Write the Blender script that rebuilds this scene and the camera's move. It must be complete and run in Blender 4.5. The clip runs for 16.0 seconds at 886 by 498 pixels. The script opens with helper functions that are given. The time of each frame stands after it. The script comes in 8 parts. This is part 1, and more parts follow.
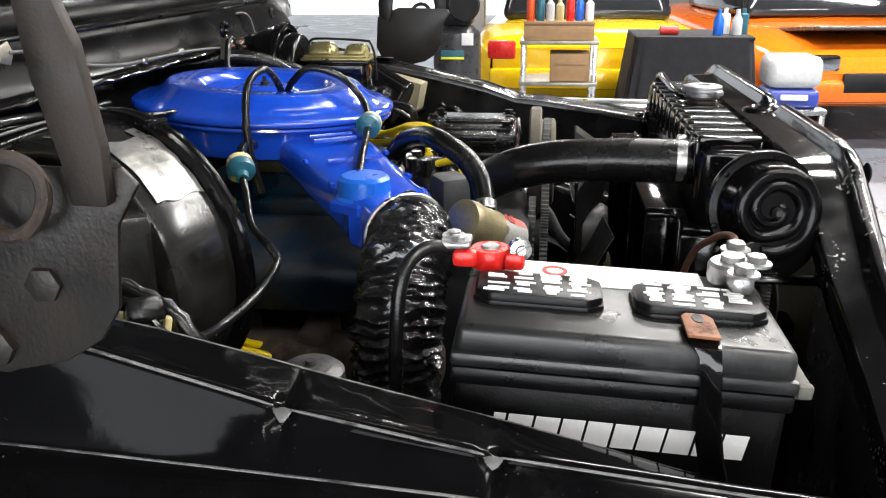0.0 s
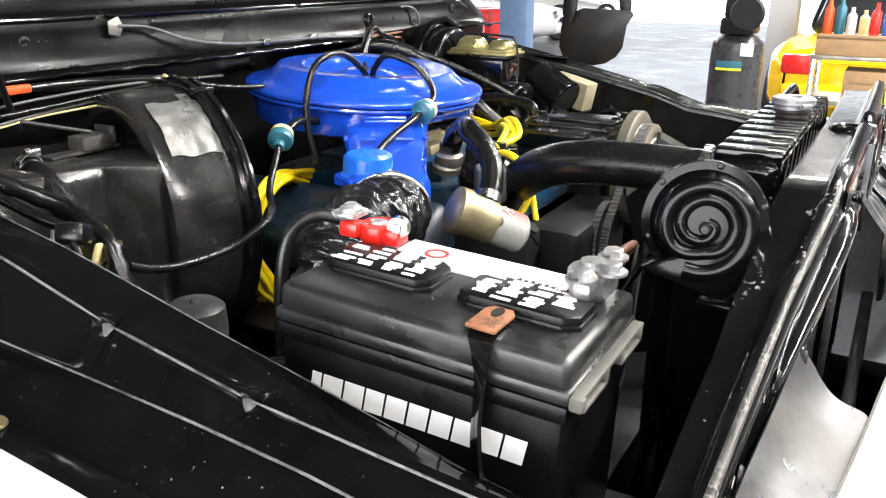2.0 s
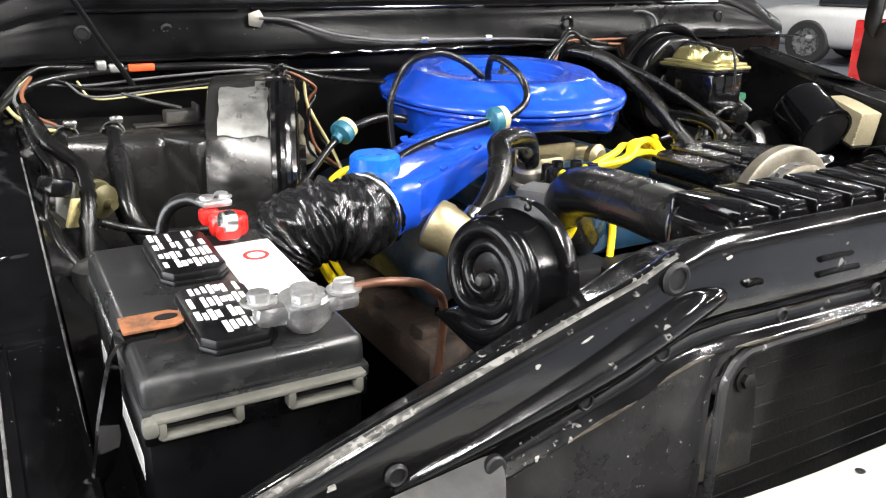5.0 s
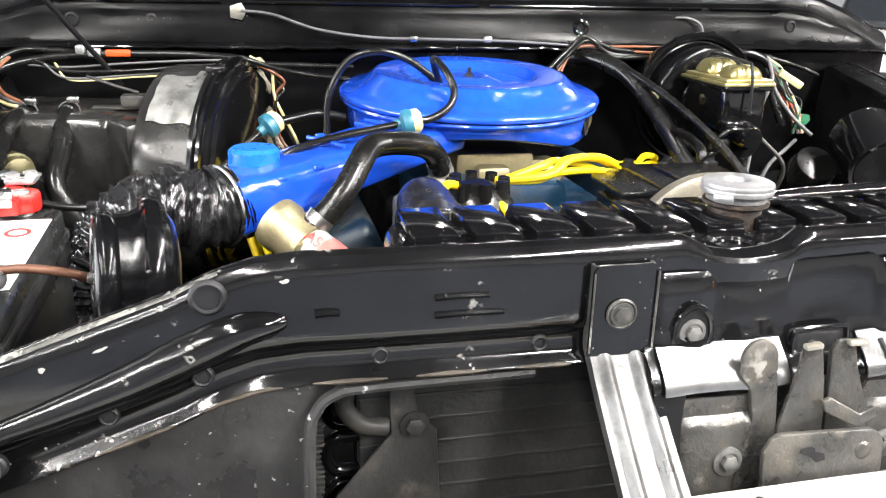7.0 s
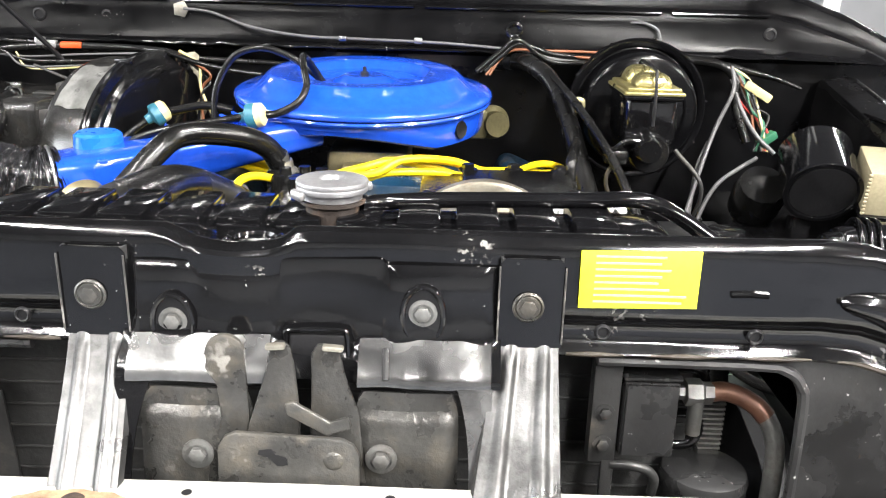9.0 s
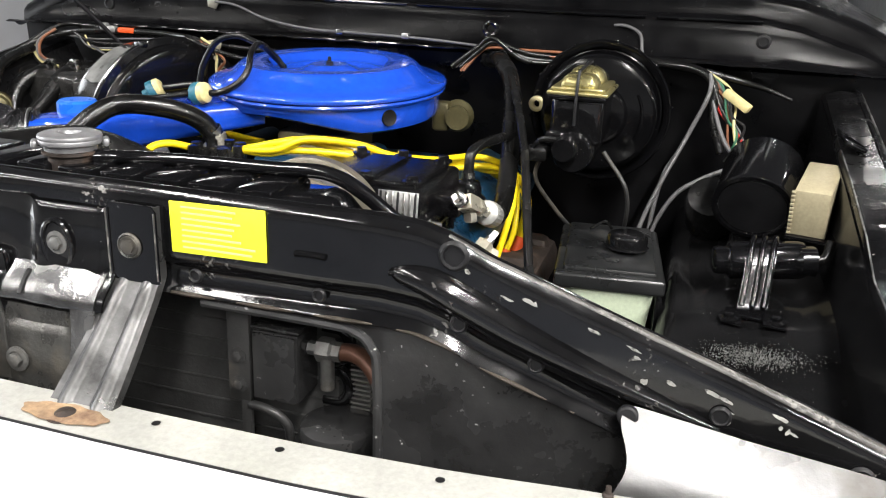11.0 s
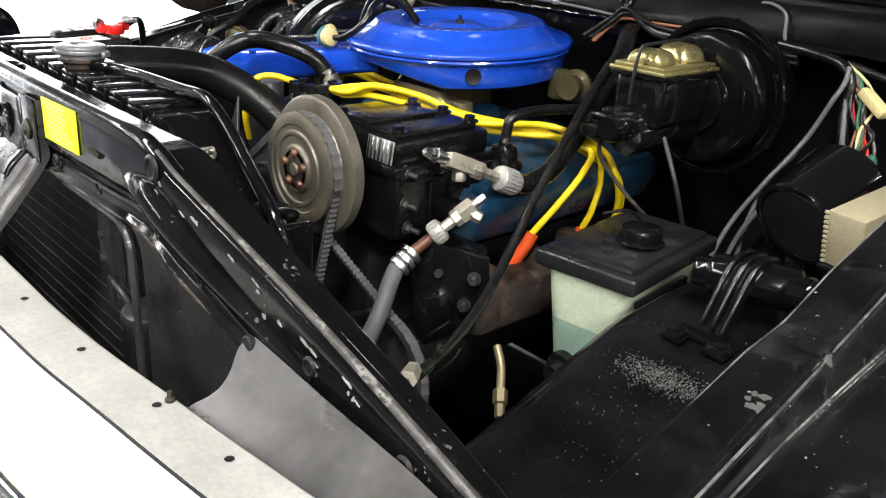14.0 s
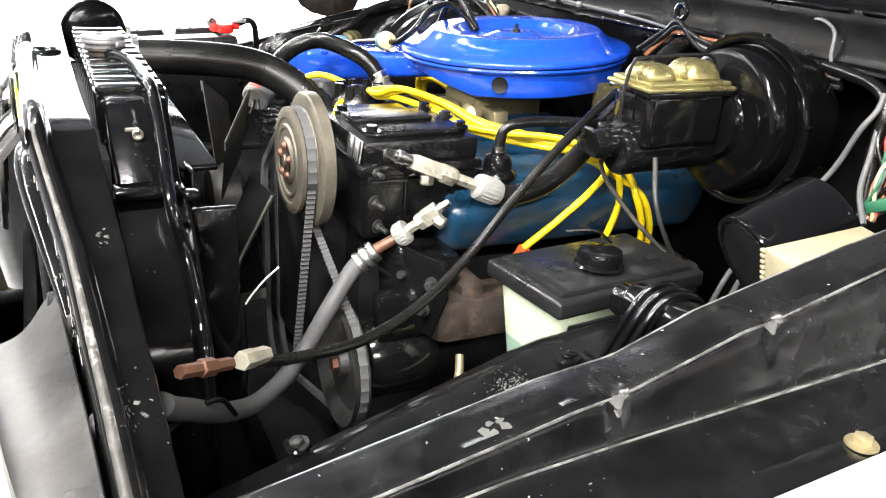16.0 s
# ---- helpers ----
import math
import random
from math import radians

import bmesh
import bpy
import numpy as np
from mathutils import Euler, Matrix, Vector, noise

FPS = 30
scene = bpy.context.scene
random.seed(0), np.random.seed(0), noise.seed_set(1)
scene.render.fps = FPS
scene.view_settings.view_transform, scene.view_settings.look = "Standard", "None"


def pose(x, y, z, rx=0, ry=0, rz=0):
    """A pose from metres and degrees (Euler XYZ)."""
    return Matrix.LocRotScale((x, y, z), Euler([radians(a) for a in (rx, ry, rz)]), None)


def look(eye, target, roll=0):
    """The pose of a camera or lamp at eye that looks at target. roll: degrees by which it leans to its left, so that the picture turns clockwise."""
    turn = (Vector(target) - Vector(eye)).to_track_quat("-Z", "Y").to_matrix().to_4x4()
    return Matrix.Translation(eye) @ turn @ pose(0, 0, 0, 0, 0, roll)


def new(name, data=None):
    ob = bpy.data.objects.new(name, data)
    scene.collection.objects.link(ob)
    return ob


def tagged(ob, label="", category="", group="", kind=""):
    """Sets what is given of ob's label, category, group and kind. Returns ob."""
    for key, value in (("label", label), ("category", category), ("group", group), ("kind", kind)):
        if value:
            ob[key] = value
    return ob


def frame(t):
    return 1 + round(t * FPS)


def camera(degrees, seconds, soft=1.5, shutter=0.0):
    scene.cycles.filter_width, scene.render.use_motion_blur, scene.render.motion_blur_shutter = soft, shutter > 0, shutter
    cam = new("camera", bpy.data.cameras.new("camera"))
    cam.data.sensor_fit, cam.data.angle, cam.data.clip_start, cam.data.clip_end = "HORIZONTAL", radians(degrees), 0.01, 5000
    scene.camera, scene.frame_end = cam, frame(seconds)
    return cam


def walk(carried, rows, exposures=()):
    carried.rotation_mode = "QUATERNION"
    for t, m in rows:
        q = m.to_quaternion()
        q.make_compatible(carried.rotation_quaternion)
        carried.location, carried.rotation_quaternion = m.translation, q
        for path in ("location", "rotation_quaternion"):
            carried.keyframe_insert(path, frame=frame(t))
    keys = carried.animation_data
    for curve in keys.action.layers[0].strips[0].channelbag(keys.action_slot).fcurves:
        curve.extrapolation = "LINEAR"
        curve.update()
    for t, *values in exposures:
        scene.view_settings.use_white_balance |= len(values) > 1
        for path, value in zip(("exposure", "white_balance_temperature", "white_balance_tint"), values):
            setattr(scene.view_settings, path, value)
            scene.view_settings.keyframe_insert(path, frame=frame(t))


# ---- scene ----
cam = camera(56.3, 16.0, 1.1)
PATH = [
    (0, (-1.300, 0.351, 1.353), (0.574, 0.578, 0.692), -0.33),
    (0.5, (-1.295, 0.264, 1.347), (0.551, 0.663, 0.688), -0.14),
    (1, (-1.270, 0.169, 1.342), (0.531, 0.744, 0.687), -0.06),
    (1.5, (-1.249, 0.074, 1.340), (0.479, 0.835, 0.680), 0.17),
    (2, (-1.219, -0.017, 1.337), (0.439, 0.894, 0.689), 0.40),
    (2.5, (-1.162, -0.092, 1.334), (0.411, 0.962, 0.690), 0.52),
    (3, (-1.098, -0.154, 1.335), (0.380, 1.041, 0.713), 0.67),
    (3.2, (-1.073, -0.176, 1.334), (0.367, 1.067, 0.716), 0.74),
    (5.3, (-0.724, -0.377, 1.325), (0.107, 1.326, 0.686), 0.59),
    (5.5, (-0.683, -0.391, 1.324), (0.090, 1.340, 0.686), 0.80),
    (6, (-0.588, -0.424, 1.324), (0.048, 1.362, 0.686), 1.11),
    (6.5, (-0.485, -0.445, 1.324), (0.050, 1.373, 0.685), 1.33),
    (7, (-0.379, -0.461, 1.325), (0.066, 1.381, 0.684), 1.45),
    (7.5, (-0.269, -0.485, 1.328), (0.058, 1.381, 0.687), 1.58),
    (8, (-0.150, -0.509, 1.328), (0.054, 1.375, 0.687), 1.63),
    (8.5, (-0.029, -0.519, 1.327), (0.073, 1.373, 0.688), 1.65),
    (9, (0.092, -0.518, 1.327), (0.080, 1.378, 0.690), 1.62),
    (9.5, (0.209, -0.525, 1.328), (0.067, 1.366, 0.692), 1.80),
    (10, (0.330, -0.535, 1.329), (0.047, 1.339, 0.689), 1.93),
    (10.2, (0.378, -0.533, 1.327), (0.041, 1.333, 0.690), 1.81),
    (12.3, (0.802, -0.441, 1.334), (-0.117, 1.197, 0.646), 3.73),
    (12.5, (0.833, -0.419, 1.335), (-0.149, 1.177, 0.637), 3.68),
    (13, (0.900, -0.361, 1.335), (-0.217, 1.133, 0.616), 3.85),
    (13.5, (0.968, -0.307, 1.337), (-0.274, 1.075, 0.597), 3.97),
    (14, (1.026, -0.258, 1.338), (-0.310, 1.032, 0.597), 3.90),
    (14.5, (1.077, -0.196, 1.338), (-0.351, 0.980, 0.577), 3.89),
    (15, (1.128, -0.125, 1.341), (-0.385, 0.936, 0.575), 3.90),
    (15.5, (1.182, -0.048, 1.344), (-0.414, 0.888, 0.585), 3.79),
    (16, (1.226, 0.032, 1.346), (-0.436, 0.862, 0.603), 3.77),
]
EXPOSURE = [(0, 0.2), (1, 0.74), (2, 0.90), (3, 0.96), (5.5, 0.98), (6.5, 1.28), (7, 1.38), (9, 1.32), (10, 0.84), (12.5, 0.02), (13, -0.1), (14, 0.15), (15, 0.55), (16, 1.28)]
walk(cam, [(t, look(eye, target, roll)) for t, eye, target, roll in PATH], EXPOSURE)

# ---------------------------------------------------------------- world and light
world = bpy.data.worlds.new("hall_world")
scene.world = world
world.use_nodes = True
world.node_tree.nodes["Background"].inputs[0].default_value = (0.90, 0.94, 1.0, 1)
world.node_tree.nodes["Background"].inputs[1].default_value = 0.15


def strip_lamp(x, y, z, sx, sy, watts, colour=(1.0, 0.97, 0.93)):
    d = bpy.data.lights.new("ceiling_strip", "AREA")
    d.shape, d.size, d.size_y, d.energy, d.color = "RECTANGLE", sx, sy, watts, colour
    ob = new("ceiling_strip", d)
    ob.matrix_world = pose(x, y, z)
    return ob


STRIPS = [(x, y) for x in (-5.0, -1.7, 1.7, 5.0, 10.0) for y in (-4.2, -1.4, 6.2) if (x, y) != (10.0, -1.4)] + [(-3.4, -2.6), (10.0, 1.4)]
for lx, ly in STRIPS:
    strip_lamp(lx, ly, 3.86, 0.16, 2.2, (45 if lx == -3.4 else 70 if lx < 0 else 200 if lx < 3 else 260) * (0.4 if ly > 3 else 1.0))

# ---------------------------------------------------------------- materials


def material(name):
    m = bpy.data.materials.new(name)
    m.use_nodes = True
    return m, m.node_tree.nodes, m.node_tree.links, m.node_tree.nodes["Principled BSDF"]


def noise_node(n, l, scale, detail=4, rough=0.6, coords="Object"):
    tc = n.new("ShaderNodeTexCoord")
    t = n.new("ShaderNodeTexNoise")
    t.inputs["Scale"].default_value, t.inputs["Detail"].default_value, t.inputs["Roughness"].default_value = scale, detail, rough
    l.new(tc.outputs[coords], t.inputs["Vector"])
    return t


def ramp(n, l, src, lo, hi, a=(0, 0, 0, 1), b=(1, 1, 1, 1)):
    r = n.new("ShaderNodeValToRGB")
    r.color_ramp.elements[0].position, r.color_ramp.elements[1].position = lo, hi
    r.color_ramp.elements[0].color, r.color_ramp.elements[1].color = a, b
    l.new(src, r.inputs[0])
    return r


def surface(name, colour, rough=0.4, metal=0.0, vary=0.25, scale=14.0, grain=220.0, bump=0.15, stain=None, stain_at=(0.6, 0.7),
            stain_scale=9.0, coat=0.0, spread=0.12, spec=0.5, random=0.0, specks=None, chips=None):
    """Base colour that varies at two scales, uneven gloss, fine relief and, if asked for, stains or chips of another colour."""
    m, n, l, p = material(name)
    big, small = noise_node(n, l, scale), noise_node(n, l, grain, 3)
    lo = tuple(c * (1 - vary) for c in colour) + (1,)
    hi = tuple(min(1, c * (1 + vary)) for c in colour) + (1,)
    base = ramp(n, l, big.outputs[0], 0.3, 0.7, lo, hi).outputs[0]
    mix = n.new("ShaderNodeMixRGB")
    mix.blend_type, mix.inputs[0].default_value = "OVERLAY", 0.25
    l.new(base, mix.inputs[1]), l.new(small.outputs[0], mix.inputs[2])
    out = mix.outputs[0]
    rr = n.new("ShaderNodeMapRange")
    rr.inputs["From Min"].default_value, rr.inputs["From Max"].default_value = 0.3, 0.7
    rr.inputs["To Min"].default_value, rr.inputs["To Max"].default_value = max(0.02, rough - spread), min(1, rough + spread)
    l.new(big.outputs[0], rr.inputs["Value"])
    rough_out = rr.outputs[0]
    if random:
        info = n.new("ShaderNodeObjectInfo")
        hs = n.new("ShaderNodeHueSaturation")
        mr = n.new("ShaderNodeMapRange")
        mr.inputs["To Min"].default_value, mr.inputs["To Max"].default_value = 1 - random, 1 + random
        l.new(info.outputs["Random"], mr.inputs["Value"]), l.new(mr.outputs[0], hs.inputs["Value"]), l.new(out, hs.inputs["Color"])
        out = hs.outputs[0]
    if stain:
        sn = noise_node(n, l, stain_scale, 8, 0.68)
        mask = ramp(n, l, sn.outputs[0], *stain_at)
        sm = n.new("ShaderNodeMixRGB")
        sm.inputs[2].default_value = (*stain, 1)
        l.new(mask.outputs[0], sm.inputs[0]), l.new(out, sm.inputs[1])
        out = sm.outputs[0]
        ro = n.new("ShaderNodeMath")
        ro.operation, ro.use_clamp = "MULTIPLY_ADD", True
        ro.inputs[1].default_value = 0.35
        l.new(mask.outputs[0], ro.inputs[0]), l.new(rough_out, ro.inputs[2])
        rough_out = ro.outputs[0]
    for kind in (specks, chips):
        if not kind:
            continue
        tone, patch, patch_at, fine, fine_at = kind
        pn, fn = noise_node(n, l, patch, 5, 0.65), noise_node(n, l, fine, 2, 0.5)
        pm, fm = ramp(n, l, pn.outputs[0], patch_at, patch_at + 0.08), ramp(n, l, fn.outputs[0], fine_at, fine_at + 0.04)
        both = n.new("ShaderNodeMath")
        both.operation = "MULTIPLY"
        l.new(pm.outputs[0], both.inputs[0]), l.new(fm.outputs[0], both.inputs[1])
        cm_ = n.new("ShaderNodeMixRGB")
        cm_.inputs[2].default_value = (*tone, 1)
        l.new(both.outputs[0], cm_.inputs[0]), l.new(out, cm_.inputs[1])
        out = cm_.outputs[0]
        rm = n.new("ShaderNodeMath")
        rm.operation, rm.use_clamp = "MULTIPLY_ADD", True
        rm.inputs[1].default_value = 0.4
        l.new(both.outputs[0], rm.inputs[0]), l.new(rough_out, rm.inputs[2])
        rough_out = rm.outputs[0]
    l.new(out, p.inputs["Base Color"]), l.new(rough_out, p.inputs["Roughness"])
    p.inputs["Metallic"].default_value, p.inputs["Coat Weight"].default_value = metal, coat
    p.inputs["Specular IOR Level"].default_value = spec
    b = n.new("ShaderNodeBump")
    b.inputs["Strength"].default_value, b.inputs["Distance"].default_value = bump, 0.002
    l.new(small.outputs[0], b.inputs["Height"]), l.new(b.outputs[0], p.inputs["Normal"])
    return m


DUSTSPECK = ((0.20, 0.20, 0.195), 7, 0.50, 260, 0.72)
PAINTCHIP = ((0.26, 0.25, 0.235), 14, 0.58, 190, 0.585)
BLACK = surface("black_paint", (0.0042, 0.0042, 0.0046), 0.11, vary=0.3, grain=70, bump=0.07, spread=0.05, specks=DUSTSPECK)
WORN = surface("worn_black_paint", (0.0042, 0.0042, 0.0046), 0.12, vary=0.4, grain=80, bump=0.08, spread=0.07, specks=DUSTSPECK, chips=PAINTCHIP)
DUSTY = surface("dusty_black_steel", (0.022, 0.022, 0.022), 0.46, vary=0.4, grain=200, bump=0.3, stain=(0.12, 0.105, 0.085), stain_at=(0.52, 0.74), stain_scale=11)
# Bare worn metal on the bar; also the painted edge highlights of the tabs.
EDGE = surface("bare_worn_edge_and_glint", (0.045, 0.043, 0.04), 0.4, vary=0.6, scale=40, grain=260, bump=0.35, chips=((0.17, 0.165, 0.155), 26, 0.50, 240, 0.48))
# Pale grey for rail creases: their highlight painted in, along with thin worn paint.
CREASEGLINT = surface("worn_edge_highlight", (0.11, 0.11, 0.108), 0.3, vary=0.6, scale=30, bump=0.15, stain=(0.02, 0.02, 0.02), stain_at=(0.52, 0.6), stain_scale=14)
# Engine blue darkened for the shade on the passenger side, with grime over it.
ENGINESHADE = surface("grimy_shaded_engine_paint", (0.006, 0.018, 0.034), 0.45, vary=0.4, bump=0.25, stain=(0.015, 0.014, 0.012), stain_at=(0.45, 0.62), stain_scale=14)
OLIVE = surface("olive_plated_can", (0.10, 0.088, 0.042), 0.4, 0.5, vary=0.3, bump=0.2)
GUSSET = surface("dusty_bare_steel", (0.06, 0.06, 0.06), 0.30, 0.6, vary=0.6, grain=110, bump=0.16, scale=7, spread=0.12, stain=(0.05, 0.042, 0.033), stain_at=(0.52, 0.80), stain_scale=6)
SATIN = surface("satin_black_panel", (0.020, 0.020, 0.0205), 0.27, vary=0.6, scale=8, grain=120, bump=0.2, specks=((0.28, 0.28, 0.27), 8, 0.47, 170, 0.69), chips=((0.22, 0.21, 0.20), 10, 0.64, 60, 0.60), stain=(0.045, 0.045, 0.045), stain_at=(0.5, 0.75), stain_scale=7)
RUSTSTAIN = surface("rust_stain", (0.27, 0.18, 0.105), 0.6, vary=0.4, scale=60, bump=0.3, stain=(0.12, 0.07, 0.045), stain_at=(0.42, 0.66), stain_scale=38)
CHIPPED = surface("chipped_paint_patch", (0.26, 0.255, 0.24), 0.5, vary=0.4, scale=60, bump=0.3, stain=(0.03, 0.03, 0.03), stain_at=(0.55, 0.62), stain_scale=160)
APRON = surface("dusty_splash_panel", (0.0060, 0.0060, 0.0064), 0.13, vary=0.5, grain=60, bump=0.06, spread=0.06, spec=0.16, specks=((0.12, 0.12, 0.118), 7, 0.56, 260, 0.735))
ALLOY = surface("dull_bright_alloy", (0.30, 0.30, 0.31), 0.42, 0.7, vary=0.15, bump=0.15)
DARK = surface("dull_black_steel", (0.007, 0.007, 0.008), 0.5, vary=0.4, bump=0.2, spec=0.3)
GLOSS = surface("gloss_black_enamel", (0.0035, 0.0035, 0.004), 0.10, vary=0.2, grain=90, bump=0.05, spread=0.05, specks=DUSTSPECK)
RUBBER = surface("black_rubber", (0.006, 0.006, 0.006), 0.25, vary=0.4, bump=0.12, spec=0.42)
HORN = surface("horn_black_enamel", (0.0028, 0.0028, 0.0032), 0.16, vary=0.3, grain=90, bump=0.06, spread=0.05, spec=0.22, specks=DUSTSPECK)
GREYRUBBER = surface("greyed_rubber", (0.075, 0.075, 0.078), 0.6, vary=0.2, bump=0.15)
BLUE = surface("blue_enamel", (0.009, 0.062, 0.50), 0.15, vary=0.1, scale=7, grain=70, bump=0.03, coat=0.6, spread=0.05, stain=(0.004, 0.03, 0.33), stain_at=(0.68, 0.82), stain_scale=12)
CAPBLUE = surface("light_blue_plastic", (0.010, 0.115, 0.56), 0.34, vary=0.08, bump=0.05)
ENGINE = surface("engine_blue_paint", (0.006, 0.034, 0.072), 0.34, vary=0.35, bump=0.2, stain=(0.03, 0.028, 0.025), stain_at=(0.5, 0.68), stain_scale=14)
YELLOW = surface("yellow_silicone", (0.80, 0.60, 0.008), 0.36, vary=0.08, bump=0.05)
ORANGE = surface("orange_boot", (0.62, 0.075, 0.012), 0.45, vary=0.15, bump=0.1)
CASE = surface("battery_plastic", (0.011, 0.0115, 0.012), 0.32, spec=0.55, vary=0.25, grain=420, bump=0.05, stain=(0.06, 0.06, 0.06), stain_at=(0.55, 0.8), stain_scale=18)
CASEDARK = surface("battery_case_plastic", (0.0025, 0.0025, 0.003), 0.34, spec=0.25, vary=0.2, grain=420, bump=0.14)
TAB = surface("worn_plastic_ledge", (0.085, 0.083, 0.072), 0.6, vary=0.3, bump=0.2)
WHITE = surface("white_print", (0.80, 0.80, 0.80), 0.4, vary=0.05, bump=0.03, spread=0.05)
INK = surface("dark_ink", (0.03, 0.03, 0.035), 0.45, vary=0.1, bump=0.02)
REDINK = surface("red_ink", (0.55, 0.03, 0.025), 0.4, vary=0.1, bump=0.02)
RED = surface("red_plastic", (0.62, 0.018, 0.014), 0.28, vary=0.12, bump=0.06)
LEAD = surface("lead_clamp", (0.42, 0.42, 0.42), 0.36, 0.85, vary=0.35, grain=150, bump=0.5, stain=(0.72, 0.72, 0.72), stain_at=(0.55, 0.7), stain_scale=40)
STEEL = surface("bright_steel", (0.55, 0.55, 0.54), 0.28, 1.0, vary=0.2, bump=0.15)
ZINC = surface("dull_zinc", (0.36, 0.34, 0.29), 0.42, 0.8, vary=0.3, bump=0.25)
GOLD = surface("gold_zinc_plate", (0.33, 0.29, 0.13), 0.30, 0.8, vary=0.22, bump=0.08, scale=18)
BRASS = surface("aged_brass", (0.34, 0.29, 0.17), 0.42, 0.7, vary=0.25, bump=0.15)
COPPER = surface("tarnished_copper", (0.13, 0.062, 0.04), 0.45, 0.5, vary=0.4, bump=0.2)
CASTGREY = surface("clutch_grey_steel", (0.15, 0.137, 0.108), 0.42, 0.5, vary=0.3, bump=0.2, stain=(0.12, 0.075, 0.04), stain_at=(0.55, 0.75), stain_scale=30)
RUST = surface("rusty_steel", (0.032, 0.024, 0.02), 0.6, 0.25, vary=0.5, bump=0.5, stain=(0.11, 0.072, 0.05), stain_at=(0.5, 0.7), stain_scale=45)
HINGE = surface("surface_rusted_hinge_steel", (0.008, 0.0066, 0.0056), 0.40, 0.1, vary=0.5, bump=0.25, stain=(0.036, 0.022, 0.014), stain_at=(0.47, 0.74), stain_scale=9)
BRACE = surface("grey_painted_brace", (0.105, 0.105, 0.105), 0.33, 0.8, vary=0.4, grain=120, bump=0.3, stain=(0.04, 0.04, 0.04), stain_at=(0.5, 0.72), stain_scale=18)
PANEL = surface("white_body_paint", (0.52, 0.525, 0.53), 0.2, vary=0.05, scale=4, grain=60, bump=0.02, coat=0.5, spread=0.06)
PRIMER = surface("grey_white_flange", (0.30, 0.30, 0.28), 0.45, vary=0.15, bump=0.1, stain=(0.30, 0.26, 0.20), stain_at=(0.6, 0.8))
CHROME = surface("chrome", (0.75, 0.75, 0.77), 0.08, 1.0, vary=0.05, bump=0.02, spread=0.04)
# Passenger rail paint, darkened and dulled to stand for reflections it lacks.
RAIL = surface("dusty_rail_dark_side", (0.0030, 0.0030, 0.0034), 0.10, vary=0.3, grain=45, bump=0.07, spread=0.04, spec=0.08, specks=DUSTSPECK)
# Driver's rail paint, paler and shinier for the light there; chips are wear.
RAILDRIVER = surface("worn_rail_lit_side", (0.0042, 0.0042, 0.0046), 0.19, vary=0.4, grain=70, bump=0.10, spread=0.10, spec=0.45, specks=((0.30, 0.30, 0.29), 9, 0.50, 190, 0.715), chips=((0.16, 0.16, 0.15), 8, 0.70, 160, 0.56), stain=(0.015, 0.015, 0.015), stain_at=(0.5, 0.8), stain_scale=6)
CASTBLACK = surface("gloss_painted_casting", (0.0035, 0.0035, 0.004), 0.13, vary=0.3, grain=170, bump=0.75, spread=0.06, specks=DUSTSPECK)
BLOWER = surface("satin_moulded_housing", (0.016, 0.0157, 0.0152), 0.20, vary=0.6, grain=70, bump=0.07, spread=0.08, spec=0.6, specks=DUSTSPECK)
FIREWALL = surface("grimy_black_firewall", (0.003, 0.003, 0.0035), 0.34, vary=0.4, grain=60, bump=0.25, spread=0.1, spec=0.22)
COWL = surface("satin_black_cowl", (0.0034, 0.0034, 0.0038), 0.22, vary=0.4, grain=50, bump=0.05, spread=0.07, spec=0.07, specks=DUSTSPECK)
BOOSTER = surface("black_booster_enamel", (0.0026, 0.0026, 0.003), 0.16, vary=0.3, grain=90, bump=0.04, spread=0.05, spec=0.24, specks=DUSTSPECK)
LIP = surface("brown_worn_lip", (0.03, 0.024, 0.018), 0.4, vary=0.6, scale=30, bump=0.3, stain=(0.10, 0.085, 0.065), stain_at=(0.55, 0.75), stain_scale=40)
PINK = surface("pink_print", (0.55, 0.14, 0.12), 0.5, vary=0.3, scale=60, bump=0.05)
RUSTY = surface("orange_rusted_steel", (0.22, 0.085, 0.035), 0.55, 0.1, vary=0.4, scale=40, bump=0.3, stain=(0.07, 0.035, 0.02), stain_at=(0.5, 0.7), stain_scale=60)
BRIGHT = surface("rubbed_bright_steel", (0.185, 0.185, 0.185), 0.27, 0.9, vary=0.4, grain=70, bump=0.3, scale=14, stain=(0.06, 0.06, 0.06), stain_at=(0.62, 0.85), stain_scale=9)
LATCH = surface("greasy_latch_steel", (0.062, 0.061, 0.058), 0.30, 0.6, vary=0.45, bump=0.35, scale=22, stain=(0.10, 0.090, 0.074), stain_at=(0.5, 0.68), stain_scale=24, chips=((0.28, 0.27, 0.25), 12, 0.58, 70, 0.55))
TAPE = surface("silver_tape", (0.25, 0.25, 0.24), 0.40, 0.6, vary=0.4, grain=60, bump=0.55, scale=25, stain=(0.05, 0.05, 0.05), stain_at=(0.58, 0.66), stain_scale=34)
GREYDUST = surface("grimy_grey_steel", (0.15, 0.15, 0.145), 0.42, 0.6, vary=0.35, bump=0.3, stain=(0.06, 0.05, 0.04), stain_at=(0.5, 0.72), stain_scale=20)
MILK = surface("milky_plastic", (0.42, 0.48, 0.36), 0.45, vary=0.1, bump=0.05)
LIQUID = surface("milky_plastic_with_fluid", (0.21, 0.31, 0.25), 0.42, vary=0.12, bump=0.05)
LABEL = surface("yellow_label", (0.72, 0.80, 0.03), 0.5, vary=0.06, bump=0.04)
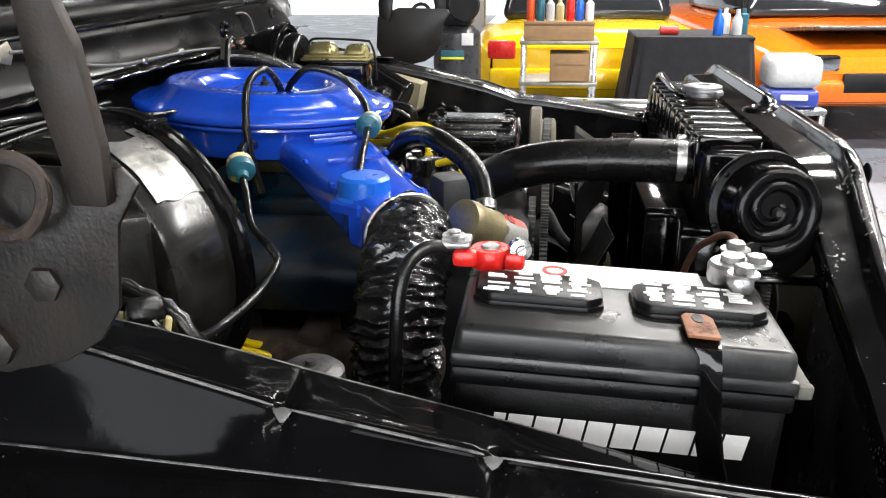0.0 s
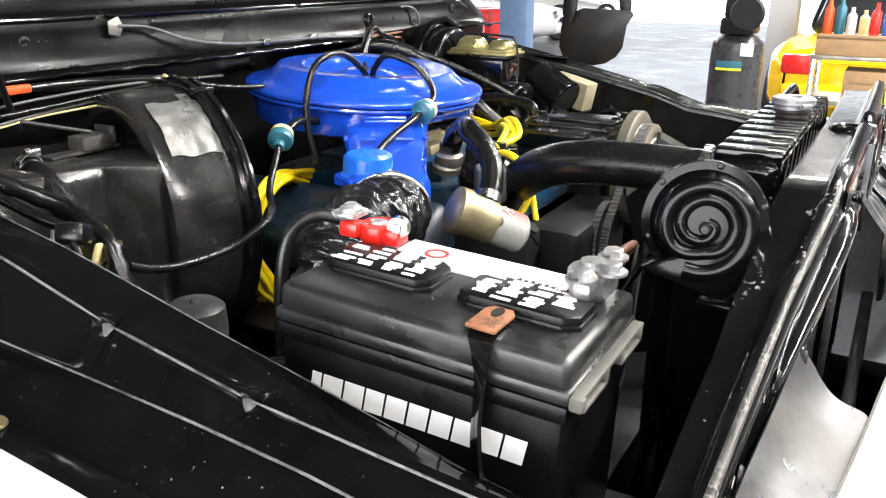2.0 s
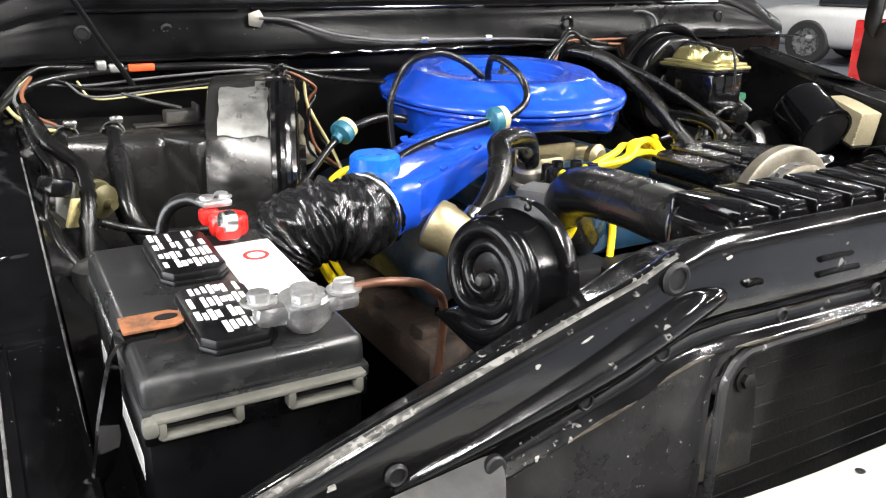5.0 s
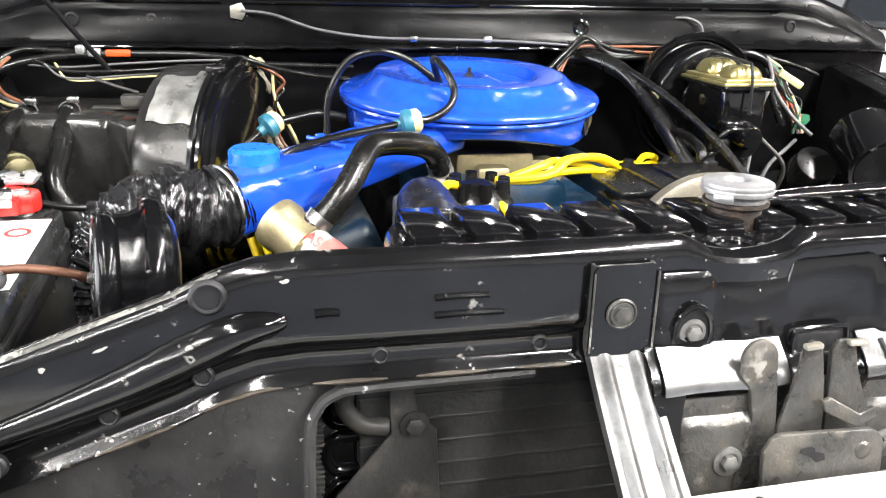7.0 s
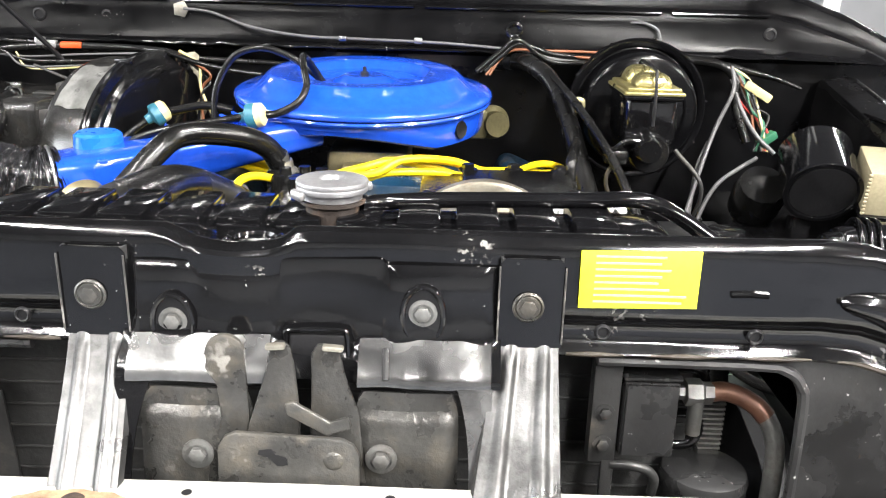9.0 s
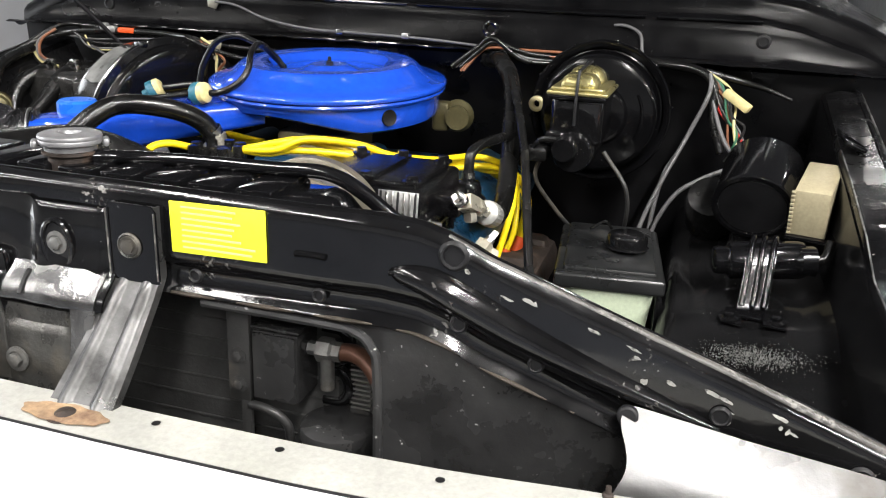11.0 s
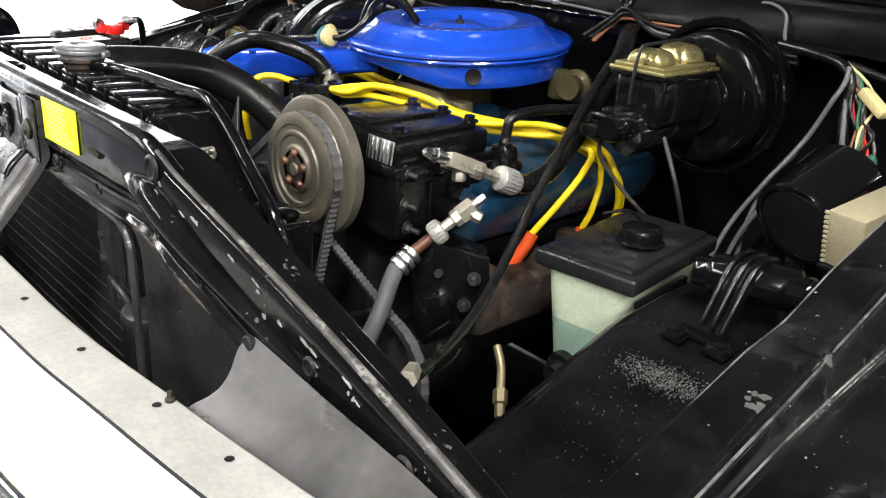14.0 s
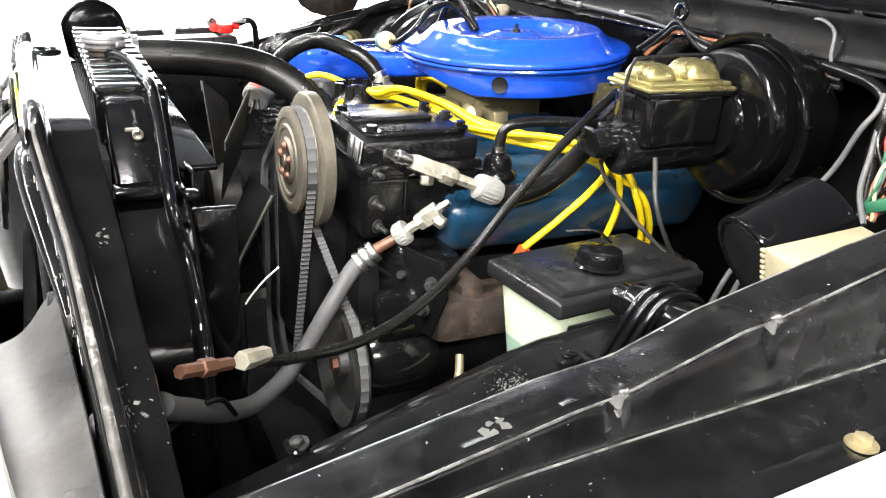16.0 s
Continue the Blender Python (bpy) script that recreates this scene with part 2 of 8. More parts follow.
LABELINK = surface("faded_yellow_ink", (0.80, 0.86, 0.22), 0.5, vary=0.1, bump=0.02)
TAN = surface("tan_metal_box", (0.33, 0.29, 0.19), 0.5, vary=0.15, bump=0.1)
FINS = surface("condenser_fins", (0.036, 0.036, 0.036), 0.5, 0.3, vary=0.5, bump=0.3, stain=(0.07, 0.07, 0.068), stain_at=(0.55, 0.8), stain_scale=8)
FOIL = surface("black_foil", (0.010, 0.010, 0.011), 0.17, vary=0.3, grain=55, bump=0.45, spread=0.07, spec=0.7)
TEAL = surface("teal_plastic", (0.022, 0.115, 0.165), 0.4, vary=0.15, bump=0.06)
CREAM = surface("cream_plastic", (0.58, 0.50, 0.24), 0.42, vary=0.15, bump=0.06)
GREYWIRE = surface("grey_sleeve", (0.10, 0.10, 0.103), 0.42, vary=0.2, bump=0.1)
GREEN = surface("green_wire", (0.025, 0.12, 0.065), 0.4, vary=0.2, bump=0.05)
BROWN = surface("brown_wire", (0.17, 0.06, 0.025), 0.45, vary=0.3, bump=0.1)
CLOTH = surface("crumpled_tape_wrap", (0.30, 0.27, 0.20), 0.6, vary=0.5, grain=90, bump=0.6, scale=40)
PALENUT = surface("pale_knurled_plate", (0.38, 0.38, 0.36), 0.42, 0.35, vary=0.2, bump=0.15)
PLATED = surface("plated_fitting", (0.50, 0.47, 0.38), 0.36, 0.6, vary=0.25, bump=0.2)
CONCRETE = surface("polished_concrete", (0.105, 0.115, 0.138), 0.32, vary=0.1, scale=2.2, grain=30, bump=0.03, spread=0.08)
WALL = surface("white_wall_paint", (0.50, 0.51, 0.53), 0.6, vary=0.04, scale=3, grain=80, bump=0.08)
# Unseen ceiling, kept dark so the black paint reflects little of it.
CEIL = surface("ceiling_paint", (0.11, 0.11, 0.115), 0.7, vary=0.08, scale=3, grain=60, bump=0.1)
CARYELLOW = surface("yellow_car_paint", (0.80, 0.50, 0.008), 0.16, vary=0.04, scale=3, grain=40, bump=0.02, coat=0.6, spread=0.04)
CARORANGE = surface("orange_car_paint", (0.78, 0.16, 0.008), 0.16, vary=0.04, scale=3, grain=40, bump=0.02, coat=0.6, spread=0.04)
CARRED = surface("red_car_paint", (0.55, 0.02, 0.02), 0.16, vary=0.05, scale=3, grain=40, bump=0.02, coat=0.6, spread=0.04)
CARBON = surface("dark_hood_wrap", (0.035, 0.035, 0.038), 0.3, vary=0.2, bump=0.06)
CLOTHBLACK = surface("black_tablecloth", (0.010, 0.010, 0.013), 0.85, vary=0.3, bump=0.4)
CARD = surface("brown_cardboard", (0.33, 0.20, 0.10), 0.75, vary=0.15, bump=0.15)
COOLERBLUE = surface("blue_cooler_plastic", (0.03, 0.05, 0.30), 0.35, vary=0.1, bump=0.05)
TYRE = surface("tyre_rubber", (0.016, 0.016, 0.017), 0.7, vary=0.2, bump=0.3)
GRIT = surface("pale_dust", (0.115, 0.115, 0.112), 0.6, vary=0.4, scale=90, bump=0.1)
GLASS = surface("dark_car_glass", (0.015, 0.017, 0.02), 0.06, vary=0.1, bump=0.01, spread=0.02)


def glow(name, colour, power):
    m, n, l, p = material(name)
    p.inputs["Base Color"].default_value = (*colour, 1)
    p.inputs["Emission Color"].default_value, p.inputs["Emission Strength"].default_value = (*colour, 1), power
    return m


DAYLIGHT = glow("daylight_outside", (0.95, 0.975, 1.0), 5.5)
DAYFAR = glow("daylight_far_door", (0.90, 0.95, 1.0), 1.1)
TUBE = glow("lit_tube", (1.0, 0.97, 0.93), 6.0)

# ---------------------------------------------------------------- mesh helpers


def box(c, size, bevel=0.003, rot=(0, 0, 0), seg=2, taper=1.0):
    """A bevelled box about c. taper narrows its top."""
    bm = bmesh.new()
    bmesh.ops.create_cube(bm, size=1)
    for v in bm.verts:
        k = taper if v.co.z > 0 else 1
        v.co = Vector((v.co.x * size[0] * k, v.co.y * size[1] * k, v.co.z * size[2]))
    if bevel:
        bmesh.ops.bevel(bm, geom=bm.edges[:], offset=min(bevel, min(size) * 0.45), segments=seg, profile=0.5, affect="EDGES")
    bm.transform(pose(*c, *rot))
    return bm


def aim(base, tip):
    """The pose at base whose z axis points to tip."""
    d = Vector(tip) - Vector(base)
    return Matrix.Translation(base) @ d.to_track_quat("Z", "Y").to_matrix().to_4x4()


def lathe(profile, m=None, seg=48, start=0.0, sweep=360.0):
    """Turns (radius, height) pairs about z, then places the result by the pose m."""
    bm = bmesh.new()
    full = abs(sweep - 360) < 1e-6
    n = seg if full else seg + 1
    rings = []
    for r, h in profile:
        if r < 1e-6:
            rings.append([bm.verts.new((0, 0, h))])
            continue
        ring = []
        for i in range(n):
            a = radians(start + sweep * i / seg)
            ring.append(bm.verts.new((r * math.cos(a), r * math.sin(a), h)))
        rings.append(ring)
    for a, b in zip(rings, rings[1:]):
        for i in range(seg):
            j = (i + 1) % n
            if len(a) == 1 and len(b) == 1:
                continue
            if len(a) == 1:
                bm.faces.new((a[0], b[j], b[i]))
            elif len(b) == 1:
                bm.faces.new((a[i], a[j], b[0]))
            else:
                bm.faces.new((a[i], a[j], b[j], b[i]))
    bmesh.ops.recalc_face_normals(bm, faces=bm.faces[:])
    if m is not None:
        bm.transform(m)
    return bm


def spline(pts, per=10):
    """A smooth curve through the points."""
    p = [Vector(q) for q in pts]
    if len(p) == 2:
        return [p[0].lerp(p[1], i / 6) for i in range(7)]
    p = [p[0] * 2 - p[1], *p, p[-1] * 2 - p[-2]]
    out = []
    for i in range(1, len(p) - 2):
        for k in range(per):
            t = k / per
            a, b, c, d = p[i - 1], p[i], p[i + 1], p[i + 2]
            out.append(0.5 * ((2 * b) + (c - a) * t + (2 * a - 5 * b + 4 * c - d) * t * t + (3 * b - a - 3 * c + d) * t ** 3))
    out.append(p[-2])
    return out


def tube(pts, r, seg=12, per=10, wobble=None, caps=True, straight=False):
    """A hose or wire along the points; r may be a function of the way along (0 to 1)."""
    bm = bmesh.new()
    line = [Vector(q) for q in pts] if straight else spline(pts, per)
    n = len(line)
    up = Vector((0, 0, 1))
    rings = []
    for i, c in enumerate(line):
        d = (line[min(i + 1, n - 1)] - line[max(i - 1, 0)]).normalized()
        side = d.cross(up)
        if side.length < 1e-4:
            side = d.cross(Vector((1, 0, 0)))
        side.normalize()
        up = side.cross(d).normalized()
        k = i / (n - 1)
        ring = []
        for j in range(seg):
            a = 2 * math.pi * j / seg
            q = r(k) if callable(r) else r
            if wobble:
                q += wobble(k, a)
            ring.append(bm.verts.new(c + side * (q * math.cos(a)) + up * (q * math.sin(a))))
        rings.append(ring)
    for a, b in zip(rings, rings[1:]):
        for j in range(seg):
            bm.faces.new((a[j], b[j], b[(j + 1) % seg], a[(j + 1) % seg]))
    if caps:
        bm.faces.new(rings[0])
        bm.faces.new(rings[-1][::-1])
    bmesh.ops.recalc_face_normals(bm, faces=bm.faces[:])
    return bm


def prism(outline, depth, m=None, bevel=0.0):
    """A flat outline in x, y, thickened from z = 0 to depth, placed by the pose m."""
    bm = bmesh.new()
    low = [bm.verts.new((x, y, 0)) for x, y in outline]
    face = bm.faces.new(low)
    top = bmesh.ops.extrude_face_region(bm, geom=[face])
    for v in top["geom"]:
        if isinstance(v, bmesh.types.BMVert):
            v.co.z += depth
    bmesh.ops.recalc_face_normals(bm, faces=bm.faces[:])
    if bevel:
        bmesh.ops.bevel(bm, geom=bm.edges[:], offset=bevel, segments=2, profile=0.5, affect="EDGES")
    if m is not None:
        bm.transform(m)
    return bm


def thicken(bm, thick):
    """Gives an open surface a second side and a rim."""
    bmesh.ops.recalc_face_normals(bm, faces=bm.faces[:])
    bm.normal_update()
    faces, rim = bm.faces[:], [e for e in bm.edges if e.is_boundary]
    twin = {v: bm.verts.new(v.co - v.normal * thick) for v in bm.verts[:]}
    for f in faces:
        bm.faces.new([twin[v] for v in reversed(f.verts)])
    for e in rim:
        a, b = e.verts
        bm.faces.new((a, b, twin[b], twin[a]))
    bmesh.ops.recalc_face_normals(bm, faces=bm.faces[:])


def sheet(rows, thick=0.002, wrap=False):
    """A bent sheet through rows of points (all rows of one length), thickened."""
    bm = bmesh.new()
    v = [[bm.verts.new(p) for p in row] for row in rows]
    for a, b in zip(v, v[1:]):
        for i in range(len(a) - 1):
            bm.faces.new((a[i], a[i + 1], b[i + 1], b[i]))
    thicken(bm, thick)
    return bm


def joined(*parts):
    """Several meshes as one."""
    bm = bmesh.new()
    for q in parts:
        me = bpy.data.meshes.new("t")
        q.to_mesh(me)
        q.free()
        bm.from_mesh(me)
        bpy.data.meshes.remove(me)
    return bm


def placed(bm, m):
    bm.transform(m)
    return bm


def base_of(ob):
    w = Vector((0, 0, 0))
    while ob is not None:
        w += ob.location
        ob = ob.parent
    return w


def mesh_from(name, bm, mat, smooth=38):
    me = bpy.data.meshes.new(name)
    bm.to_mesh(me)
    bm.free()
    me.materials.append(mat)
    if smooth:
        me.polygons.foreach_set("use_smooth", [True] * len(me.polygons))
        me.set_sharp_from_angle(angle=radians(smooth))
    return me


def part(name, bm, mat, parent, label="", smooth=38):
    """Links a bmesh, given in world places, as one mesh object under a thing or a part."""
    bm.transform(Matrix.Translation(-base_of(parent)))
    ob = new(name, mesh_from(name, bm, mat, smooth))
    ob.parent = parent
    if label:
        ob["label"] = label
    return ob


def thing(name, at, label, category, group="", kind=""):
    ob = new(name)
    ob.empty_display_size = 0.05
    ob.location = at
    return tagged(ob, label, category, group, kind)


def single(name, bm, mat, at, label, category, group="", kind="", smooth=38):
    """A thing of one mesh, given in world places."""
    bm.transform(Matrix.Translation(-Vector(at)))
    ob = new(name, mesh_from(name, bm, mat, smooth))
    ob.location = at
    return tagged(ob, label, category, group, kind)


def bolt(base, tip, r=0.008, h=0.006):
    """A hexagon head on a washer; it points from base to tip."""
    m = aim(base, tip)
    return joined(lathe([(0, 0), (r * 1.55, 0), (r * 1.55, h * 0.25), (0, h * 0.25)], m, 20),
                  lathe([(0, h * 0.25), (r, h * 0.25), (r, h * 0.9), (r * 0.85, h), (0, h)], m, 6))


def strapped(pts, width, thick, across):
    """A flat strap along the points, as wide as given in the direction across."""
    c = Vector(across).normalized() * (width / 2)
    return sheet([[p - c, p + c] for p in spline(pts, 8)], thick)

# ---------------------------------------------------------------- the hall
single("floor", box((6, 2, -0.05), (60, 60, 0.1), 0), CONCRETE, (0, 0, -0.1), "pale grey polished concrete hall floor", "floor", kind="structure")
single("ceiling", box((5, 1, 4.05), (32, 28, 0.1), 0), CEIL, (0, 0, 4.0), "dark grey hall ceiling, unseen, toned down to keep reflections dark", "ceiling", kind="structure")
single("wall_north", box((5, 13.05, 2), (32, 0.1, 4), 0), WALL, (5, 13.05, 0), "white painted hall wall", "wall", kind="structure")
single("wall_south", box((5, -11.05, 2), (32, 0.1, 4), 0), WALL, (5, -11.05, 0), "white painted hall wall", "wall", kind="structure")
single("wall_east", joined(box((19.05, -5.0, 2), (0.1, 12, 4), 0), box((19.05, 12.0, 2), (0.1, 2, 4), 0), box((19.05, 6, 3.7), (0.1, 10, 0.6), 0)), WALL, (19.05, 0, 0), "white painted hall wall with a wide doorway", "wall", kind="structure")
single("backdrop_east", box((20.6, 6, 1.7), (0.05, 11.6, 3.8), 0), DAYFAR, (20.6, 6, 0), "bright daylight outside the far doorway", "backdrop", kind="structure")
single("wall_west", joined(box((-7.05, -6.75, 2), (0.1, 8.5, 4), 0), box((-7.05, 8.75, 2), (0.1, 8.5, 4), 0), box((-7.05, 1, 3.7), (0.1, 7, 0.6), 0)),
       WALL, (-7.05, 0, 0), "white painted hall wall with a wide doorway", "wall", kind="structure")
single("backdrop", box((-8.2, 1, 1.7), (0.05, 7.6, 3.8), 0), DAYLIGHT, (-8.2, 1, 0), "bright daylight outside the wide doorway", "backdrop", kind="structure")
for lx, ly in STRIPS:
    lamp = thing("ceiling_light", (lx, ly, 4.0), "white fluorescent strip light under the ceiling", "ceiling light", "ceiling strip lights")
    part("housing", box((lx, ly, 3.965), (0.24, 2.3, 0.06), 0.01), WALL, lamp)
    part("diffuser", box((lx, ly, 3.925), (0.16, 2.2, 0.015), 0.004), TUBE, lamp, "lit white diffuser")

# ---------------------------------------------------------------- the truck's body round the engine bay
body = thing("pickup_truck_body", (0, 0, 0), "black-painted engine bay of an old white pickup truck, hood open", "truck body")


def along(v, table):
    """Straight-line reading of a table of (place, value)."""
    for (a, fa), (b, fb) in zip(table, table[1:]):
        if v <= b:
            return fa + (fb - fa) * max(0.0, (v - a) / (b - a))
    return table[-1][1]


def steps(a, b, n):
    return [a + (b - a) * i / n for i in range(n + 1)]


TOP = [(0, 1.161), (0.35, 1.161), (0.38, 1.158), (0.405, 1.151), (0.43, 1.139), (0.52, 1.106), (0.60, 1.076), (0.66, 1.052), (0.736, 1.020), (0.80, 0.993)]
FACE = [(0, 0.006), (0.25, 0.007), (0.33, 0.008), (0.42, 0.013), (0.55, 0.029), (0.70, 0.040), (0.80, 0.046)]


def sweep(x):
    """How far the nose curves back towards its ends."""
    return along(abs(x), [(0, -0.004), (0.2, -0.006), (0.34, -0.005), (0.43, 0.0), (0.52, 0.010), (0.60, 0.018), (0.70, 0.030), (0.80, 0.046), (0.98, 0.085)])


def support_bar():
    rows = []
    for x in steps(-0.79, 0.79, 158):
        t, f = along(abs(x), TOP), along(abs(x), FACE)
        dip = 0.0
        if abs(x + 0.052) < 0.04:
            dip = math.sqrt(max(0, 1 - ((x + 0.052) / 0.04) ** 2))
        wide = along(abs(x), [(0, 0.05), (0.4, 0.05), (0.6, 0.036), (0.8, 0.03)])
        drop = along(abs(x), [(0, 0.0), (0.38, 0.0), (0.55, -0.004), (0.8, 0.0)])
        wave = 0.0012 * noise.noise((x * 9, 1.0, 0))
        low = 0.013 * dip
        prof = [(wide + 0.012, -0.05), (wide + 0.012, -0.024), (wide + 0.0105, -0.0205), (wide + 0.007, -0.0195), (0.0275, -0.0185), (0.0225, -0.0165), (0.0195, -0.011 - 0.4 * low), (0.0175, -0.004 - low), (0.0155, -0.001 - low), (0.0125, 0.0 - low),
                (0.0085, -0.0004 - low), (0.0045, -0.0022 - low), (0.0016 - 0.003 * dip, -0.0055 - 0.8 * low), (0.0 - 0.004 * dip, -0.011 - 0.6 * low), (wave - 0.004 * dip, -0.016 - 0.3 * low), (wave - 0.003 * dip, -0.028),
                (wave, -0.052), (0.001, -0.058), (0.004, -0.0615), (0.0055, -0.066), (0.0055, -0.074), (0.003, -0.079), (-0.001, -0.0815), (-0.002, -0.084), (0.002, -0.087), (0.014, -0.089)]
        rows.append([(x, f + y, t + z + drop) for y, z in prof])
    return sheet(rows, 0.0018)


support = part("radiator_support", support_bar(), WORN, body, "black painted steel bar with chipped edges")


def side_panel(s):
    rows = []
    for x in (0.172, 0.25, 0.31, 0.325, 0.335, 0.342, 0.347, 0.350, 0.352, 0.354, 0.38, 0.42, 0.48, 0.55, 0.62, 0.70, 0.785):
        low = along(x, [(0.172, 1.070), (0.31, 1.070), (0.325, 1.0675), (0.335, 1.063), (0.342, 1.057), (0.347, 1.048), (0.350, 1.036), (0.352, 0.99), (0.354, 0.45)])
        top = along(x, TOP) - 0.083
        rows.append([(s * x, along(x, FACE) + 0.014, low + (top - low) * k) for k in steps(0, 1, 5)])
    bm = sheet(rows, 0.002)
    rim = tube([(s * 0.352, 0.012, 0.9), (s * 0.350, 0.012, 1.03), (s * 0.345, 0.012, 1.055), (s * 0.333, 0.012, 1.066), (s * 0.31, 0.012, 1.069), (s * 0.2, 0.012, 1.07)], 0.004, 8)
    return joined(bm, rim)


def gusset(s):
    """The rounded plate that stiffens the lower corner, with a concave inner edge."""
    rows = []
    for u in steps(0, 1, 20):
        row = []
        for k in steps(0, 1, 22):
            x = 0.522 - 0.004 * k + 0.022 * math.sin(math.pi * k) + 0.032 * k ** 9 + 0.02 * (1 - k) ** 12
            x += (0.83 - x) * u
            zb, zf = along(x, [(0.50, 1.047), (0.525, 1.044), (0.62, 1.026), (0.71, 1.012), (0.83, 0.985)]), 0.996 - 0.02 * u
            yb, yf = along(x, FACE) - 0.0055, -0.0505 + sweep(x)
            row.append((s * x, yb + (yf - yb) * k, zb + (zf - zb) * (1 - (1 - k) ** 1.4) - 0.004 * math.sin(math.pi * k)))
        rows.append(row)
    return sheet(rows, 0.002)


def bead(s):
    """The long raised bead pressed into the sloping end of the bar."""
    return tube([(s * 0.362, 0.010, 1.120), (s * 0.39, 0.011, 1.115), (s * 0.42, 0.014, 1.101), (s * 0.46, 0.019, 1.081), (s * 0.52, 0.026, 1.056), (s * 0.60, 0.034, 1.027)],
                lambda k: 0.0035 + 0.0095 * math.sin(math.pi * k ** 0.8) ** 0.8, 14)


for s in (-1, 1):
    part("side_panel", side_panel(s), SATIN, support, "satin black panel beside the opening")
    part("gusset_plate", gusset(s), GUSSET, support, "dusty bare steel corner plate")
    part("pressed_bead", bead(s), WORN, support)
    part("plug", lathe([(0, 0.0012), (0.006, 0.0012), (0.0075, 0.0), (0.0080, -0.004)], aim((s * 0.538, along(0.538, FACE) - 0.0105, 1.034), (s * 0.538, -1, 1.2)), 20), DARK, support, "dark plugged hole")
    for x, z, r in ((0.407, 1.138, 0.009), (0.200, 1.0945, 0.0045), (0.305, 1.094, 0.0045), (0.413, 1.087, 0.0055), (0.47, 1.062, 0.005), (0.60, 1.040, 0.006), (0.697, 1.008, 0.007)):
        f = along(x, FACE)
        part("hole", joined(lathe([(0, 0.0006), (r * 0.8, 0.0006), (r * 0.82, 0.002), (r, 0.0026), (r * 1.25, 0.0012), (r * 1.3, 0)], aim((s * x, f - 0.0012, z), (s * x, f - 1, z)), 20)), DARK, support)
for x0, x1, z0 in ((-0.345, -0.33, 1.124), (-0.27, -0.225, 1.118), (-0.27, -0.235, 1.13), (0.285, 0.31, 1.124), (0.36, 0.39, 1.12)):
    part("pressed_mark", tube([(x0, 0.0072, z0), ((x0 + x1) / 2, 0.0072, z0 + 0.0005), (x1, 0.0072, z0)], 0.0024, 8), BLACK, support)

for s in (-1, 1):
    part("worn_edge", tube([(s * x, along(x, FACE) + 0.0075, along(x, TOP) + along(x, [(0, 0.0), (0.38, 0.0), (0.55, -0.004), (0.8, 0.0)]) - 0.0038) for x in steps(0.40, 0.785, 40)], lambda k: 0.0032 + 0.0016 * k, 10, 2), EDGE, support, "edge worn to bare metal")
for s in (-1, 1):
    part("worn_lip", tube([(s * x, along(x, FACE) - 0.0008, along(x, TOP) - 0.0838 + along(x, [(0, 0.0), (0.38, 0.0), (0.55, -0.004), (0.8, 0.0)])) for x in steps(0.176, 0.50, 50)], lambda k: 0.0015 + 0.0006 * math.sin(k * 31), 8, 2), LIP, support, "lower lip worn to brown metal")
chip_rng = random.Random(21)
for i in range(26):
    s = 1 if i < 20 else -1
    x = chip_rng.uniform(0.36, 0.66) if s > 0 else chip_rng.uniform(0.30, 0.75)
    d = chip_rng.choice((0.012, 0.014, 0.019, 0.026, 0.034))
    w, h = chip_rng.uniform(0.0015, 0.0075) * (1 if d < 0.03 else 0.6), chip_rng.uniform(0.001, 0.0032)
    slope = math.degrees(math.atan2(along(x + 0.01, TOP) - along(x - 0.01, TOP), 0.02))
    out = [(w * math.cos(a) * chip_rng.uniform(0.55, 1.1), h * math.sin(a) * chip_rng.uniform(0.5, 1.2)) for a in [2 * math.pi * n / 11 for n in range(11)]]
    part("bare_patch", prism(out, 0.0006, pose(s * x, along(x, FACE) - 0.0004, along(x, TOP) - 0.004 * (0.4 < x < 0.7) - d, 90, 0, 0) @ pose(0, 0, 0, 0, 0, s * slope)), CHIPPED, support, "patch of chipped paint")
part("deck_hole", lathe([(0.0, 0.0004), (0.015, 0.0004), (0.016, 0.003), (0.019, 0.0045), (0.022, 0.003), (0.0235, 0)], pose(-0.045, 0.037, 1.142), 32), GLOSS, support, "rimmed hole in the deck")
label = single("warning_label", box((0.2215, 0.0050, 1.1335), (0.081, 0.0016, 0.041), 0.0004, (0, -0.6, 1.5)), LABEL, (0.2215, 0.005, 1.11),
               "bright yellow printed label stuck on the black support", "label")
rng = random.Random(4)
for i in range(8):
    w = rng.uniform(0.045, 0.068)
    part("printed_line", box((0.2215 - 0.034 + w / 2, 0.0038, 1.150 - 0.0046 * i), (w, 0.0008, 0.0014), 0), LABELINK, label, smooth=0)


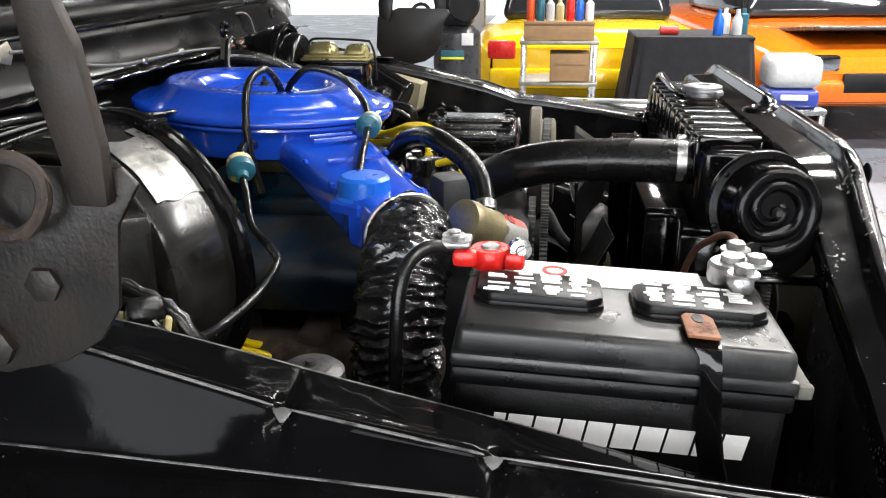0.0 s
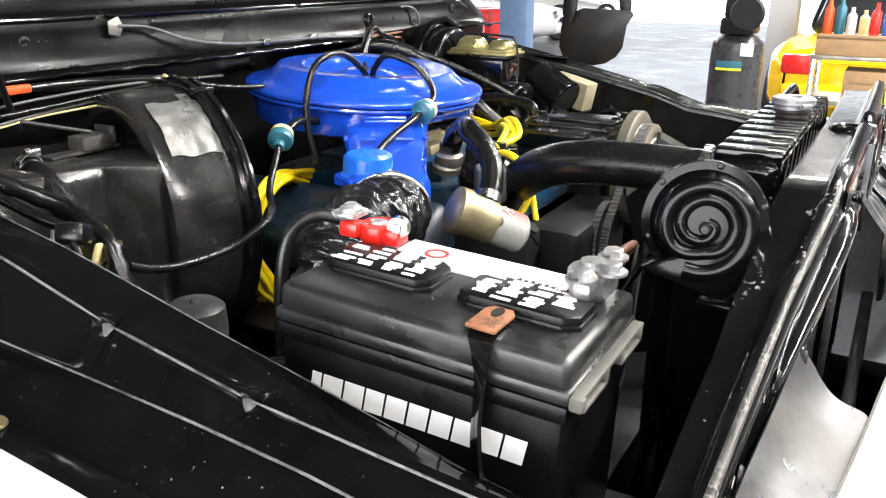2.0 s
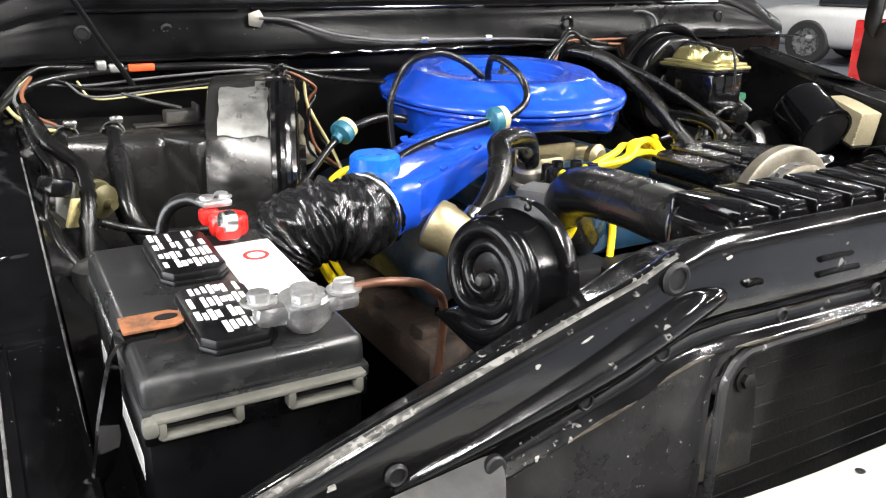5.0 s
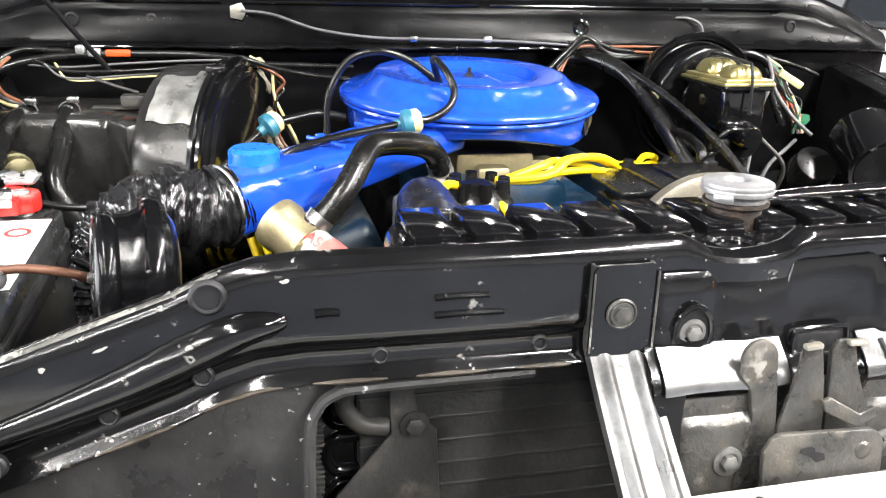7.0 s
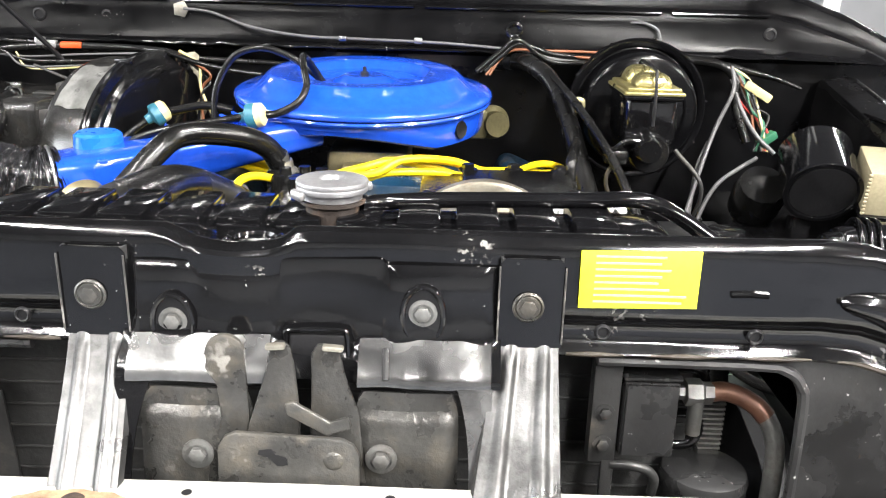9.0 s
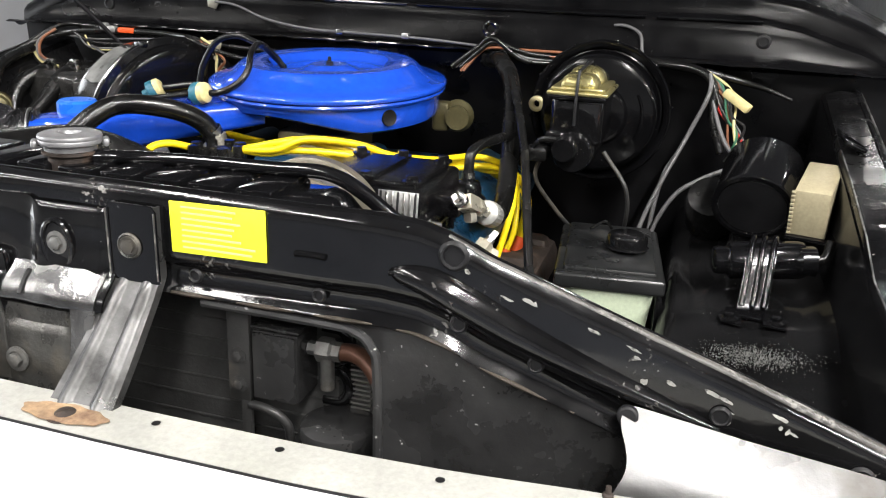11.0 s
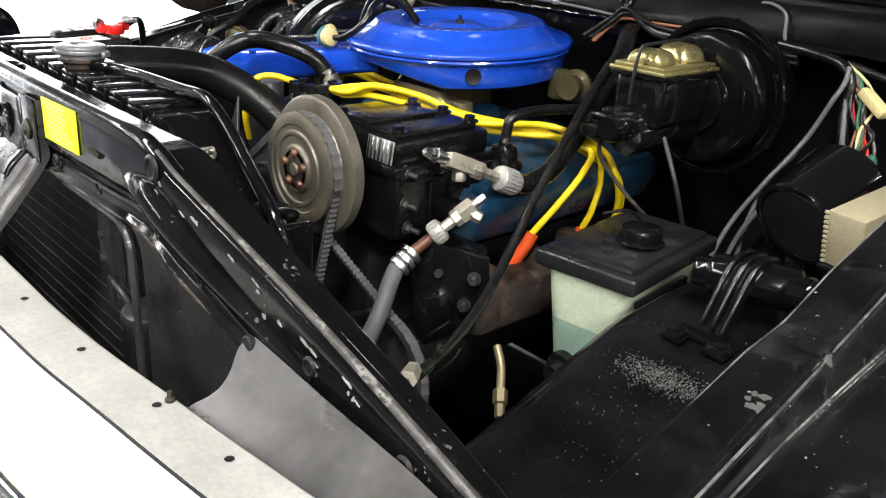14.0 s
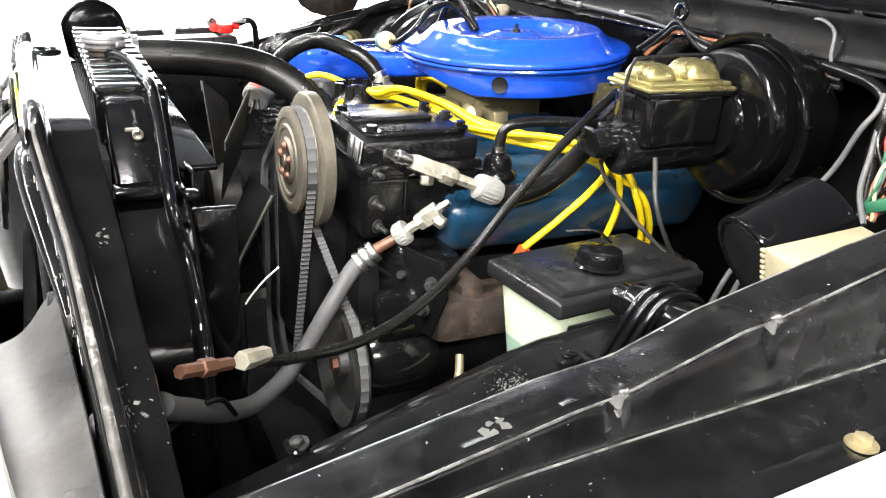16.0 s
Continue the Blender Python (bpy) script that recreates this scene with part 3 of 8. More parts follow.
# latch plate and the two braces down to the nose panel
def latch_plate():
    """The pressed plate between the braces; its foot bends forward round the two latch windows."""
    rows = []
    xs = sorted(set([round(v, 4) for v in steps(-0.128, 0.130, 64)] + [-0.1165, -0.1155, -0.0215, -0.0195, 0.0485, 0.0525]))
    for x in xs:
        raised = along(x, [(-0.128, 0.0), (-0.121, 0.0), (-0.117, 0.003), (-0.088, 0.003), (-0.078, 0.001), (0.048, 0.0), (0.056, 0.003), (0.120, 0.003), (0.126, 0.0)])
        top = along(x, [(-0.128, 1.138), (-0.082, 1.138), (-0.076, 1.129), (-0.0215, 1.130), (-0.0195, 1.1415), (0.047, 1.143), (0.0525, 1.1395), (0.13, 1.140)])
        pocket = max(0.0, math.cos(max(-1, min(1, (x - 0.004) / 0.030)) * math.pi / 2)) ** 0.35
        bow = 0.0014 * math.sin((x + 0.02) * 60)
        rows.append([(x, 0.0045 - 0.3 * raised, top), (x, 0.0035 - raised, top - 0.004), (x, 0.0025 - raised + bow * 0.4, 1.12), (x, 0.0010 - raised + bow, 1.10), (x, -0.0010 - 0.9 * raised, 1.0905),
                     (x, -0.0040 - 0.6 * raised + 0.004 * pocket, 1.0850), (x, -0.0095 - 0.2 * raised + 0.008 * pocket, 1.0800), (x, -0.0150 + 0.010 * pocket, 1.0755), (x, -0.0195 + 0.010 * pocket, 1.0700), (x, -0.0220 + 0.009 * pocket, 1.0650), (x, -0.0222 + 0.008 * pocket, 1.0620), (x, -0.0190 + 0.006 * pocket, 1.0605)])
    return sheet(rows, 0.002)


plate = part("latch_plate", latch_plate(), BLACK, body, "black pressed steel latch plate")
FOOT = [(-0.0040, 1.0888), (-0.0068, 1.0860), (-0.0122, 1.0810), (-0.0176, 1.0763), (-0.0220, 1.0704), (-0.0244, 1.0650), (-0.0244, 1.0622)]
for x0, x1 in ((-0.121, -0.027), (0.034, 0.1235)):
    part("bent_foot", sheet([[(x, y - 0.0012 * math.sin(x * 90), z + 0.0015 * noise.noise((x * 40, 0, 1))) for y, z in FOOT] for x in steps(x0, x1, 24)], 0.0012), BRIGHT, plate, "foot of the plate rubbed to bright metal")
part("pressed_rib", tube([(0.052, -0.0085, 1.083), (0.0525, -0.0160, 1.0765), (0.053, -0.0235, 1.067)], 0.0022, 8), DARK, plate)
for x in (-0.1145, 0.1105):
    s_ = math.copysign(1, x)
    part("window_frame", sheet([[(x + s_ * w - s_ * 0.010 * (1 - k) ** 3 * (1 if w < 0.002 else 0), -0.0230 - 0.030 * k, 1.063 - 0.075 * k) for w in steps(0.0, 0.014, 4)] for k in steps(0, 1, 12)], 0.0016), BRIGHT if x > 0 else BLACK, plate, "bent side of the latch window")
for x, z in ((-0.0935, 1.0955), (0.0765, 1.1065)):
    part("slot", prism([(0.0120 * math.cos(a), 0.0195 * math.sin(a) - 0.001) for a in [2 * math.pi * i / 28 for i in range(28)]], 0.002, pose(x, -0.0005, z, 88, 0, 0)), DARK, plate)
    part("slot_rim", tube([(x + 0.0138 * math.cos(a), -0.0025 - 0.001 * math.sin(a), z + 0.0212 * math.sin(a) - 0.001) for a in [2 * math.pi * i / 28 for i in range(29)]], 0.0021, 8, 2), BLACK, plate)
    part("bolt", joined(bolt((x, -0.0015, z + 0.001), (x, -1, z + 0.001), 0.0055, 0.005), lathe([(0.007, 0.0), (0.0098, 0.0), (0.0098, 0.0014), (0.007, 0.0022)], aim((x, -0.0015, z + 0.001), (x, -1, z + 0.001)), 24)), GREYDUST, plate, "grimy plated bolt in a slot")
part("pocket_rim", tube([(-0.0165, -0.0060, 1.069), (-0.0165, -0.0055, 1.088), (-0.012, -0.0055, 1.0935), (0.020, -0.0055, 1.0945), (0.0255, -0.0055, 1.0895), (0.0265, -0.0060, 1.069)], 0.0019, 8), BLACK, plate, "rim of the latch pocket")
part("pocket", box((0.005, -0.001, 1.074), (0.040, 0.009, 0.034), 0.003), DARK, plate)


def brace(x0, low, half0, half1):
    """A ribbed channel that leans forward from the support to the nose panel."""
    rows = []
    for k in steps(0, 1, 30):
        z = 1.147 - 0.145 * k
        y = 0.001 if k < 0.40 else 0.001 - 0.071 * ((k - 0.40) / 0.60) ** 1.12
        cx = x0 + (low - x0) * max(0, (k - 0.4) / 0.6)
        half = half0 + (half1 - half0) * max(0, (k - 0.40) / 0.60)
        rib = 0.0 if k < 0.40 else min(1, (k - 0.40) / 0.06)
        row = []
        for q in steps(-1, 1, 40):
            h = 0.0
            if rib:
                h = rib * (0.0060 * math.cos((abs(q) - 0.50) * math.pi / 0.44) ** 1.0 if abs(abs(q) - 0.50) < 0.22 else 0)
            if abs(q) > 0.96:
                h = -0.008
            row.append((cx + q * half, y - h + 0.0006 * noise.noise((q * 3, k * 7, x0)), z))
        rows.append(row)
    foot = [[(low + q * (half1 + 0.004), -0.068 - 0.026 * k, 1.001 + 0.007 * math.sin(math.pi * k) * (1 - abs(q) ** 3)) for q in steps(-1, 1, 16)] for k in steps(0, 1, 6)]
    return joined(sheet(rows, 0.002)), sheet(foot, 0.002)


for x0, low, half0, half1 in ((-0.1455, -0.1380, 0.0220, 0.0240), (0.1490, 0.1405, 0.0215, 0.0300)):
    up, foot = brace(x0, low, half0, half1)
    b = part("hood_latch_brace", up, BRACE, body, "ribbed bare steel brace with a black upper tab")
    part("upper_tab", sheet([[(x0 + q * (half0 + 0.0008 - 0.004 * max(0, (z - 1.142) / 0.006) ** 2), -0.0015 - 0.0008 * (1 - q * q), z) for q in steps(-1, 1, 10)] for z in steps(1.0845, 1.148, 14)], 0.0016), BLACK, b, "black painted tab")
    # Pale tubes paint the rim highlights down both edges of the tab.
    for q in (-1, 1):
        part("worn_edge", tube([(x0 + q * (half0 + 0.0004), -0.0032, z + 0.0004 * noise.noise((z * 60, q, x0))) for z in steps(1.088, 1.143, 10)], 0.0007, 6, 2), EDGE, b)
    part("foot", foot, RUST, b, "rust-stained foot of the brace")
    part("rivet", lathe([(0, 0.004), (0.006, 0.0036), (0.0085, 0.0015), (0.013, 0.001), (0.0135, 0)], aim((low, -0.082, 1.006), (low, -0.082, 2)), 20), RUST, b)
    part("bolt", joined(bolt((x0 - 0.002, -0.0028, 1.1145), (x0 - 0.002, -1, 1.1145), 0.0060, 0.0045), lathe([(0, 0), (0.0108, 0), (0.0108, 0.0012), (0.0095, 0.0022), (0.0086, 0.0012), (0.0078, 0.0022), (0, 0.0026)], aim((x0 - 0.002, -0.0028, 1.1145), (x0 - 0.002, -1, 1.1145)), 28)), LATCH, b, "grimy bronze flange bolt")
    part("stain", prism([(0.037 * math.cos(a) * (1 + 0.05 * math.sin(7 * a + x0)), 0.012 * math.sin(a) * (1 + 0.08 * math.sin(9 * a))) for a in [2 * math.pi * i / 56 for i in range(56)]], 0.0006, pose(low, -0.083, 1.0075)), RUSTSTAIN, b, "ring of rust on the flange")

# hood latch in the middle
latch = thing("hood_latch", (0.0, -0.03, 0.9), "worn steel hood latch with rusty hooks, bolted between the braces", "hood latch")
for x0, x1 in ((-0.112, -0.036), (0.032, 0.103)):
    rows = []
    for k in steps(0, 1, 26):
        z = 1.057 - 0.115 * k
        shelf = 0.0055 / (1 + math.exp((z - 1.0385) / 0.0012)) + 0.0030 * math.exp(-((z - 1.0385) / 0.0022) ** 2)
        rows.append([(x0 + (x1 - x0) * q + (0.006 * math.exp(-k * 16) * (1 if q < 0.5 else -1) if q in (0.0, 1.0) else 0), -0.021 - 0.008 * k - shelf * along(q, [(0, 0.1), (0.10, 1), (0.90, 1), (1, 0.1)]) + 0.0012 * noise.noise((q * 3, k * 4, x0)), z) for q in steps(0, 1, 14)])
    part("mounting_plate", sheet(rows, 0.002), LATCH, latch, "greasy grey mounting plate")


def tang(x, lean, outline, mat, y=-0.046, thick=0.005):
    part("hook", prism(outline, thick, pose(x, y, 0.99, 84, 0, 0) @ pose(0, 0, 0, 0, 0, lean), 0.0016), mat, latch, "grimy steel hook")


ROUND = [(0.0135 * math.cos(radians(a)), 0.094 + 0.0135 * math.sin(radians(a))) for a in steps(-10, 200, 12)]
tang(-0.0535, 0, [(0.014, 0.0), (0.0165, 0.04), *ROUND, (-0.0135, 0.083), (-0.006, 0.072), (-0.003, 0.05), (-0.012, 0.02), (-0.014, 0.0)], LATCH, -0.030)
tang(-0.021, -2, [(-0.022, 0), (0.016, 0), (0.016, 0.052), (0.0115, 0.085), (0.0085, 0.101), (0.003, 0.1055), (-0.003, 0.1045), (-0.0055, 0.099), (-0.0075, 0.083), (-0.012, 0.068), (-0.018, 0.046)], LATCH, -0.033)
tang(0.0165, 3, [(-0.010, 0), (0.024, 0), (0.022, 0.05), (0.0135, 0.078), (0.0105, 0.098), (0.005, 0.1015), (-0.004, 0.101), (-0.0085, 0.094), (-0.0095, 0.07), (-0.012, 0.04)], LATCH, -0.027)
part("hook_tip", box((-0.0185, -0.0290, 1.0925), (0.013, 0.006, 0.004), 0.0015, (0, -4, 0)), ZINC, latch, "polished hook tip")
part("hook_tip", box((0.0185, -0.0250, 1.0905), (0.014, 0.006, 0.004), 0.0015, (0, 3, 0)), ZINC, latch, "polished hook tip")
part("lever", prism([(-0.016, 0.012), (-0.010, 0.014), (0.014, 0.000), (0.026, 0.004), (0.028, -0.004), (0.012, -0.010), (-0.014, 0.004)], 0.004, pose(0.004, -0.0375, 1.044, 84, 0, 0), 0.0012), LATCH, latch, "worn yellowed latch lever")
part("latch_body", prism([(-0.058, -0.10), (0.036, -0.10), (0.036, -0.010), (0.032, -0.003), (0.024, 0.001), (-0.046, 0.004), (-0.053, 0.001), (-0.058, -0.008)], 0.005, pose(0.002, -0.0405, 1.033, 84, 0, 0), 0.002), LATCH, latch, "grimy steel latch body")
part("slot", prism([(-0.010, 0.003), (-0.002, 0.004), (0.001, 0.0), (0.008, -0.002), (0.009, -0.007), (0.002, -0.008), (-0.004, -0.002), (-0.011, 0.0)], 0.001, pose(-0.018, -0.0462, 1.0225, 84, 0, 0)), DARK, latch)
part("window", box((0.056, -0.036, 0.985), (0.026, 0.004, 0.013), 0.001), DARK, latch)
part("pivot", bolt((-0.012, -0.049, 0.985), (-0.012, -1, 0.995), 0.009, 0.008), ZINC, latch)
part("pivot", lathe([(0, 0.002), (0.004, 0.0018), (0.007, 0.0006), (0.0075, 0)], aim((0.021, -0.0464, 1.018), (0.021, -1, 1.03)), 20), LATCH, latch)
for x in (0.051, -0.073):
    m_ = (x, -0.0315, 1.0125)
    part("bolt", joined(bolt(m_, (x, -1, 1.04), 0.0060, 0.006), lathe([(0.0075, 0), (0.0108, 0.0), (0.0108, 0.0018), (0.0075, 0.0026)], aim(m_, (x, -1, 1.04)), 26)), GREYDUST, latch, "plated bolt and spring washer")


# white nose panel above the grille
def nose_panel():
    rows = []
    for x in steps(-0.98, 0.98, 60):
        rows.append([(x, y + sweep(x), z) for y, z in ((-0.090, 1.001), (-0.0915, 1.0055), (-0.12, 1.002), (-0.145, 0.996), (-0.156, 0.991), (-0.160, 0.984), (-0.160, 0.95))])
    return sheet(rows, 0.002)


nose = part("nose_panel", nose_panel(), PANEL, body, "glossy white painted nose panel")
part("flange", sheet([[(x, y + sweep(x), z) for y, z in ((-0.048, 0.98), (-0.0485, 1.0045), (-0.051, 1.0065), (-0.086, 1.0060), (-0.0945, 1.0055))] for x in steps(-0.97, 0.97, 60)], 0.0018),
     PRIMER, nose, "greyish white flange")
part("seam", tube([(x, -0.0962 + sweep(x), 1.0049) for x in steps(-0.97, 0.97, 60)], 0.0013, 8, 2), DARK, nose, "dark seam along the flange")
for z, y, r in ((0.982, -0.163, 0.005), (0.962, -0.172, 0.008)):
    part("chrome_trim", tube([(x, y + sweep(x), z) for x in steps(-0.97, 0.97, 20)], r, 10, 2), CHROME, nose, "chrome moulding")
part("grille_face", sheet([[(x, y + sweep(x), z) for y, z in ((-0.172, 0.955), (-0.20, 0.945), (-0.215, 0.90), (-0.215, 0.55), (-0.19, 0.40), (-0.1, 0.36))] for x in steps(-0.97, 0.97, 40)], 0.003), TAN, nose, "cream grille surround")
for i, x in enumerate((-0.42, -0.30, -0.07, 0.06, 0.21, 0.31, 0.426, 0.534, 0.62)):
    part("hole", lathe([(0, 0.0), (0.0024, 0.0002), (0.0034, 0.0)], pose(x, -0.064 + sweep(x), 1.0072), 14), DARK, nose)
for x in (0.534,):
    part("stud", lathe([(0.0038, 0), (0.0038, 0.003), (0.0022, 0.004), (0.0018, 0.009), (0, 0.0095)], pose(x, -0.054 + sweep(x), 1.0055), 12), RUST, nose)

# fenders with their rails and inner aprons
INNER = [(-0.02, 0.94), (0.05, 0.955), (0.23, 0.989), (0.283, 1.003), (0.33, 1.0145), (0.386, 1.028), (0.48, 1.049), (0.56, 1.069), (0.64, 1.088), (0.73, 1.105), (0.98, 1.16)]
CREASE = [(-0.02, 0.985), (0.05, 0.995), (0.2, 1.009), (0.377, 1.028), (0.526, 1.057), (0.673, 1.098), (0.8, 1.128), (0.98, 1.165)]


EDGEX = [(-0.12, 0.962), (0.0, 0.955), (0.42, 0.9235), (0.57, 0.911), (1.0, 0.895), (1.9, 0.89)]
EDGEZ = [(-0.12, 0.985), (0.0, 0.99), (0.42, 1.0), (0.57, 1.0), (1.0, 1.012), (1.9, 1.02)]
DENTS = {-1: (0.377, 0.526), 1: (0.387, 0.530)}


def rail_lines(s, y):
    """The rail's three long edges at y: inner edge, crease and outer edge, each as (x, z). The two sides of the truck differ."""
    if s < 0:
        return (0.7515, along(y, INNER)), (0.806, along(y, CREASE)), (along(y, [(0, 0.852), (0.3, 0.8375), (0.5, 0.8276), (0.6, 0.8227), (0.7, 0.818), (1, 0.81)]), along(y, [(0, 0.975), (0.2, 0.9985), (0.3, 1.0085), (0.4, 1.0135), (0.5, 1.0163), (0.7, 1.0205), (1, 1.028)]))
    inner = along(y, [(0, 0.785), (0.25, 0.7705), (0.35, 0.764), (0.42, 0.762), (0.5, 0.761), (0.75, 0.757), (1, 0.752)]), along(y, [(-0.02, 0.965), (0.25, 1.0073), (0.3, 1.0147), (0.35, 1.0221), (0.42, 1.0289), (0.46, 1.0426), (0.5, 1.0563), (0.56, 1.070), (0.64, 1.088), (0.73, 1.105), (0.98, 1.16)])
    crease = along(y, [(0, 0.834), (0.2, 0.827), (0.3, 0.8236), (0.35, 0.8217), (0.4, 0.8160), (0.5, 0.8175), (0.7, 0.812), (1, 0.806)]), along(y, [(-0.02, 0.962), (0.25, 1.0104), (0.3, 1.0193), (0.35, 1.0283), (0.387, 1.0305), (0.40, 1.0315), (0.45, 1.0475), (0.5, 1.0640), (0.53, 1.068), (0.673, 1.10), (0.8, 1.128), (0.98, 1.165)])
    outer = along(y, [(0, 0.838), (0.3, 0.826), (0.4, 0.822), (0.5, 0.819), (0.7, 0.813), (1, 0.807)]), along(y, [(0, 0.952), (0.25, 0.983), (0.3, 0.9885), (0.4, 0.9930), (0.5, 0.9965), (0.7, 1.003), (1, 1.02)])
    return inner, crease, outer


def ripple(s, y, q):
    """Small dents in the top of the rail, strongest beside the notches."""
    near = max(math.exp(-((y - n - 0.03) / 0.045) ** 2) for n in DENTS[s])
    return (0.0007 + 0.0016 * near) * noise.noise((y * 42, q * 2.6, s * 5.0)) * math.sin(math.pi * q)


def rail(s):
    rows = []
    ys = sorted(set([round(v, 4) for v in steps(-0.02, 1.0, 153)] + [round(n + d, 4) for n in DENTS[s] + (0.673,) for d in (-0.011, -0.005, 0, 0.005, 0.011)]))
    for y in ys:
        (xi, zi), (xc, z), (x2, z2) = rail_lines(s, y)
        dent = max(max(0, 1 - abs(y - n) / 0.012) for n in DENTS[s])
        wav = 0.0008 * noise.noise((y * 14, s * 3.0, 0.4))
        cx = xc + wav - 0.004 * dent
        zc = z - 0.008 * dent
        prof = [(xi - 0.0035, zi - 0.03), (xi - 0.0025, zi - 0.004), (xi - 0.001, zi - 0.001), (xi + 0.0025, zi + 0.5 * wav), (xi + 0.005, zi + 0.5 * wav + 0.055 * (z - zi)), *[(xi + (xc - xi) * q, zi + (z - zi) * q + 0.0012 * math.sin(math.pi * q) + ripple(s, y, q) - 0.004 * dent * q) for q in (0.2, 0.35, 0.5, 0.65, 0.8)], (xc - 0.0095, z + 0.0014 - 0.006 * dent), (xc - 0.0065, z + 0.0012 - 0.006 * dent), (cx - 0.0035, zc + 0.0004), (cx - 0.0012, zc - 0.001)]
        xe, ze = along(y, EDGEX), along(y, EDGEZ)
        drop = zc - z2
        prof += [(cx + 0.0006, zc - min(0.003, 0.1 * drop)), (cx + 0.0013, zc - min(0.0058, 0.2 * drop)), (0.7 * xc + 0.3 * x2 + 0.001, zc - 0.33 * drop), (0.2 * xc + 0.8 * x2 + 0.001, zc - 0.8 * drop), (x2 + 0.0012, z2 + min(0.0045, 0.12 * drop)), (x2 + 0.0028, z2 + min(0.0018, 0.05 * drop)), (x2 + 0.006, z2 - 0.0004), (x2 + 0.012, z2 - 0.0012), (0.65 * x2 + 0.35 * xe, 0.75 * z2 + 0.25 * ze - 0.001 + wav), (xe - 0.029, ze - 0.0035), (xe - 0.0265, ze - 0.0010), (xe - 0.024, ze - 0.0004), (xe - 0.01, ze - 0.001), (xe + 0.004, ze - 0.0015)]
        rows.append([(s * x, y, h) for x, h in prof])
    return sheet(rows, 0.0016)


def apron_profile(s, y):
    (xi, z), _, _ = rail_lines(s, y)
    bulge = 0.03 * max(0, 1 - ((y - 0.62) / 0.3) ** 2)
    prof = [(0.7485, z - 0.012), (0.735, z - 0.04), (0.705, z - 0.075), (0.66, 0.925 + 0.2 * (z - 1.03) + bulge), (0.60, 0.872 + bulge), (0.54, 0.82 + bulge), (0.49, 0.77 + bulge), (0.475, 0.74), (0.47, 0.55)]
    if s > 0:
        q = along(y, [(0.03, 0.792), (0.221, 0.850), (0.485, 0.931), (0.56, 0.938), (0.8, 0.940), (1.0, 0.945)])
        prof = [(xi - 0.003, z - 0.012), (xi - 0.007, 0.55 * z + 0.45 * q), (xi - 0.014, q + 0.016), (0.715, q + 0.004), (0.65, q + 0.001), (0.585, q), (0.562, q - 0.003), (0.550, q - 0.011), (0.543, q - 0.030), (0.538, q - 0.08), (0.47, 0.55)]
    return prof


def apron(s):
    """The inner splash panel that falls from the rail towards the frame."""
    return sheet([[(s * x, y, h + 0.0014 * noise.noise((x * 8, y * 8, s))) for x, h in apron_profile(s, y)] for y in steps(0.03, 1.0, 40)], 0.002)


def apron_height(x, y):
    return along(x, sorted(apron_profile(1, y))) + 0.0014 * noise.noise((x * 8, y * 8, 1))


def grit(count, seed, x0, x1, y0, y1):
    """Flakes of dust and dried spatter lying thickest in the middle of a patch of the driver's apron."""
    g = random.Random(seed)
    verts, faces = [], []
    for i in range(count):
        x, y = g.gauss((x0 + x1) / 2, (x1 - x0) / 4), g.gauss((y0 + y1) / 2, (y1 - y0) / 4)
        r = 0.00022 + 0.0007 * g.random() ** 4
        n = len(verts)
        for h, q in ((0.0, 1.0), (0.0005, 0.6)):
            for j in range(5):
                a = j * 1.2566 + g.uniform(-0.4, 0.4)
                px_, py_ = x + q * r * math.cos(a), y + q * r * math.sin(a) * 1.4
                verts.append((px_, py_, apron_height(px_, py_) + 0.0034 + h))
        faces += [(n + 5, n + 6, n + 7, n + 8, n + 9)] + [(n + j, n + (j + 1) % 5, n + 5 + (j + 1) % 5, n + 5 + j) for j in range(5)]
    me = bpy.data.meshes.new("grit")
    me.from_pydata(verts, [], faces)
    bm = bmesh.new()
    bm.from_mesh(me)
    bpy.data.meshes.remove(me)
    return bm


def outer_fender(s):
    rows = []
    for y in steps(-0.12, 1.9, 40):
        xe, z2 = along(y, EDGEX), along(y, EDGEZ)
        prof = [(xe, z2 - 0.006), (xe + 0.001, z2 + 0.003), (xe + 0.006, z2 + 0.0055), (xe + 0.03, z2 + 0.003), (1.005, z2 - 0.04), (1.012, z2 - 0.12), (1.005, z2 - 0.3), (0.995, 0.30)]
        rows.append([(s * x, y, h) for x, h in prof])
    return sheet(rows, 0.0016)


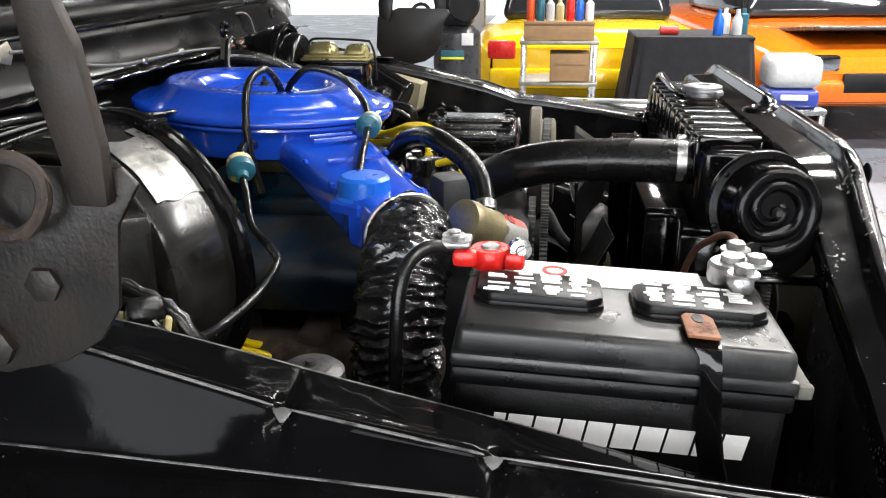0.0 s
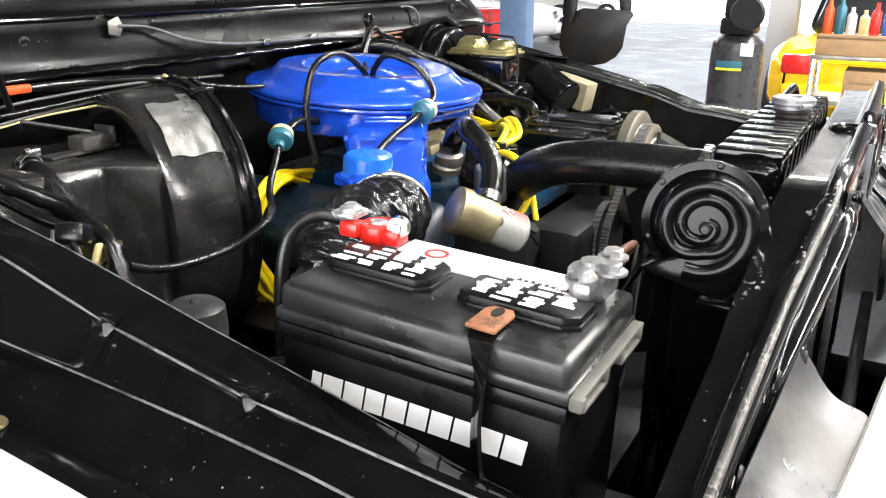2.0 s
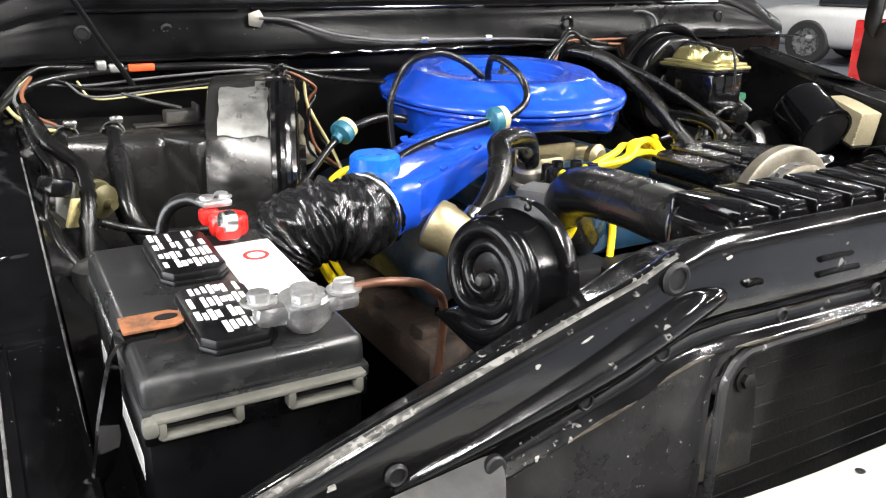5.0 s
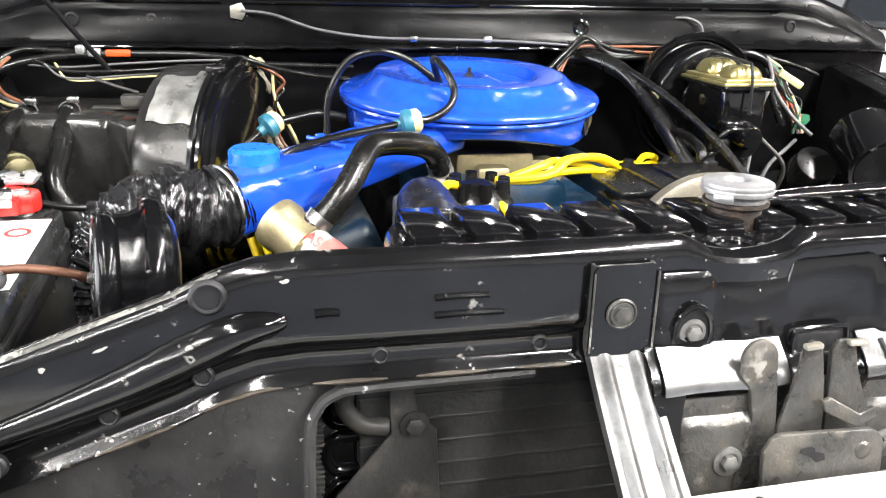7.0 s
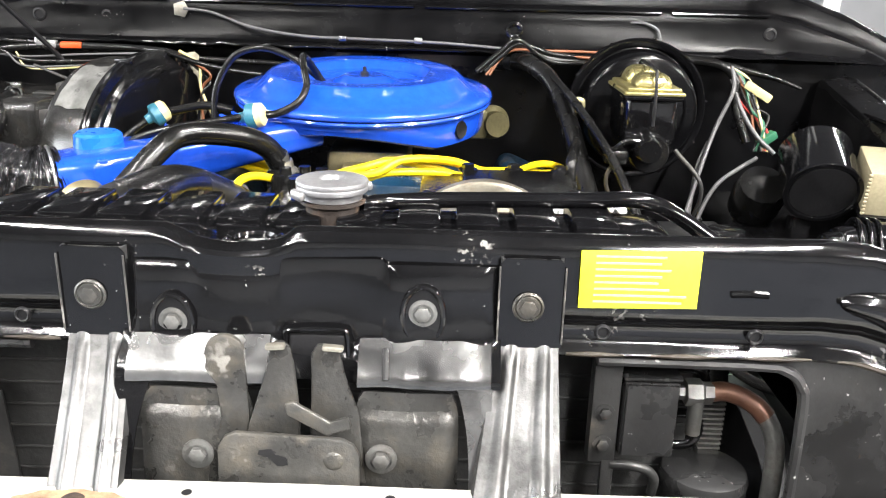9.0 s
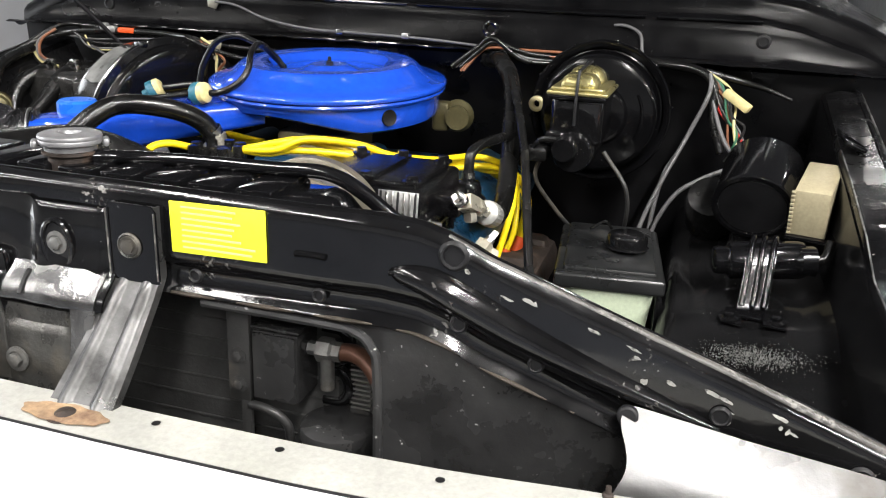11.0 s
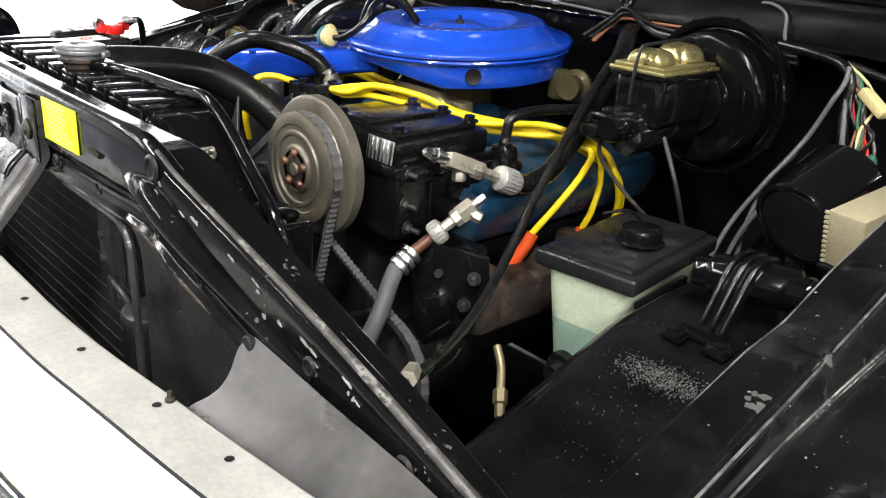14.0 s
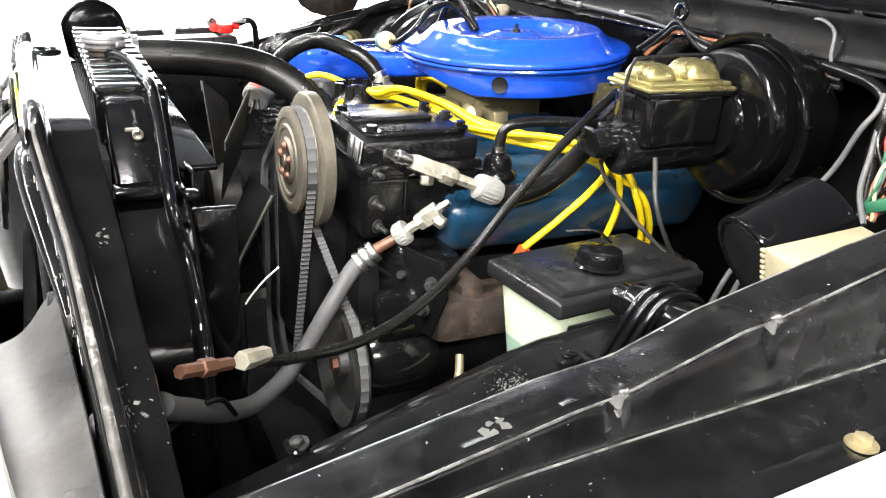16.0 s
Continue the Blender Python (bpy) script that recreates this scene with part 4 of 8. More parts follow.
for s in (-1, 1):
    f = part("fender", outer_fender(s), PANEL, body, "white outer fender")
    part("fender_rail", rail(s), RAILDRIVER if s > 0 else RAIL, f, "gloss black fender rail with dented notches")
    splash = part("inner_apron", apron(s), APRON, f, "black splash apron")
    if s > 0:
        tagged(part("grit", joined(grit(1900, 3, 0.600, 0.712, 0.404, 0.442), grit(160, 8, 0.57, 0.71, 0.22, 0.46)), GRIT, splash, "pale dust flakes on the apron"), kind="stuff")
    d0, d1 = DENTS[s]
    # Thin pale tubes paint the highlight and wear along the rail's three edges.
    for y0, y1 in ((0.0, d0 - 0.006), (d0 + 0.006, d1 - 0.006), (d1 + 0.006, 0.98)):
        part("worn_crease", tube([(s * (rail_lines(s, y)[1][0] - 0.0005), y, rail_lines(s, y)[1][1] - 0.0006) for y in steps(y0, y1, 24)], lambda k: 0.0013 * min(1, 0.3 + 9 * k, 0.3 + 9 * (1 - k)) ** 0.5, 8, 2), CREASEGLINT, f, "pale line along the crease, painted highlight and thin worn paint")
    part("worn_crease", tube([(s * (rail_lines(s, y)[2][0] + 0.0030), y, rail_lines(s, y)[2][1] + 0.0008) for y in steps(0.0, 0.98, 60)], 0.0013, 8, 2), CREASEGLINT, f)
    part("worn_crease", tube([(s * rail_lines(s, y)[0][0], y, rail_lines(s, y)[0][1] - 0.0010) for y in steps(0.25, 0.75, 40)], lambda k: 0.0011 * min(1, 0.2 + 5 * k), 8, 2), CREASEGLINT, f)
    for y in DENTS[s]:
        xc, z = rail_lines(s, y)[1]
        part("dent", prism([(-0.008, 0.001), (0.0, 0.003), (0.008, 0.001), (0.002, -0.008), (-0.001, -0.008)], 0.001, pose(s * (xc - 0.0025), y, z - 0.0045, 55, 0, s * 90), 0.0004), GREYDUST, f, "bare bent metal notch")
    for y in (0.24, 0.555, 0.85):
        xb, zb = along(y, EDGEX) - 0.0145, along(y, EDGEZ)
        part("bolt", joined(lathe([(0, 0.0), (0.0125, 0.0), (0.0125, 0.0016), (0, 0.0016)], pose(s * xb, y, zb), 20), bolt((s * xb, y, zb + 0.001), (s * xb, y, 2), 0.0075, 0.0075)), BRASS, f, "yellow-plated fender bolt")
scuff_rng = random.Random(17)
for i in range(9):
    sx, sy = scuff_rng.uniform(0.800, 0.816), scuff_rng.uniform(0.278, 0.305)
    (xi, zi), (xc, zc), _ = rail_lines(1, sy)
    out = [(0.0045 * math.cos(n * 0.7) * scuff_rng.uniform(0.4, 1.1), 0.0045 * math.sin(n * 0.7) * scuff_rng.uniform(0.4, 1.1)) for n in range(9)]
    part("scuff", prism(out, 0.0006, pose(sx, sy, zi + (zc - zi) * (sx - xi) / (xc - xi) + 0.0008, 8, 2, 0)), GREYDUST, f, "grey scuffed patch")

# cowl and firewall


def cowl():
    rows = []
    for x in steps(-0.9, 0.9, 90):
        e = along(abs(x), [(0, 0.0), (0.62, 0.0), (0.70, -0.012), (0.80, -0.045), (0.9, -0.09)])
        seam = 0.0022 * noise.noise((x * 26, 0.3, 0.1))
        yb = 0.012 * (abs(x) / 0.6) ** 2
        prof = [(0.985, 1.185), (0.955, 1.190), (0.945 + seam, 1.1965 + seam), (0.949, 1.201 + seam), (0.962, 1.204), (0.970, 1.215), (0.976, 1.25), (0.978, 1.263), (0.982, 1.268), (0.99, 1.2695), (0.996, 1.275), (1.0, 1.30), (1.012, 1.312), (1.05, 1.318), (1.2, 1.335), (1.36, 1.35)]
        rows.append([(x, y + yb, z + e * min(1, max(0, (z - 1.19) / 0.08))) for y, z in prof])
    return sheet(rows, 0.002)


cow = part("cowl_panel", cowl(), COWL, body, "gloss black cowl panel with a sealed seam")
for x0, x1 in ((-0.66, -0.41), (-0.39, 0.02), (0.04, 0.45), (0.47, 0.64)):
    part("pressed_bead", tube([(x, 0.977 + 0.012 * (x / 0.6) ** 2, 1.2665) for x in steps(x0, x1, 10)], 0.0032, 8, 3), GLOSS, cow)
for x in (-0.64, 0.645, -0.52):
    part("hole", lathe([(0, 0.0005), (0.007, 0.0005), (0.008, 0.003), (0.011, 0.002), (0.012, 0)], aim((x, 0.986, 1.236), (x, 0, 1.236)), 18), DARK, cow)
for i in range(44):
    x = -0.62 + 1.24 * i / 43
    part("vent_slat", box((x, 1.065, 1.3235), (0.012, 0.05, 0.005), 0.001, (6, 0, 0), 1), DARK, cow, smooth=0)
part("firewall", sheet([[(x, 1.03 + 0.01 * noise.noise((x * 4, z * 4, 0)), z) for z in steps(0.45, 1.20, 16)] for x in steps(-0.9, 0.9, 40)], 0.002), FIREWALL, body, "grimy black firewall")
part("seam_sealer", tube([(x, 0.944 + 0.012 * (abs(x) / 0.6) ** 2 + 0.002 * noise.noise((x * 30, 2, 0)), 1.197 + 0.0025 * noise.noise((x * 34, 0, 5))) for x in steps(-0.62, 0.2, 60)], 0.0028, 8, 2), WORN, cow, "lumpy seam sealer")
# the cab behind, closing the bay
cab_roof = part("cab_roof", box((0, 2.14, 1.80), (1.46, 0.96, 0.07), 0.03, seg=3), PANEL, body, "white cab roof")
part("cab_back", joined(box((0, 2.60, 0.87), (1.80, 0.05, 0.96), 0.015), box((-0.66, 2.60, 1.55), (0.16, 0.05, 0.46), 0.01), box((0.66, 2.60, 1.55), (0.16, 0.05, 0.46), 0.01)), PANEL, body, "white rear wall of the cab")
part("rear_window", box((0, 2.60, 1.55), (1.16, 0.012, 0.44), 0.004), GLASS, body)
part("windshield", sheet([[(x * (1 - 0.12 * k), 1.66 + 0.02 * k - 0.05 * (1 - (x / 0.85) ** 2), 1.63 + 0.15 * k) for x in steps(-0.80, 0.80, 10)] for k in steps(0, 1, 3)], 0.004), GLASS, body)
for s in (-1, 1):
    d = part("cab_door", joined(box((s * 0.93, 2.0, 0.86), (0.05, 1.18, 0.94), 0.02), box((s * 0.82, 1.62, 1.56), (0.05, 0.06, 0.5), 0.012, (22, s * -10, 0)), box((s * 0.82, 2.54, 1.56), (0.05, 0.06, 0.5), 0.012, (0, s * -10, 0))), PANEL, body, "white cab door")
    part("window", box((s * 0.83, 2.08, 1.55), (0.008, 0.86, 0.42), 0.003, (0, s * -10, 0)), GLASS, d)
    part("handle", box((s * 0.965, 2.45, 1.2), (0.02, 0.14, 0.03), 0.008), CHROME, d)
part("windshield_base", sheet([[(x, 1.36 + 0.3 * k, 1.35 + 0.28 * k) for x in steps(-0.85, 0.85, 10)] for k in steps(0, 1, 4)], 0.004), GLASS, body, "dark windshield glass")
part("frame_rail", joined(box((-0.42, 0.5, 0.55), (0.07, 1.4, 0.14), 0.01), box((0.42, 0.5, 0.55), (0.07, 1.4, 0.14), 0.01), box((0, 0.35, 0.52), (0.8, 0.12, 0.1), 0.01)), DARK, body)


# the hood, standing open over the bay
def hood_panel():
    rows = []
    for k in steps(0, 1, 14):
        y, z = 0.80 - 0.66 * k, 1.50 + 0.93 * k
        crown = 0.035 * math.sin(math.pi * min(1, k * 1.1))
        rows.append([(x, y + (crown + 0.03 * (1 - (x / 0.86) ** 2)) * 0.8, z + (crown + 0.03 * (1 - (x / 0.86) ** 2)) * 0.57) for x in steps(-0.86, 0.86, 24)])
    return sheet(rows, 0.003)


hood_ = part("hood", hood_panel(), PANEL, body, "white hood raised on its hinges")
part("inner_panel", sheet([[(x, 0.785 - 0.64 * k + (0.018 if abs(abs(x) - 0.4) < 0.25 and 0.12 < k < 0.88 else 0), 1.475 + 0.90 * k) for x in steps(-0.80, 0.80, 32)] for k in steps(0, 1, 24)], 0.003), GLOSS, hood_, "black inner hood panel")


# hood hinges
def hinge(s):
    face = pose(s * 0.845, 0, 0) @ Matrix(((0, 0, 1, 0), (1, 0, 0, 0), (0, 1, 0, 0), (0, 0, 0, 1)))
    out = [(0.655, 1.105), (0.628, 1.122), (0.613, 1.145), (0.606, 1.20), (0.590, 1.226), (0.600, 1.237), (0.64, 1.236), (0.72, 1.238), (0.775, 1.215), (0.78, 1.14), (0.76, 1.10), (0.70, 1.095)]
    m = part("hood_hinge", prism(out, 0.005, face, 0.0015), HINGE, body, "dark rusted steel hood hinge plate")
    part("bolt", bolt((s * 0.842 if s < 0 else s * 0.852, 0.70, 1.115), (s * 2, 0.70, 1.115), 0.013, 0.01), HINGE, m)
    part("bolt", joined(bolt((s * 0.842 if s < 0 else s * 0.852, 0.66, 1.16), (s * 2, 0.66, 1.16), 0.012, 0.008)), HINGE, m)
    part("spring", tube([(s * (0.862 + 0.004 * math.sin(i)), 0.665 + 0.024 * math.cos(i * 0.52), 1.222 + 0.024 * math.sin(i * 0.52)) for i in range(28)], 0.0045, 8, 4), RUST, m, "rusty coil spring")
    part("arm", prism([(0.604, 1.215), (0.603, 1.25), (0.611, 1.31), (0.622, 1.34), (0.66, 1.42), (0.70, 1.48), (0.73, 1.47), (0.68, 1.39), (0.645, 1.335), (0.641, 1.29), (0.630, 1.24), (0.628, 1.215)], 0.012, pose(s * 0.012, 0, 0) @ face, 0.003), HINGE, m, "rusted hinge arm")
    part("link", prism([(0.745, 1.20), (0.735, 1.23), (0.72, 1.40), (0.72, 1.46), (0.745, 1.46), (0.75, 1.40), (0.77, 1.25), (0.77, 1.22)], 0.008, pose(s * -0.012, 0, 0) @ face, 0.002), HINGE, m)
    return m


for s in (-1, 1):
    hinge(s)


for s in (-1, 1):
    m = aim((s * 0.78, 0.52, 0.37), (s * 2, 0.52, 0.37))
    t = part("front_wheel", lathe([(0.2, 0), (0.33, 0), (0.36, 0.02), (0.37, 0.06), (0.37, 0.15), (0.36, 0.19), (0.33, 0.21), (0.2, 0.21)], m, 48), TYRE, body, "black tyre")
    part("rim", lathe([(0, 0.05), (0.19, 0.04), (0.205, 0.0), (0.205, 0.21), (0.18, 0.16), (0, 0.14)], m, 36), STEEL, t)
    part("wheel_well", sheet([[(s * x, 0.52 + 0.43 * math.cos(radians(a)), 0.37 + 0.43 * math.sin(radians(a))) for x in (0.48, 0.75, 1.0)] for a in steps(-20, 200, 22)], 0.003), DARK, body)
part("underside", joined(box((0, 0.45, 0.42), (1.0, 1.2, 0.02), 0.004), box((0, -0.02, 0.60), (0.78, 0.02, 0.36), 0.004)), DARK, body, "dark underside")

# ---------------------------------------------------------------- radiator, condenser and fan
rad = thing("radiator", (-0.02, 0.12, 0.6), "black painted radiator with a ribbed top tank and chrome cap", "radiator")
tank = part("top_tank", joined(box((-0.0225, 0.122, 1.085), (0.515, 0.076, 0.106), 0.016, seg=4), prism([(0.20, 1.138), (0.252, 1.1385), (0.262, 1.136), (0.268, 1.132), (0.336, 1.062), (0.338, 1.056), (0.20, 1.05)], 0.066, pose(0, 0.156, 0, 90, 0, 0), 0.005), box((-0.0225, 0.126, 1.03), (0.535, 0.094, 0.012), 0.003)), GLOSS, rad, "gloss black tank")
for i in range(11):
    x = -0.252 + 0.0458 * i
    if abs(x) < 0.018:
        continue
    part("rib", joined(box((x, 0.121, 1.1395), (0.034, 0.074, 0.013), 0.0025), box((x, 0.0845, 1.118), (0.034, 0.005, 0.044), 0.002), box((x, 0.1595, 1.118), (0.034, 0.005, 0.044), 0.002)), GLOSS, tank)
part("filler_neck", lathe([(0.021, 1.125), (0.021, 1.150), (0.026, 1.153), (0.026, 1.1555), (0, 1.1555)], pose(0, 0.111, 0), 32), RUST, tank, "rust-streaked filler neck")
cap = part("radiator_cap", lathe([(0, 1.1675), (0.0085, 1.1675), (0.0100, 1.1705), (0.0112, 1.1712), (0.0255, 1.1705), (0.0278, 1.1695), (0.0285, 1.1675), (0.0280, 1.1655), (0.0285, 1.1645), (0.0280, 1.1615), (0.0268, 1.1605), (0.0235, 1.1605), (0.0235, 1.155), (0, 1.155)], pose(0, 0.111, 0.001), 48), ALLOY, tank, "bright pressed metal radiator cap")
for a in (40, 220):
    part("ear", box((0.031 * math.cos(radians(a)), 0.111 + 0.031 * math.sin(radians(a)), 1.162), (0.006, 0.016, 0.008), 0.003, (0, 0, a)), ALLOY, cap)
part("core", box((-0.0225, 0.118, 0.86), (0.46, 0.045, 0.36), 0.002), FINS, rad, "dark finned radiator core")
for i in range(46):
    part("tube_row", box((-0.245 + 0.0101 * i, 0.143, 0.86), (0.0016, 0.004, 0.34), 0), FINS, rad, smooth=0)
part("end_ledge", joined(box((0.349, 0.118, 1.0605), (0.030, 0.068, 0.010), 0.004, (0, 8, 0)), box((0.372, 0.160, 1.0605), (0.022, 0.016, 0.010), 0.004)), HORN, tank, "gloss black ledge of the tank's end")
part("drain_fitting", joined(lathe([(0, 0), (0.006, 0), (0.0062, 0.004), (0.003, 0.006), (0.003, 0.014), (0, 0.014)], aim((0.296, 0.119, 1.106), (0.33, 0.110, 1.140)), 12), box((0.304, 0.112, 1.1155), (0.004, 0.014, 0.004), 0.001)), ZINC, tank, "small plated fitting")
part("side_panel", joined(sheet([[(x, y, z) for x, z in ((0.340, 1.058), (0.352, 1.048), (0.395, 0.998), (0.4376, 0.948), (0.455, 0.92), (0.462, 0.88), (0.465, 0.70))] for y in (0.088, 0.10, 0.15, 0.157, 0.159)], 0.003), sheet([[(x + d, 0.159, z) for x, z in ((0.345, 1.056), (0.356, 1.048), (0.399, 0.998), (0.4416, 0.948), (0.459, 0.92), (0.466, 0.88), (0.469, 0.70))] for d in (-0.03, -0.01, 0.012)], 0.003)), HORN, rad, "gloss black sloping side panel")
for px_, pz in ((0.372, 1.032), (0.407, 0.99), (0.440, 0.95)):
    part("bolt", bolt((px_, 0.156, pz), (px_, -1, pz), 0.0055), BLACK, rad)
for x in (-0.2645, 0.2215):
    part("side_channel", joined(box((x, 0.128, 0.845), (0.030, 0.100, 0.36), 0.008), box((x + math.copysign(0.012, x), 0.179, 0.86), (0.05, 0.006, 0.38), 0.002)), GLOSS, rad)
part("overflow_pipe", tube([(0.022, 0.115, 1.150), (0.05, 0.130, 1.149), (0.10, 0.138, 1.1495), (0.196, 0.140, 1.1515), (0.240, 0.140, 1.1535), (0.261, 0.140, 1.150), (0.276, 0.140, 1.1433), (0.299, 0.140, 1.129), (0.3435, 0.138, 1.098), (0.383, 0.136, 1.068), (0.398, 0.138, 1.045), (0.404, 0.146, 1.01), (0.43, 0.150, 0.97), (0.475, 0.15, 0.92), (0.482, 0.15, 0.82)], 0.0068, 12), GLOSS, rad, "glossy black overflow hose")
for c_, d_ in (((-0.02, 0.19, 1.045), (0.50, 0.05, 0.008)), ((-0.255, 0.19, 0.90), (0.012, 0.05, 0.30)), ((0.33, 0.19, 0.90), (0.012, 0.05, 0.26))):
    part("shroud_panel", box(c_, d_, 0.003), BLACK, rad)
for z in (0.78, 0.88, 0.98):
    part("bolt", bolt((0.246, 0.170, z), (0.246, 1, z), 0.006), ZINC, rad)

cond = thing("condenser", (0, 0.05, 0.7), "dark finned air conditioning condenser behind the grille opening", "condenser")
part("fin_block", box((-0.01, 0.06, 0.88), (0.60, 0.014, 0.40), 0.002), FINS, cond)
for i in range(17):
    part("tube", box((-0.01, 0.0535, 0.745 + 0.020 * i), (0.60, 0.004, 0.0030), 0.001), FINS, cond, smooth=0)
for s_, x0 in ((-1, -0.31), (1, 0.275)):
    part("end_bend", joined(*[tube([(x0, 0.056, 1.035 - 0.04 * i), (x0 + s_ * 0.018, 0.056, 1.033 - 0.04 * i), (x0 + s_ * 0.024, 0.056, 1.02 - 0.04 * i), (x0 + s_ * 0.018, 0.056, 1.007 - 0.04 * i), (x0, 0.056, 1.005 - 0.04 * i)], 0.0055, 10, 6) for i in range(5)]), BLACK, cond)
    part("fin_edge", joined(*[box((x0 + s_ * 0.035, 0.058, 0.90 + 0.0045 * i), (0.018, 0.01, 0.0018), 0) for i in range(26)]), GREYDUST, cond, smooth=0)
part("bracket", joined(prism([(-0.045, -0.06), (0.035, -0.06), (0.03, 0.02), (0.016, 0.032), (0.010, 0.07), (-0.006, 0.07), (-0.004, 0.02), (-0.045, -0.03)], 0.003, pose(-0.285, 0.038, 0.985, 90, 0, 0), 0.001), bolt((-0.272, 0.034, 1.012), (-0.272, -1, 1.012), 0.007), tube([(-0.30, 0.04, 1.055), (-0.318, 0.036, 1.05), (-0.322, 0.036, 1.03), (-0.31, 0.036, 1.015), (-0.292, 0.038, 1.01)], 0.007, 10)), DUSTY, cond)

cond.location.y += 0.022

drier = thing("receiver_drier", (0.29, 0.025, 0.7), "black receiver drier with a copper pipe and a mounting box", "receiver drier")
part("bracket", joined(box((0.2145, 0.0405, 1.012), (0.021, 0.006, 0.082), 0.0015), box((0.2145, 0.0450, 1.063), (0.019, 0.006, 0.030), 0.0015, (-18, 0, 0)), box((0.2055, 0.046, 1.012), (0.003, 0.014, 0.082), 0.001), box((0.220, 0.040, 0.955), (0.010, 0.005, 0.04), 0.0015)), DUSTY, drier, "grimy steel bracket")
sensing = part("switch_box", box((0.2485, 0.058, 1.0085), (0.042, 0.040, 0.063), 0.0025), SATIN, drier, "dusty dark sensing box")
part("cover", box((0.2485, 0.0367, 1.0085), (0.039, 0.003, 0.060), 0.001), SATIN, sensing)
part("lid", box((0.2485, 0.058, 1.0425), (0.044, 0.042, 0.003), 0.001), SATIN, sensing)
for bz in (1.0139, 0.987):
    part("bolt", bolt((0.2144, 0.0375, bz), (0.2144, -1, bz), 0.0048, 0.004), DUSTY, drier)
part("fitting", joined(lathe([(0, 0), (0.006, 0), (0.006, 0.008), (0.0105, 0.009), (0.0110, 0.012), (0.0110, 0.021), (0.0085, 0.023), (0.0085, 0.030), (0, 0.030)], aim((0.270, 0.058, 1.0225), (1, 0.07, 1.02)), 6), lathe([(0, 0), (0.006, 0), (0.006, 0.03), (0, 0.03)], pose(0.288, 0.056, 0.988), 16)), GREYDUST, drier, "grey plated fitting")
part("pipe", tube([(0.338, 0.045, 1.012), (0.344, 0.041, 1.000), (0.347, 0.038, 0.985), (0.348, 0.037, 0.96), (0.348, 0.036, 0.90), (0.348, 0.036, 0.82)], 0.0072, 14), GREYDUST, drier, "grimy grey pipe")
part("pipe_bend", tube([(0.299, 0.060, 1.0220), (0.310, 0.059, 1.0235), (0.322, 0.055, 1.0215), (0.332, 0.049, 1.017), (0.339, 0.0445, 1.010)], 0.0078, 14), COPPER, drier, "tarnished copper bend")
part("bottle", lathe([(0, 0.9625), (0.027, 0.9620), (0.0325, 0.959), (0.0345, 0.953), (0.0335, 0.950), (0.0335, 0.70), (0, 0.70)], pose(0.300, 0.052, 0), 40), SATIN, drier, "black cylindrical bottle")
part("clip", tube([(0.223, 0.040, 0.968), (0.236, 0.036, 0.970), (0.250, 0.036, 0.966), (0.258, 0.040, 0.955), (0.258, 0.044, 0.94)], 0.004, 10), DUSTY, drier, "bent steel clip")
for x in (0.276, 0.296, 0.318):
    part("finned_tube", lathe([(r, 0.935 + 0.0017 * i) for i in range(58) for r in ((0.0045, 0.008)[i % 2],)], pose(x, 0.098, 0), 14), DUSTY, drier, smooth=0)

fan = thing("cooling_fan", (0.0, 0.262, 0.93), "black steel cooling fan behind the radiator", "fan")
part("hub", lathe([(0, -0.02), (0.045, -0.02), (0.05, -0.012), (0.05, 0.02), (0.03, 0.03), (0, 0.03)], aim((0.0, 0.262, 0.93), (0, 1, 0.93)), 32), DUSTY, fan)
for i in range(6):
    a = radians(60 * i)
    bl = sheet([[((0.04 + 0.125 * k) * math.cos(a) - w * math.sin(a), 0.273 + 0.026 * w / 0.05, 0.93 + (0.04 + 0.125 * k) * math.sin(a) + w * math.cos(a)) for w in steps(-0.042 - 0.01 * k, 0.042 + 0.01 * k, 6)] for k in steps(0, 1, 5)], 0.002)
    bl_ = part("blade", bl, DARK, fan)
    part("worn_tip", sheet([[((0.160 + 0.0065 * k) * math.cos(a) - w * math.sin(a), 0.2705 + 0.026 * w / 0.05, 0.93 + (0.150 + 0.0165 * k) * math.sin(a) + w * math.cos(a)) for w in steps(-0.05, 0.05, 6)] for k in steps(0, 1, 2)], 0.0012), TAB, bl_, "paint worn off the blade tip")
wp = thing("crank_pulley", (0.0, 0.25, 0.70), "grooved steel pulley with a ribbed belt behind the shroud", "pulley")
part("disc", lathe([(0, -0.01), (0.06, -0.01), (0.066, -0.006), (0.058, 0.002), (0.066, 0.010), (0.06, 0.014), (0, 0.014)], aim((0.02, 0.238, 0.82), (0.02, 1, 0.82)), 48), DUSTY, wp)
for i in range(56):
    a = 2 * math.pi * i / 56
    part("cog", box((0.02 + 0.0655 * math.cos(a), 0.240, 0.82 + 0.0655 * math.sin(a)), (0.006, 0.016, 0.0045), 0.0008, (0, -math.degrees(a), 0), 1), BRASS, wp, smooth=0)

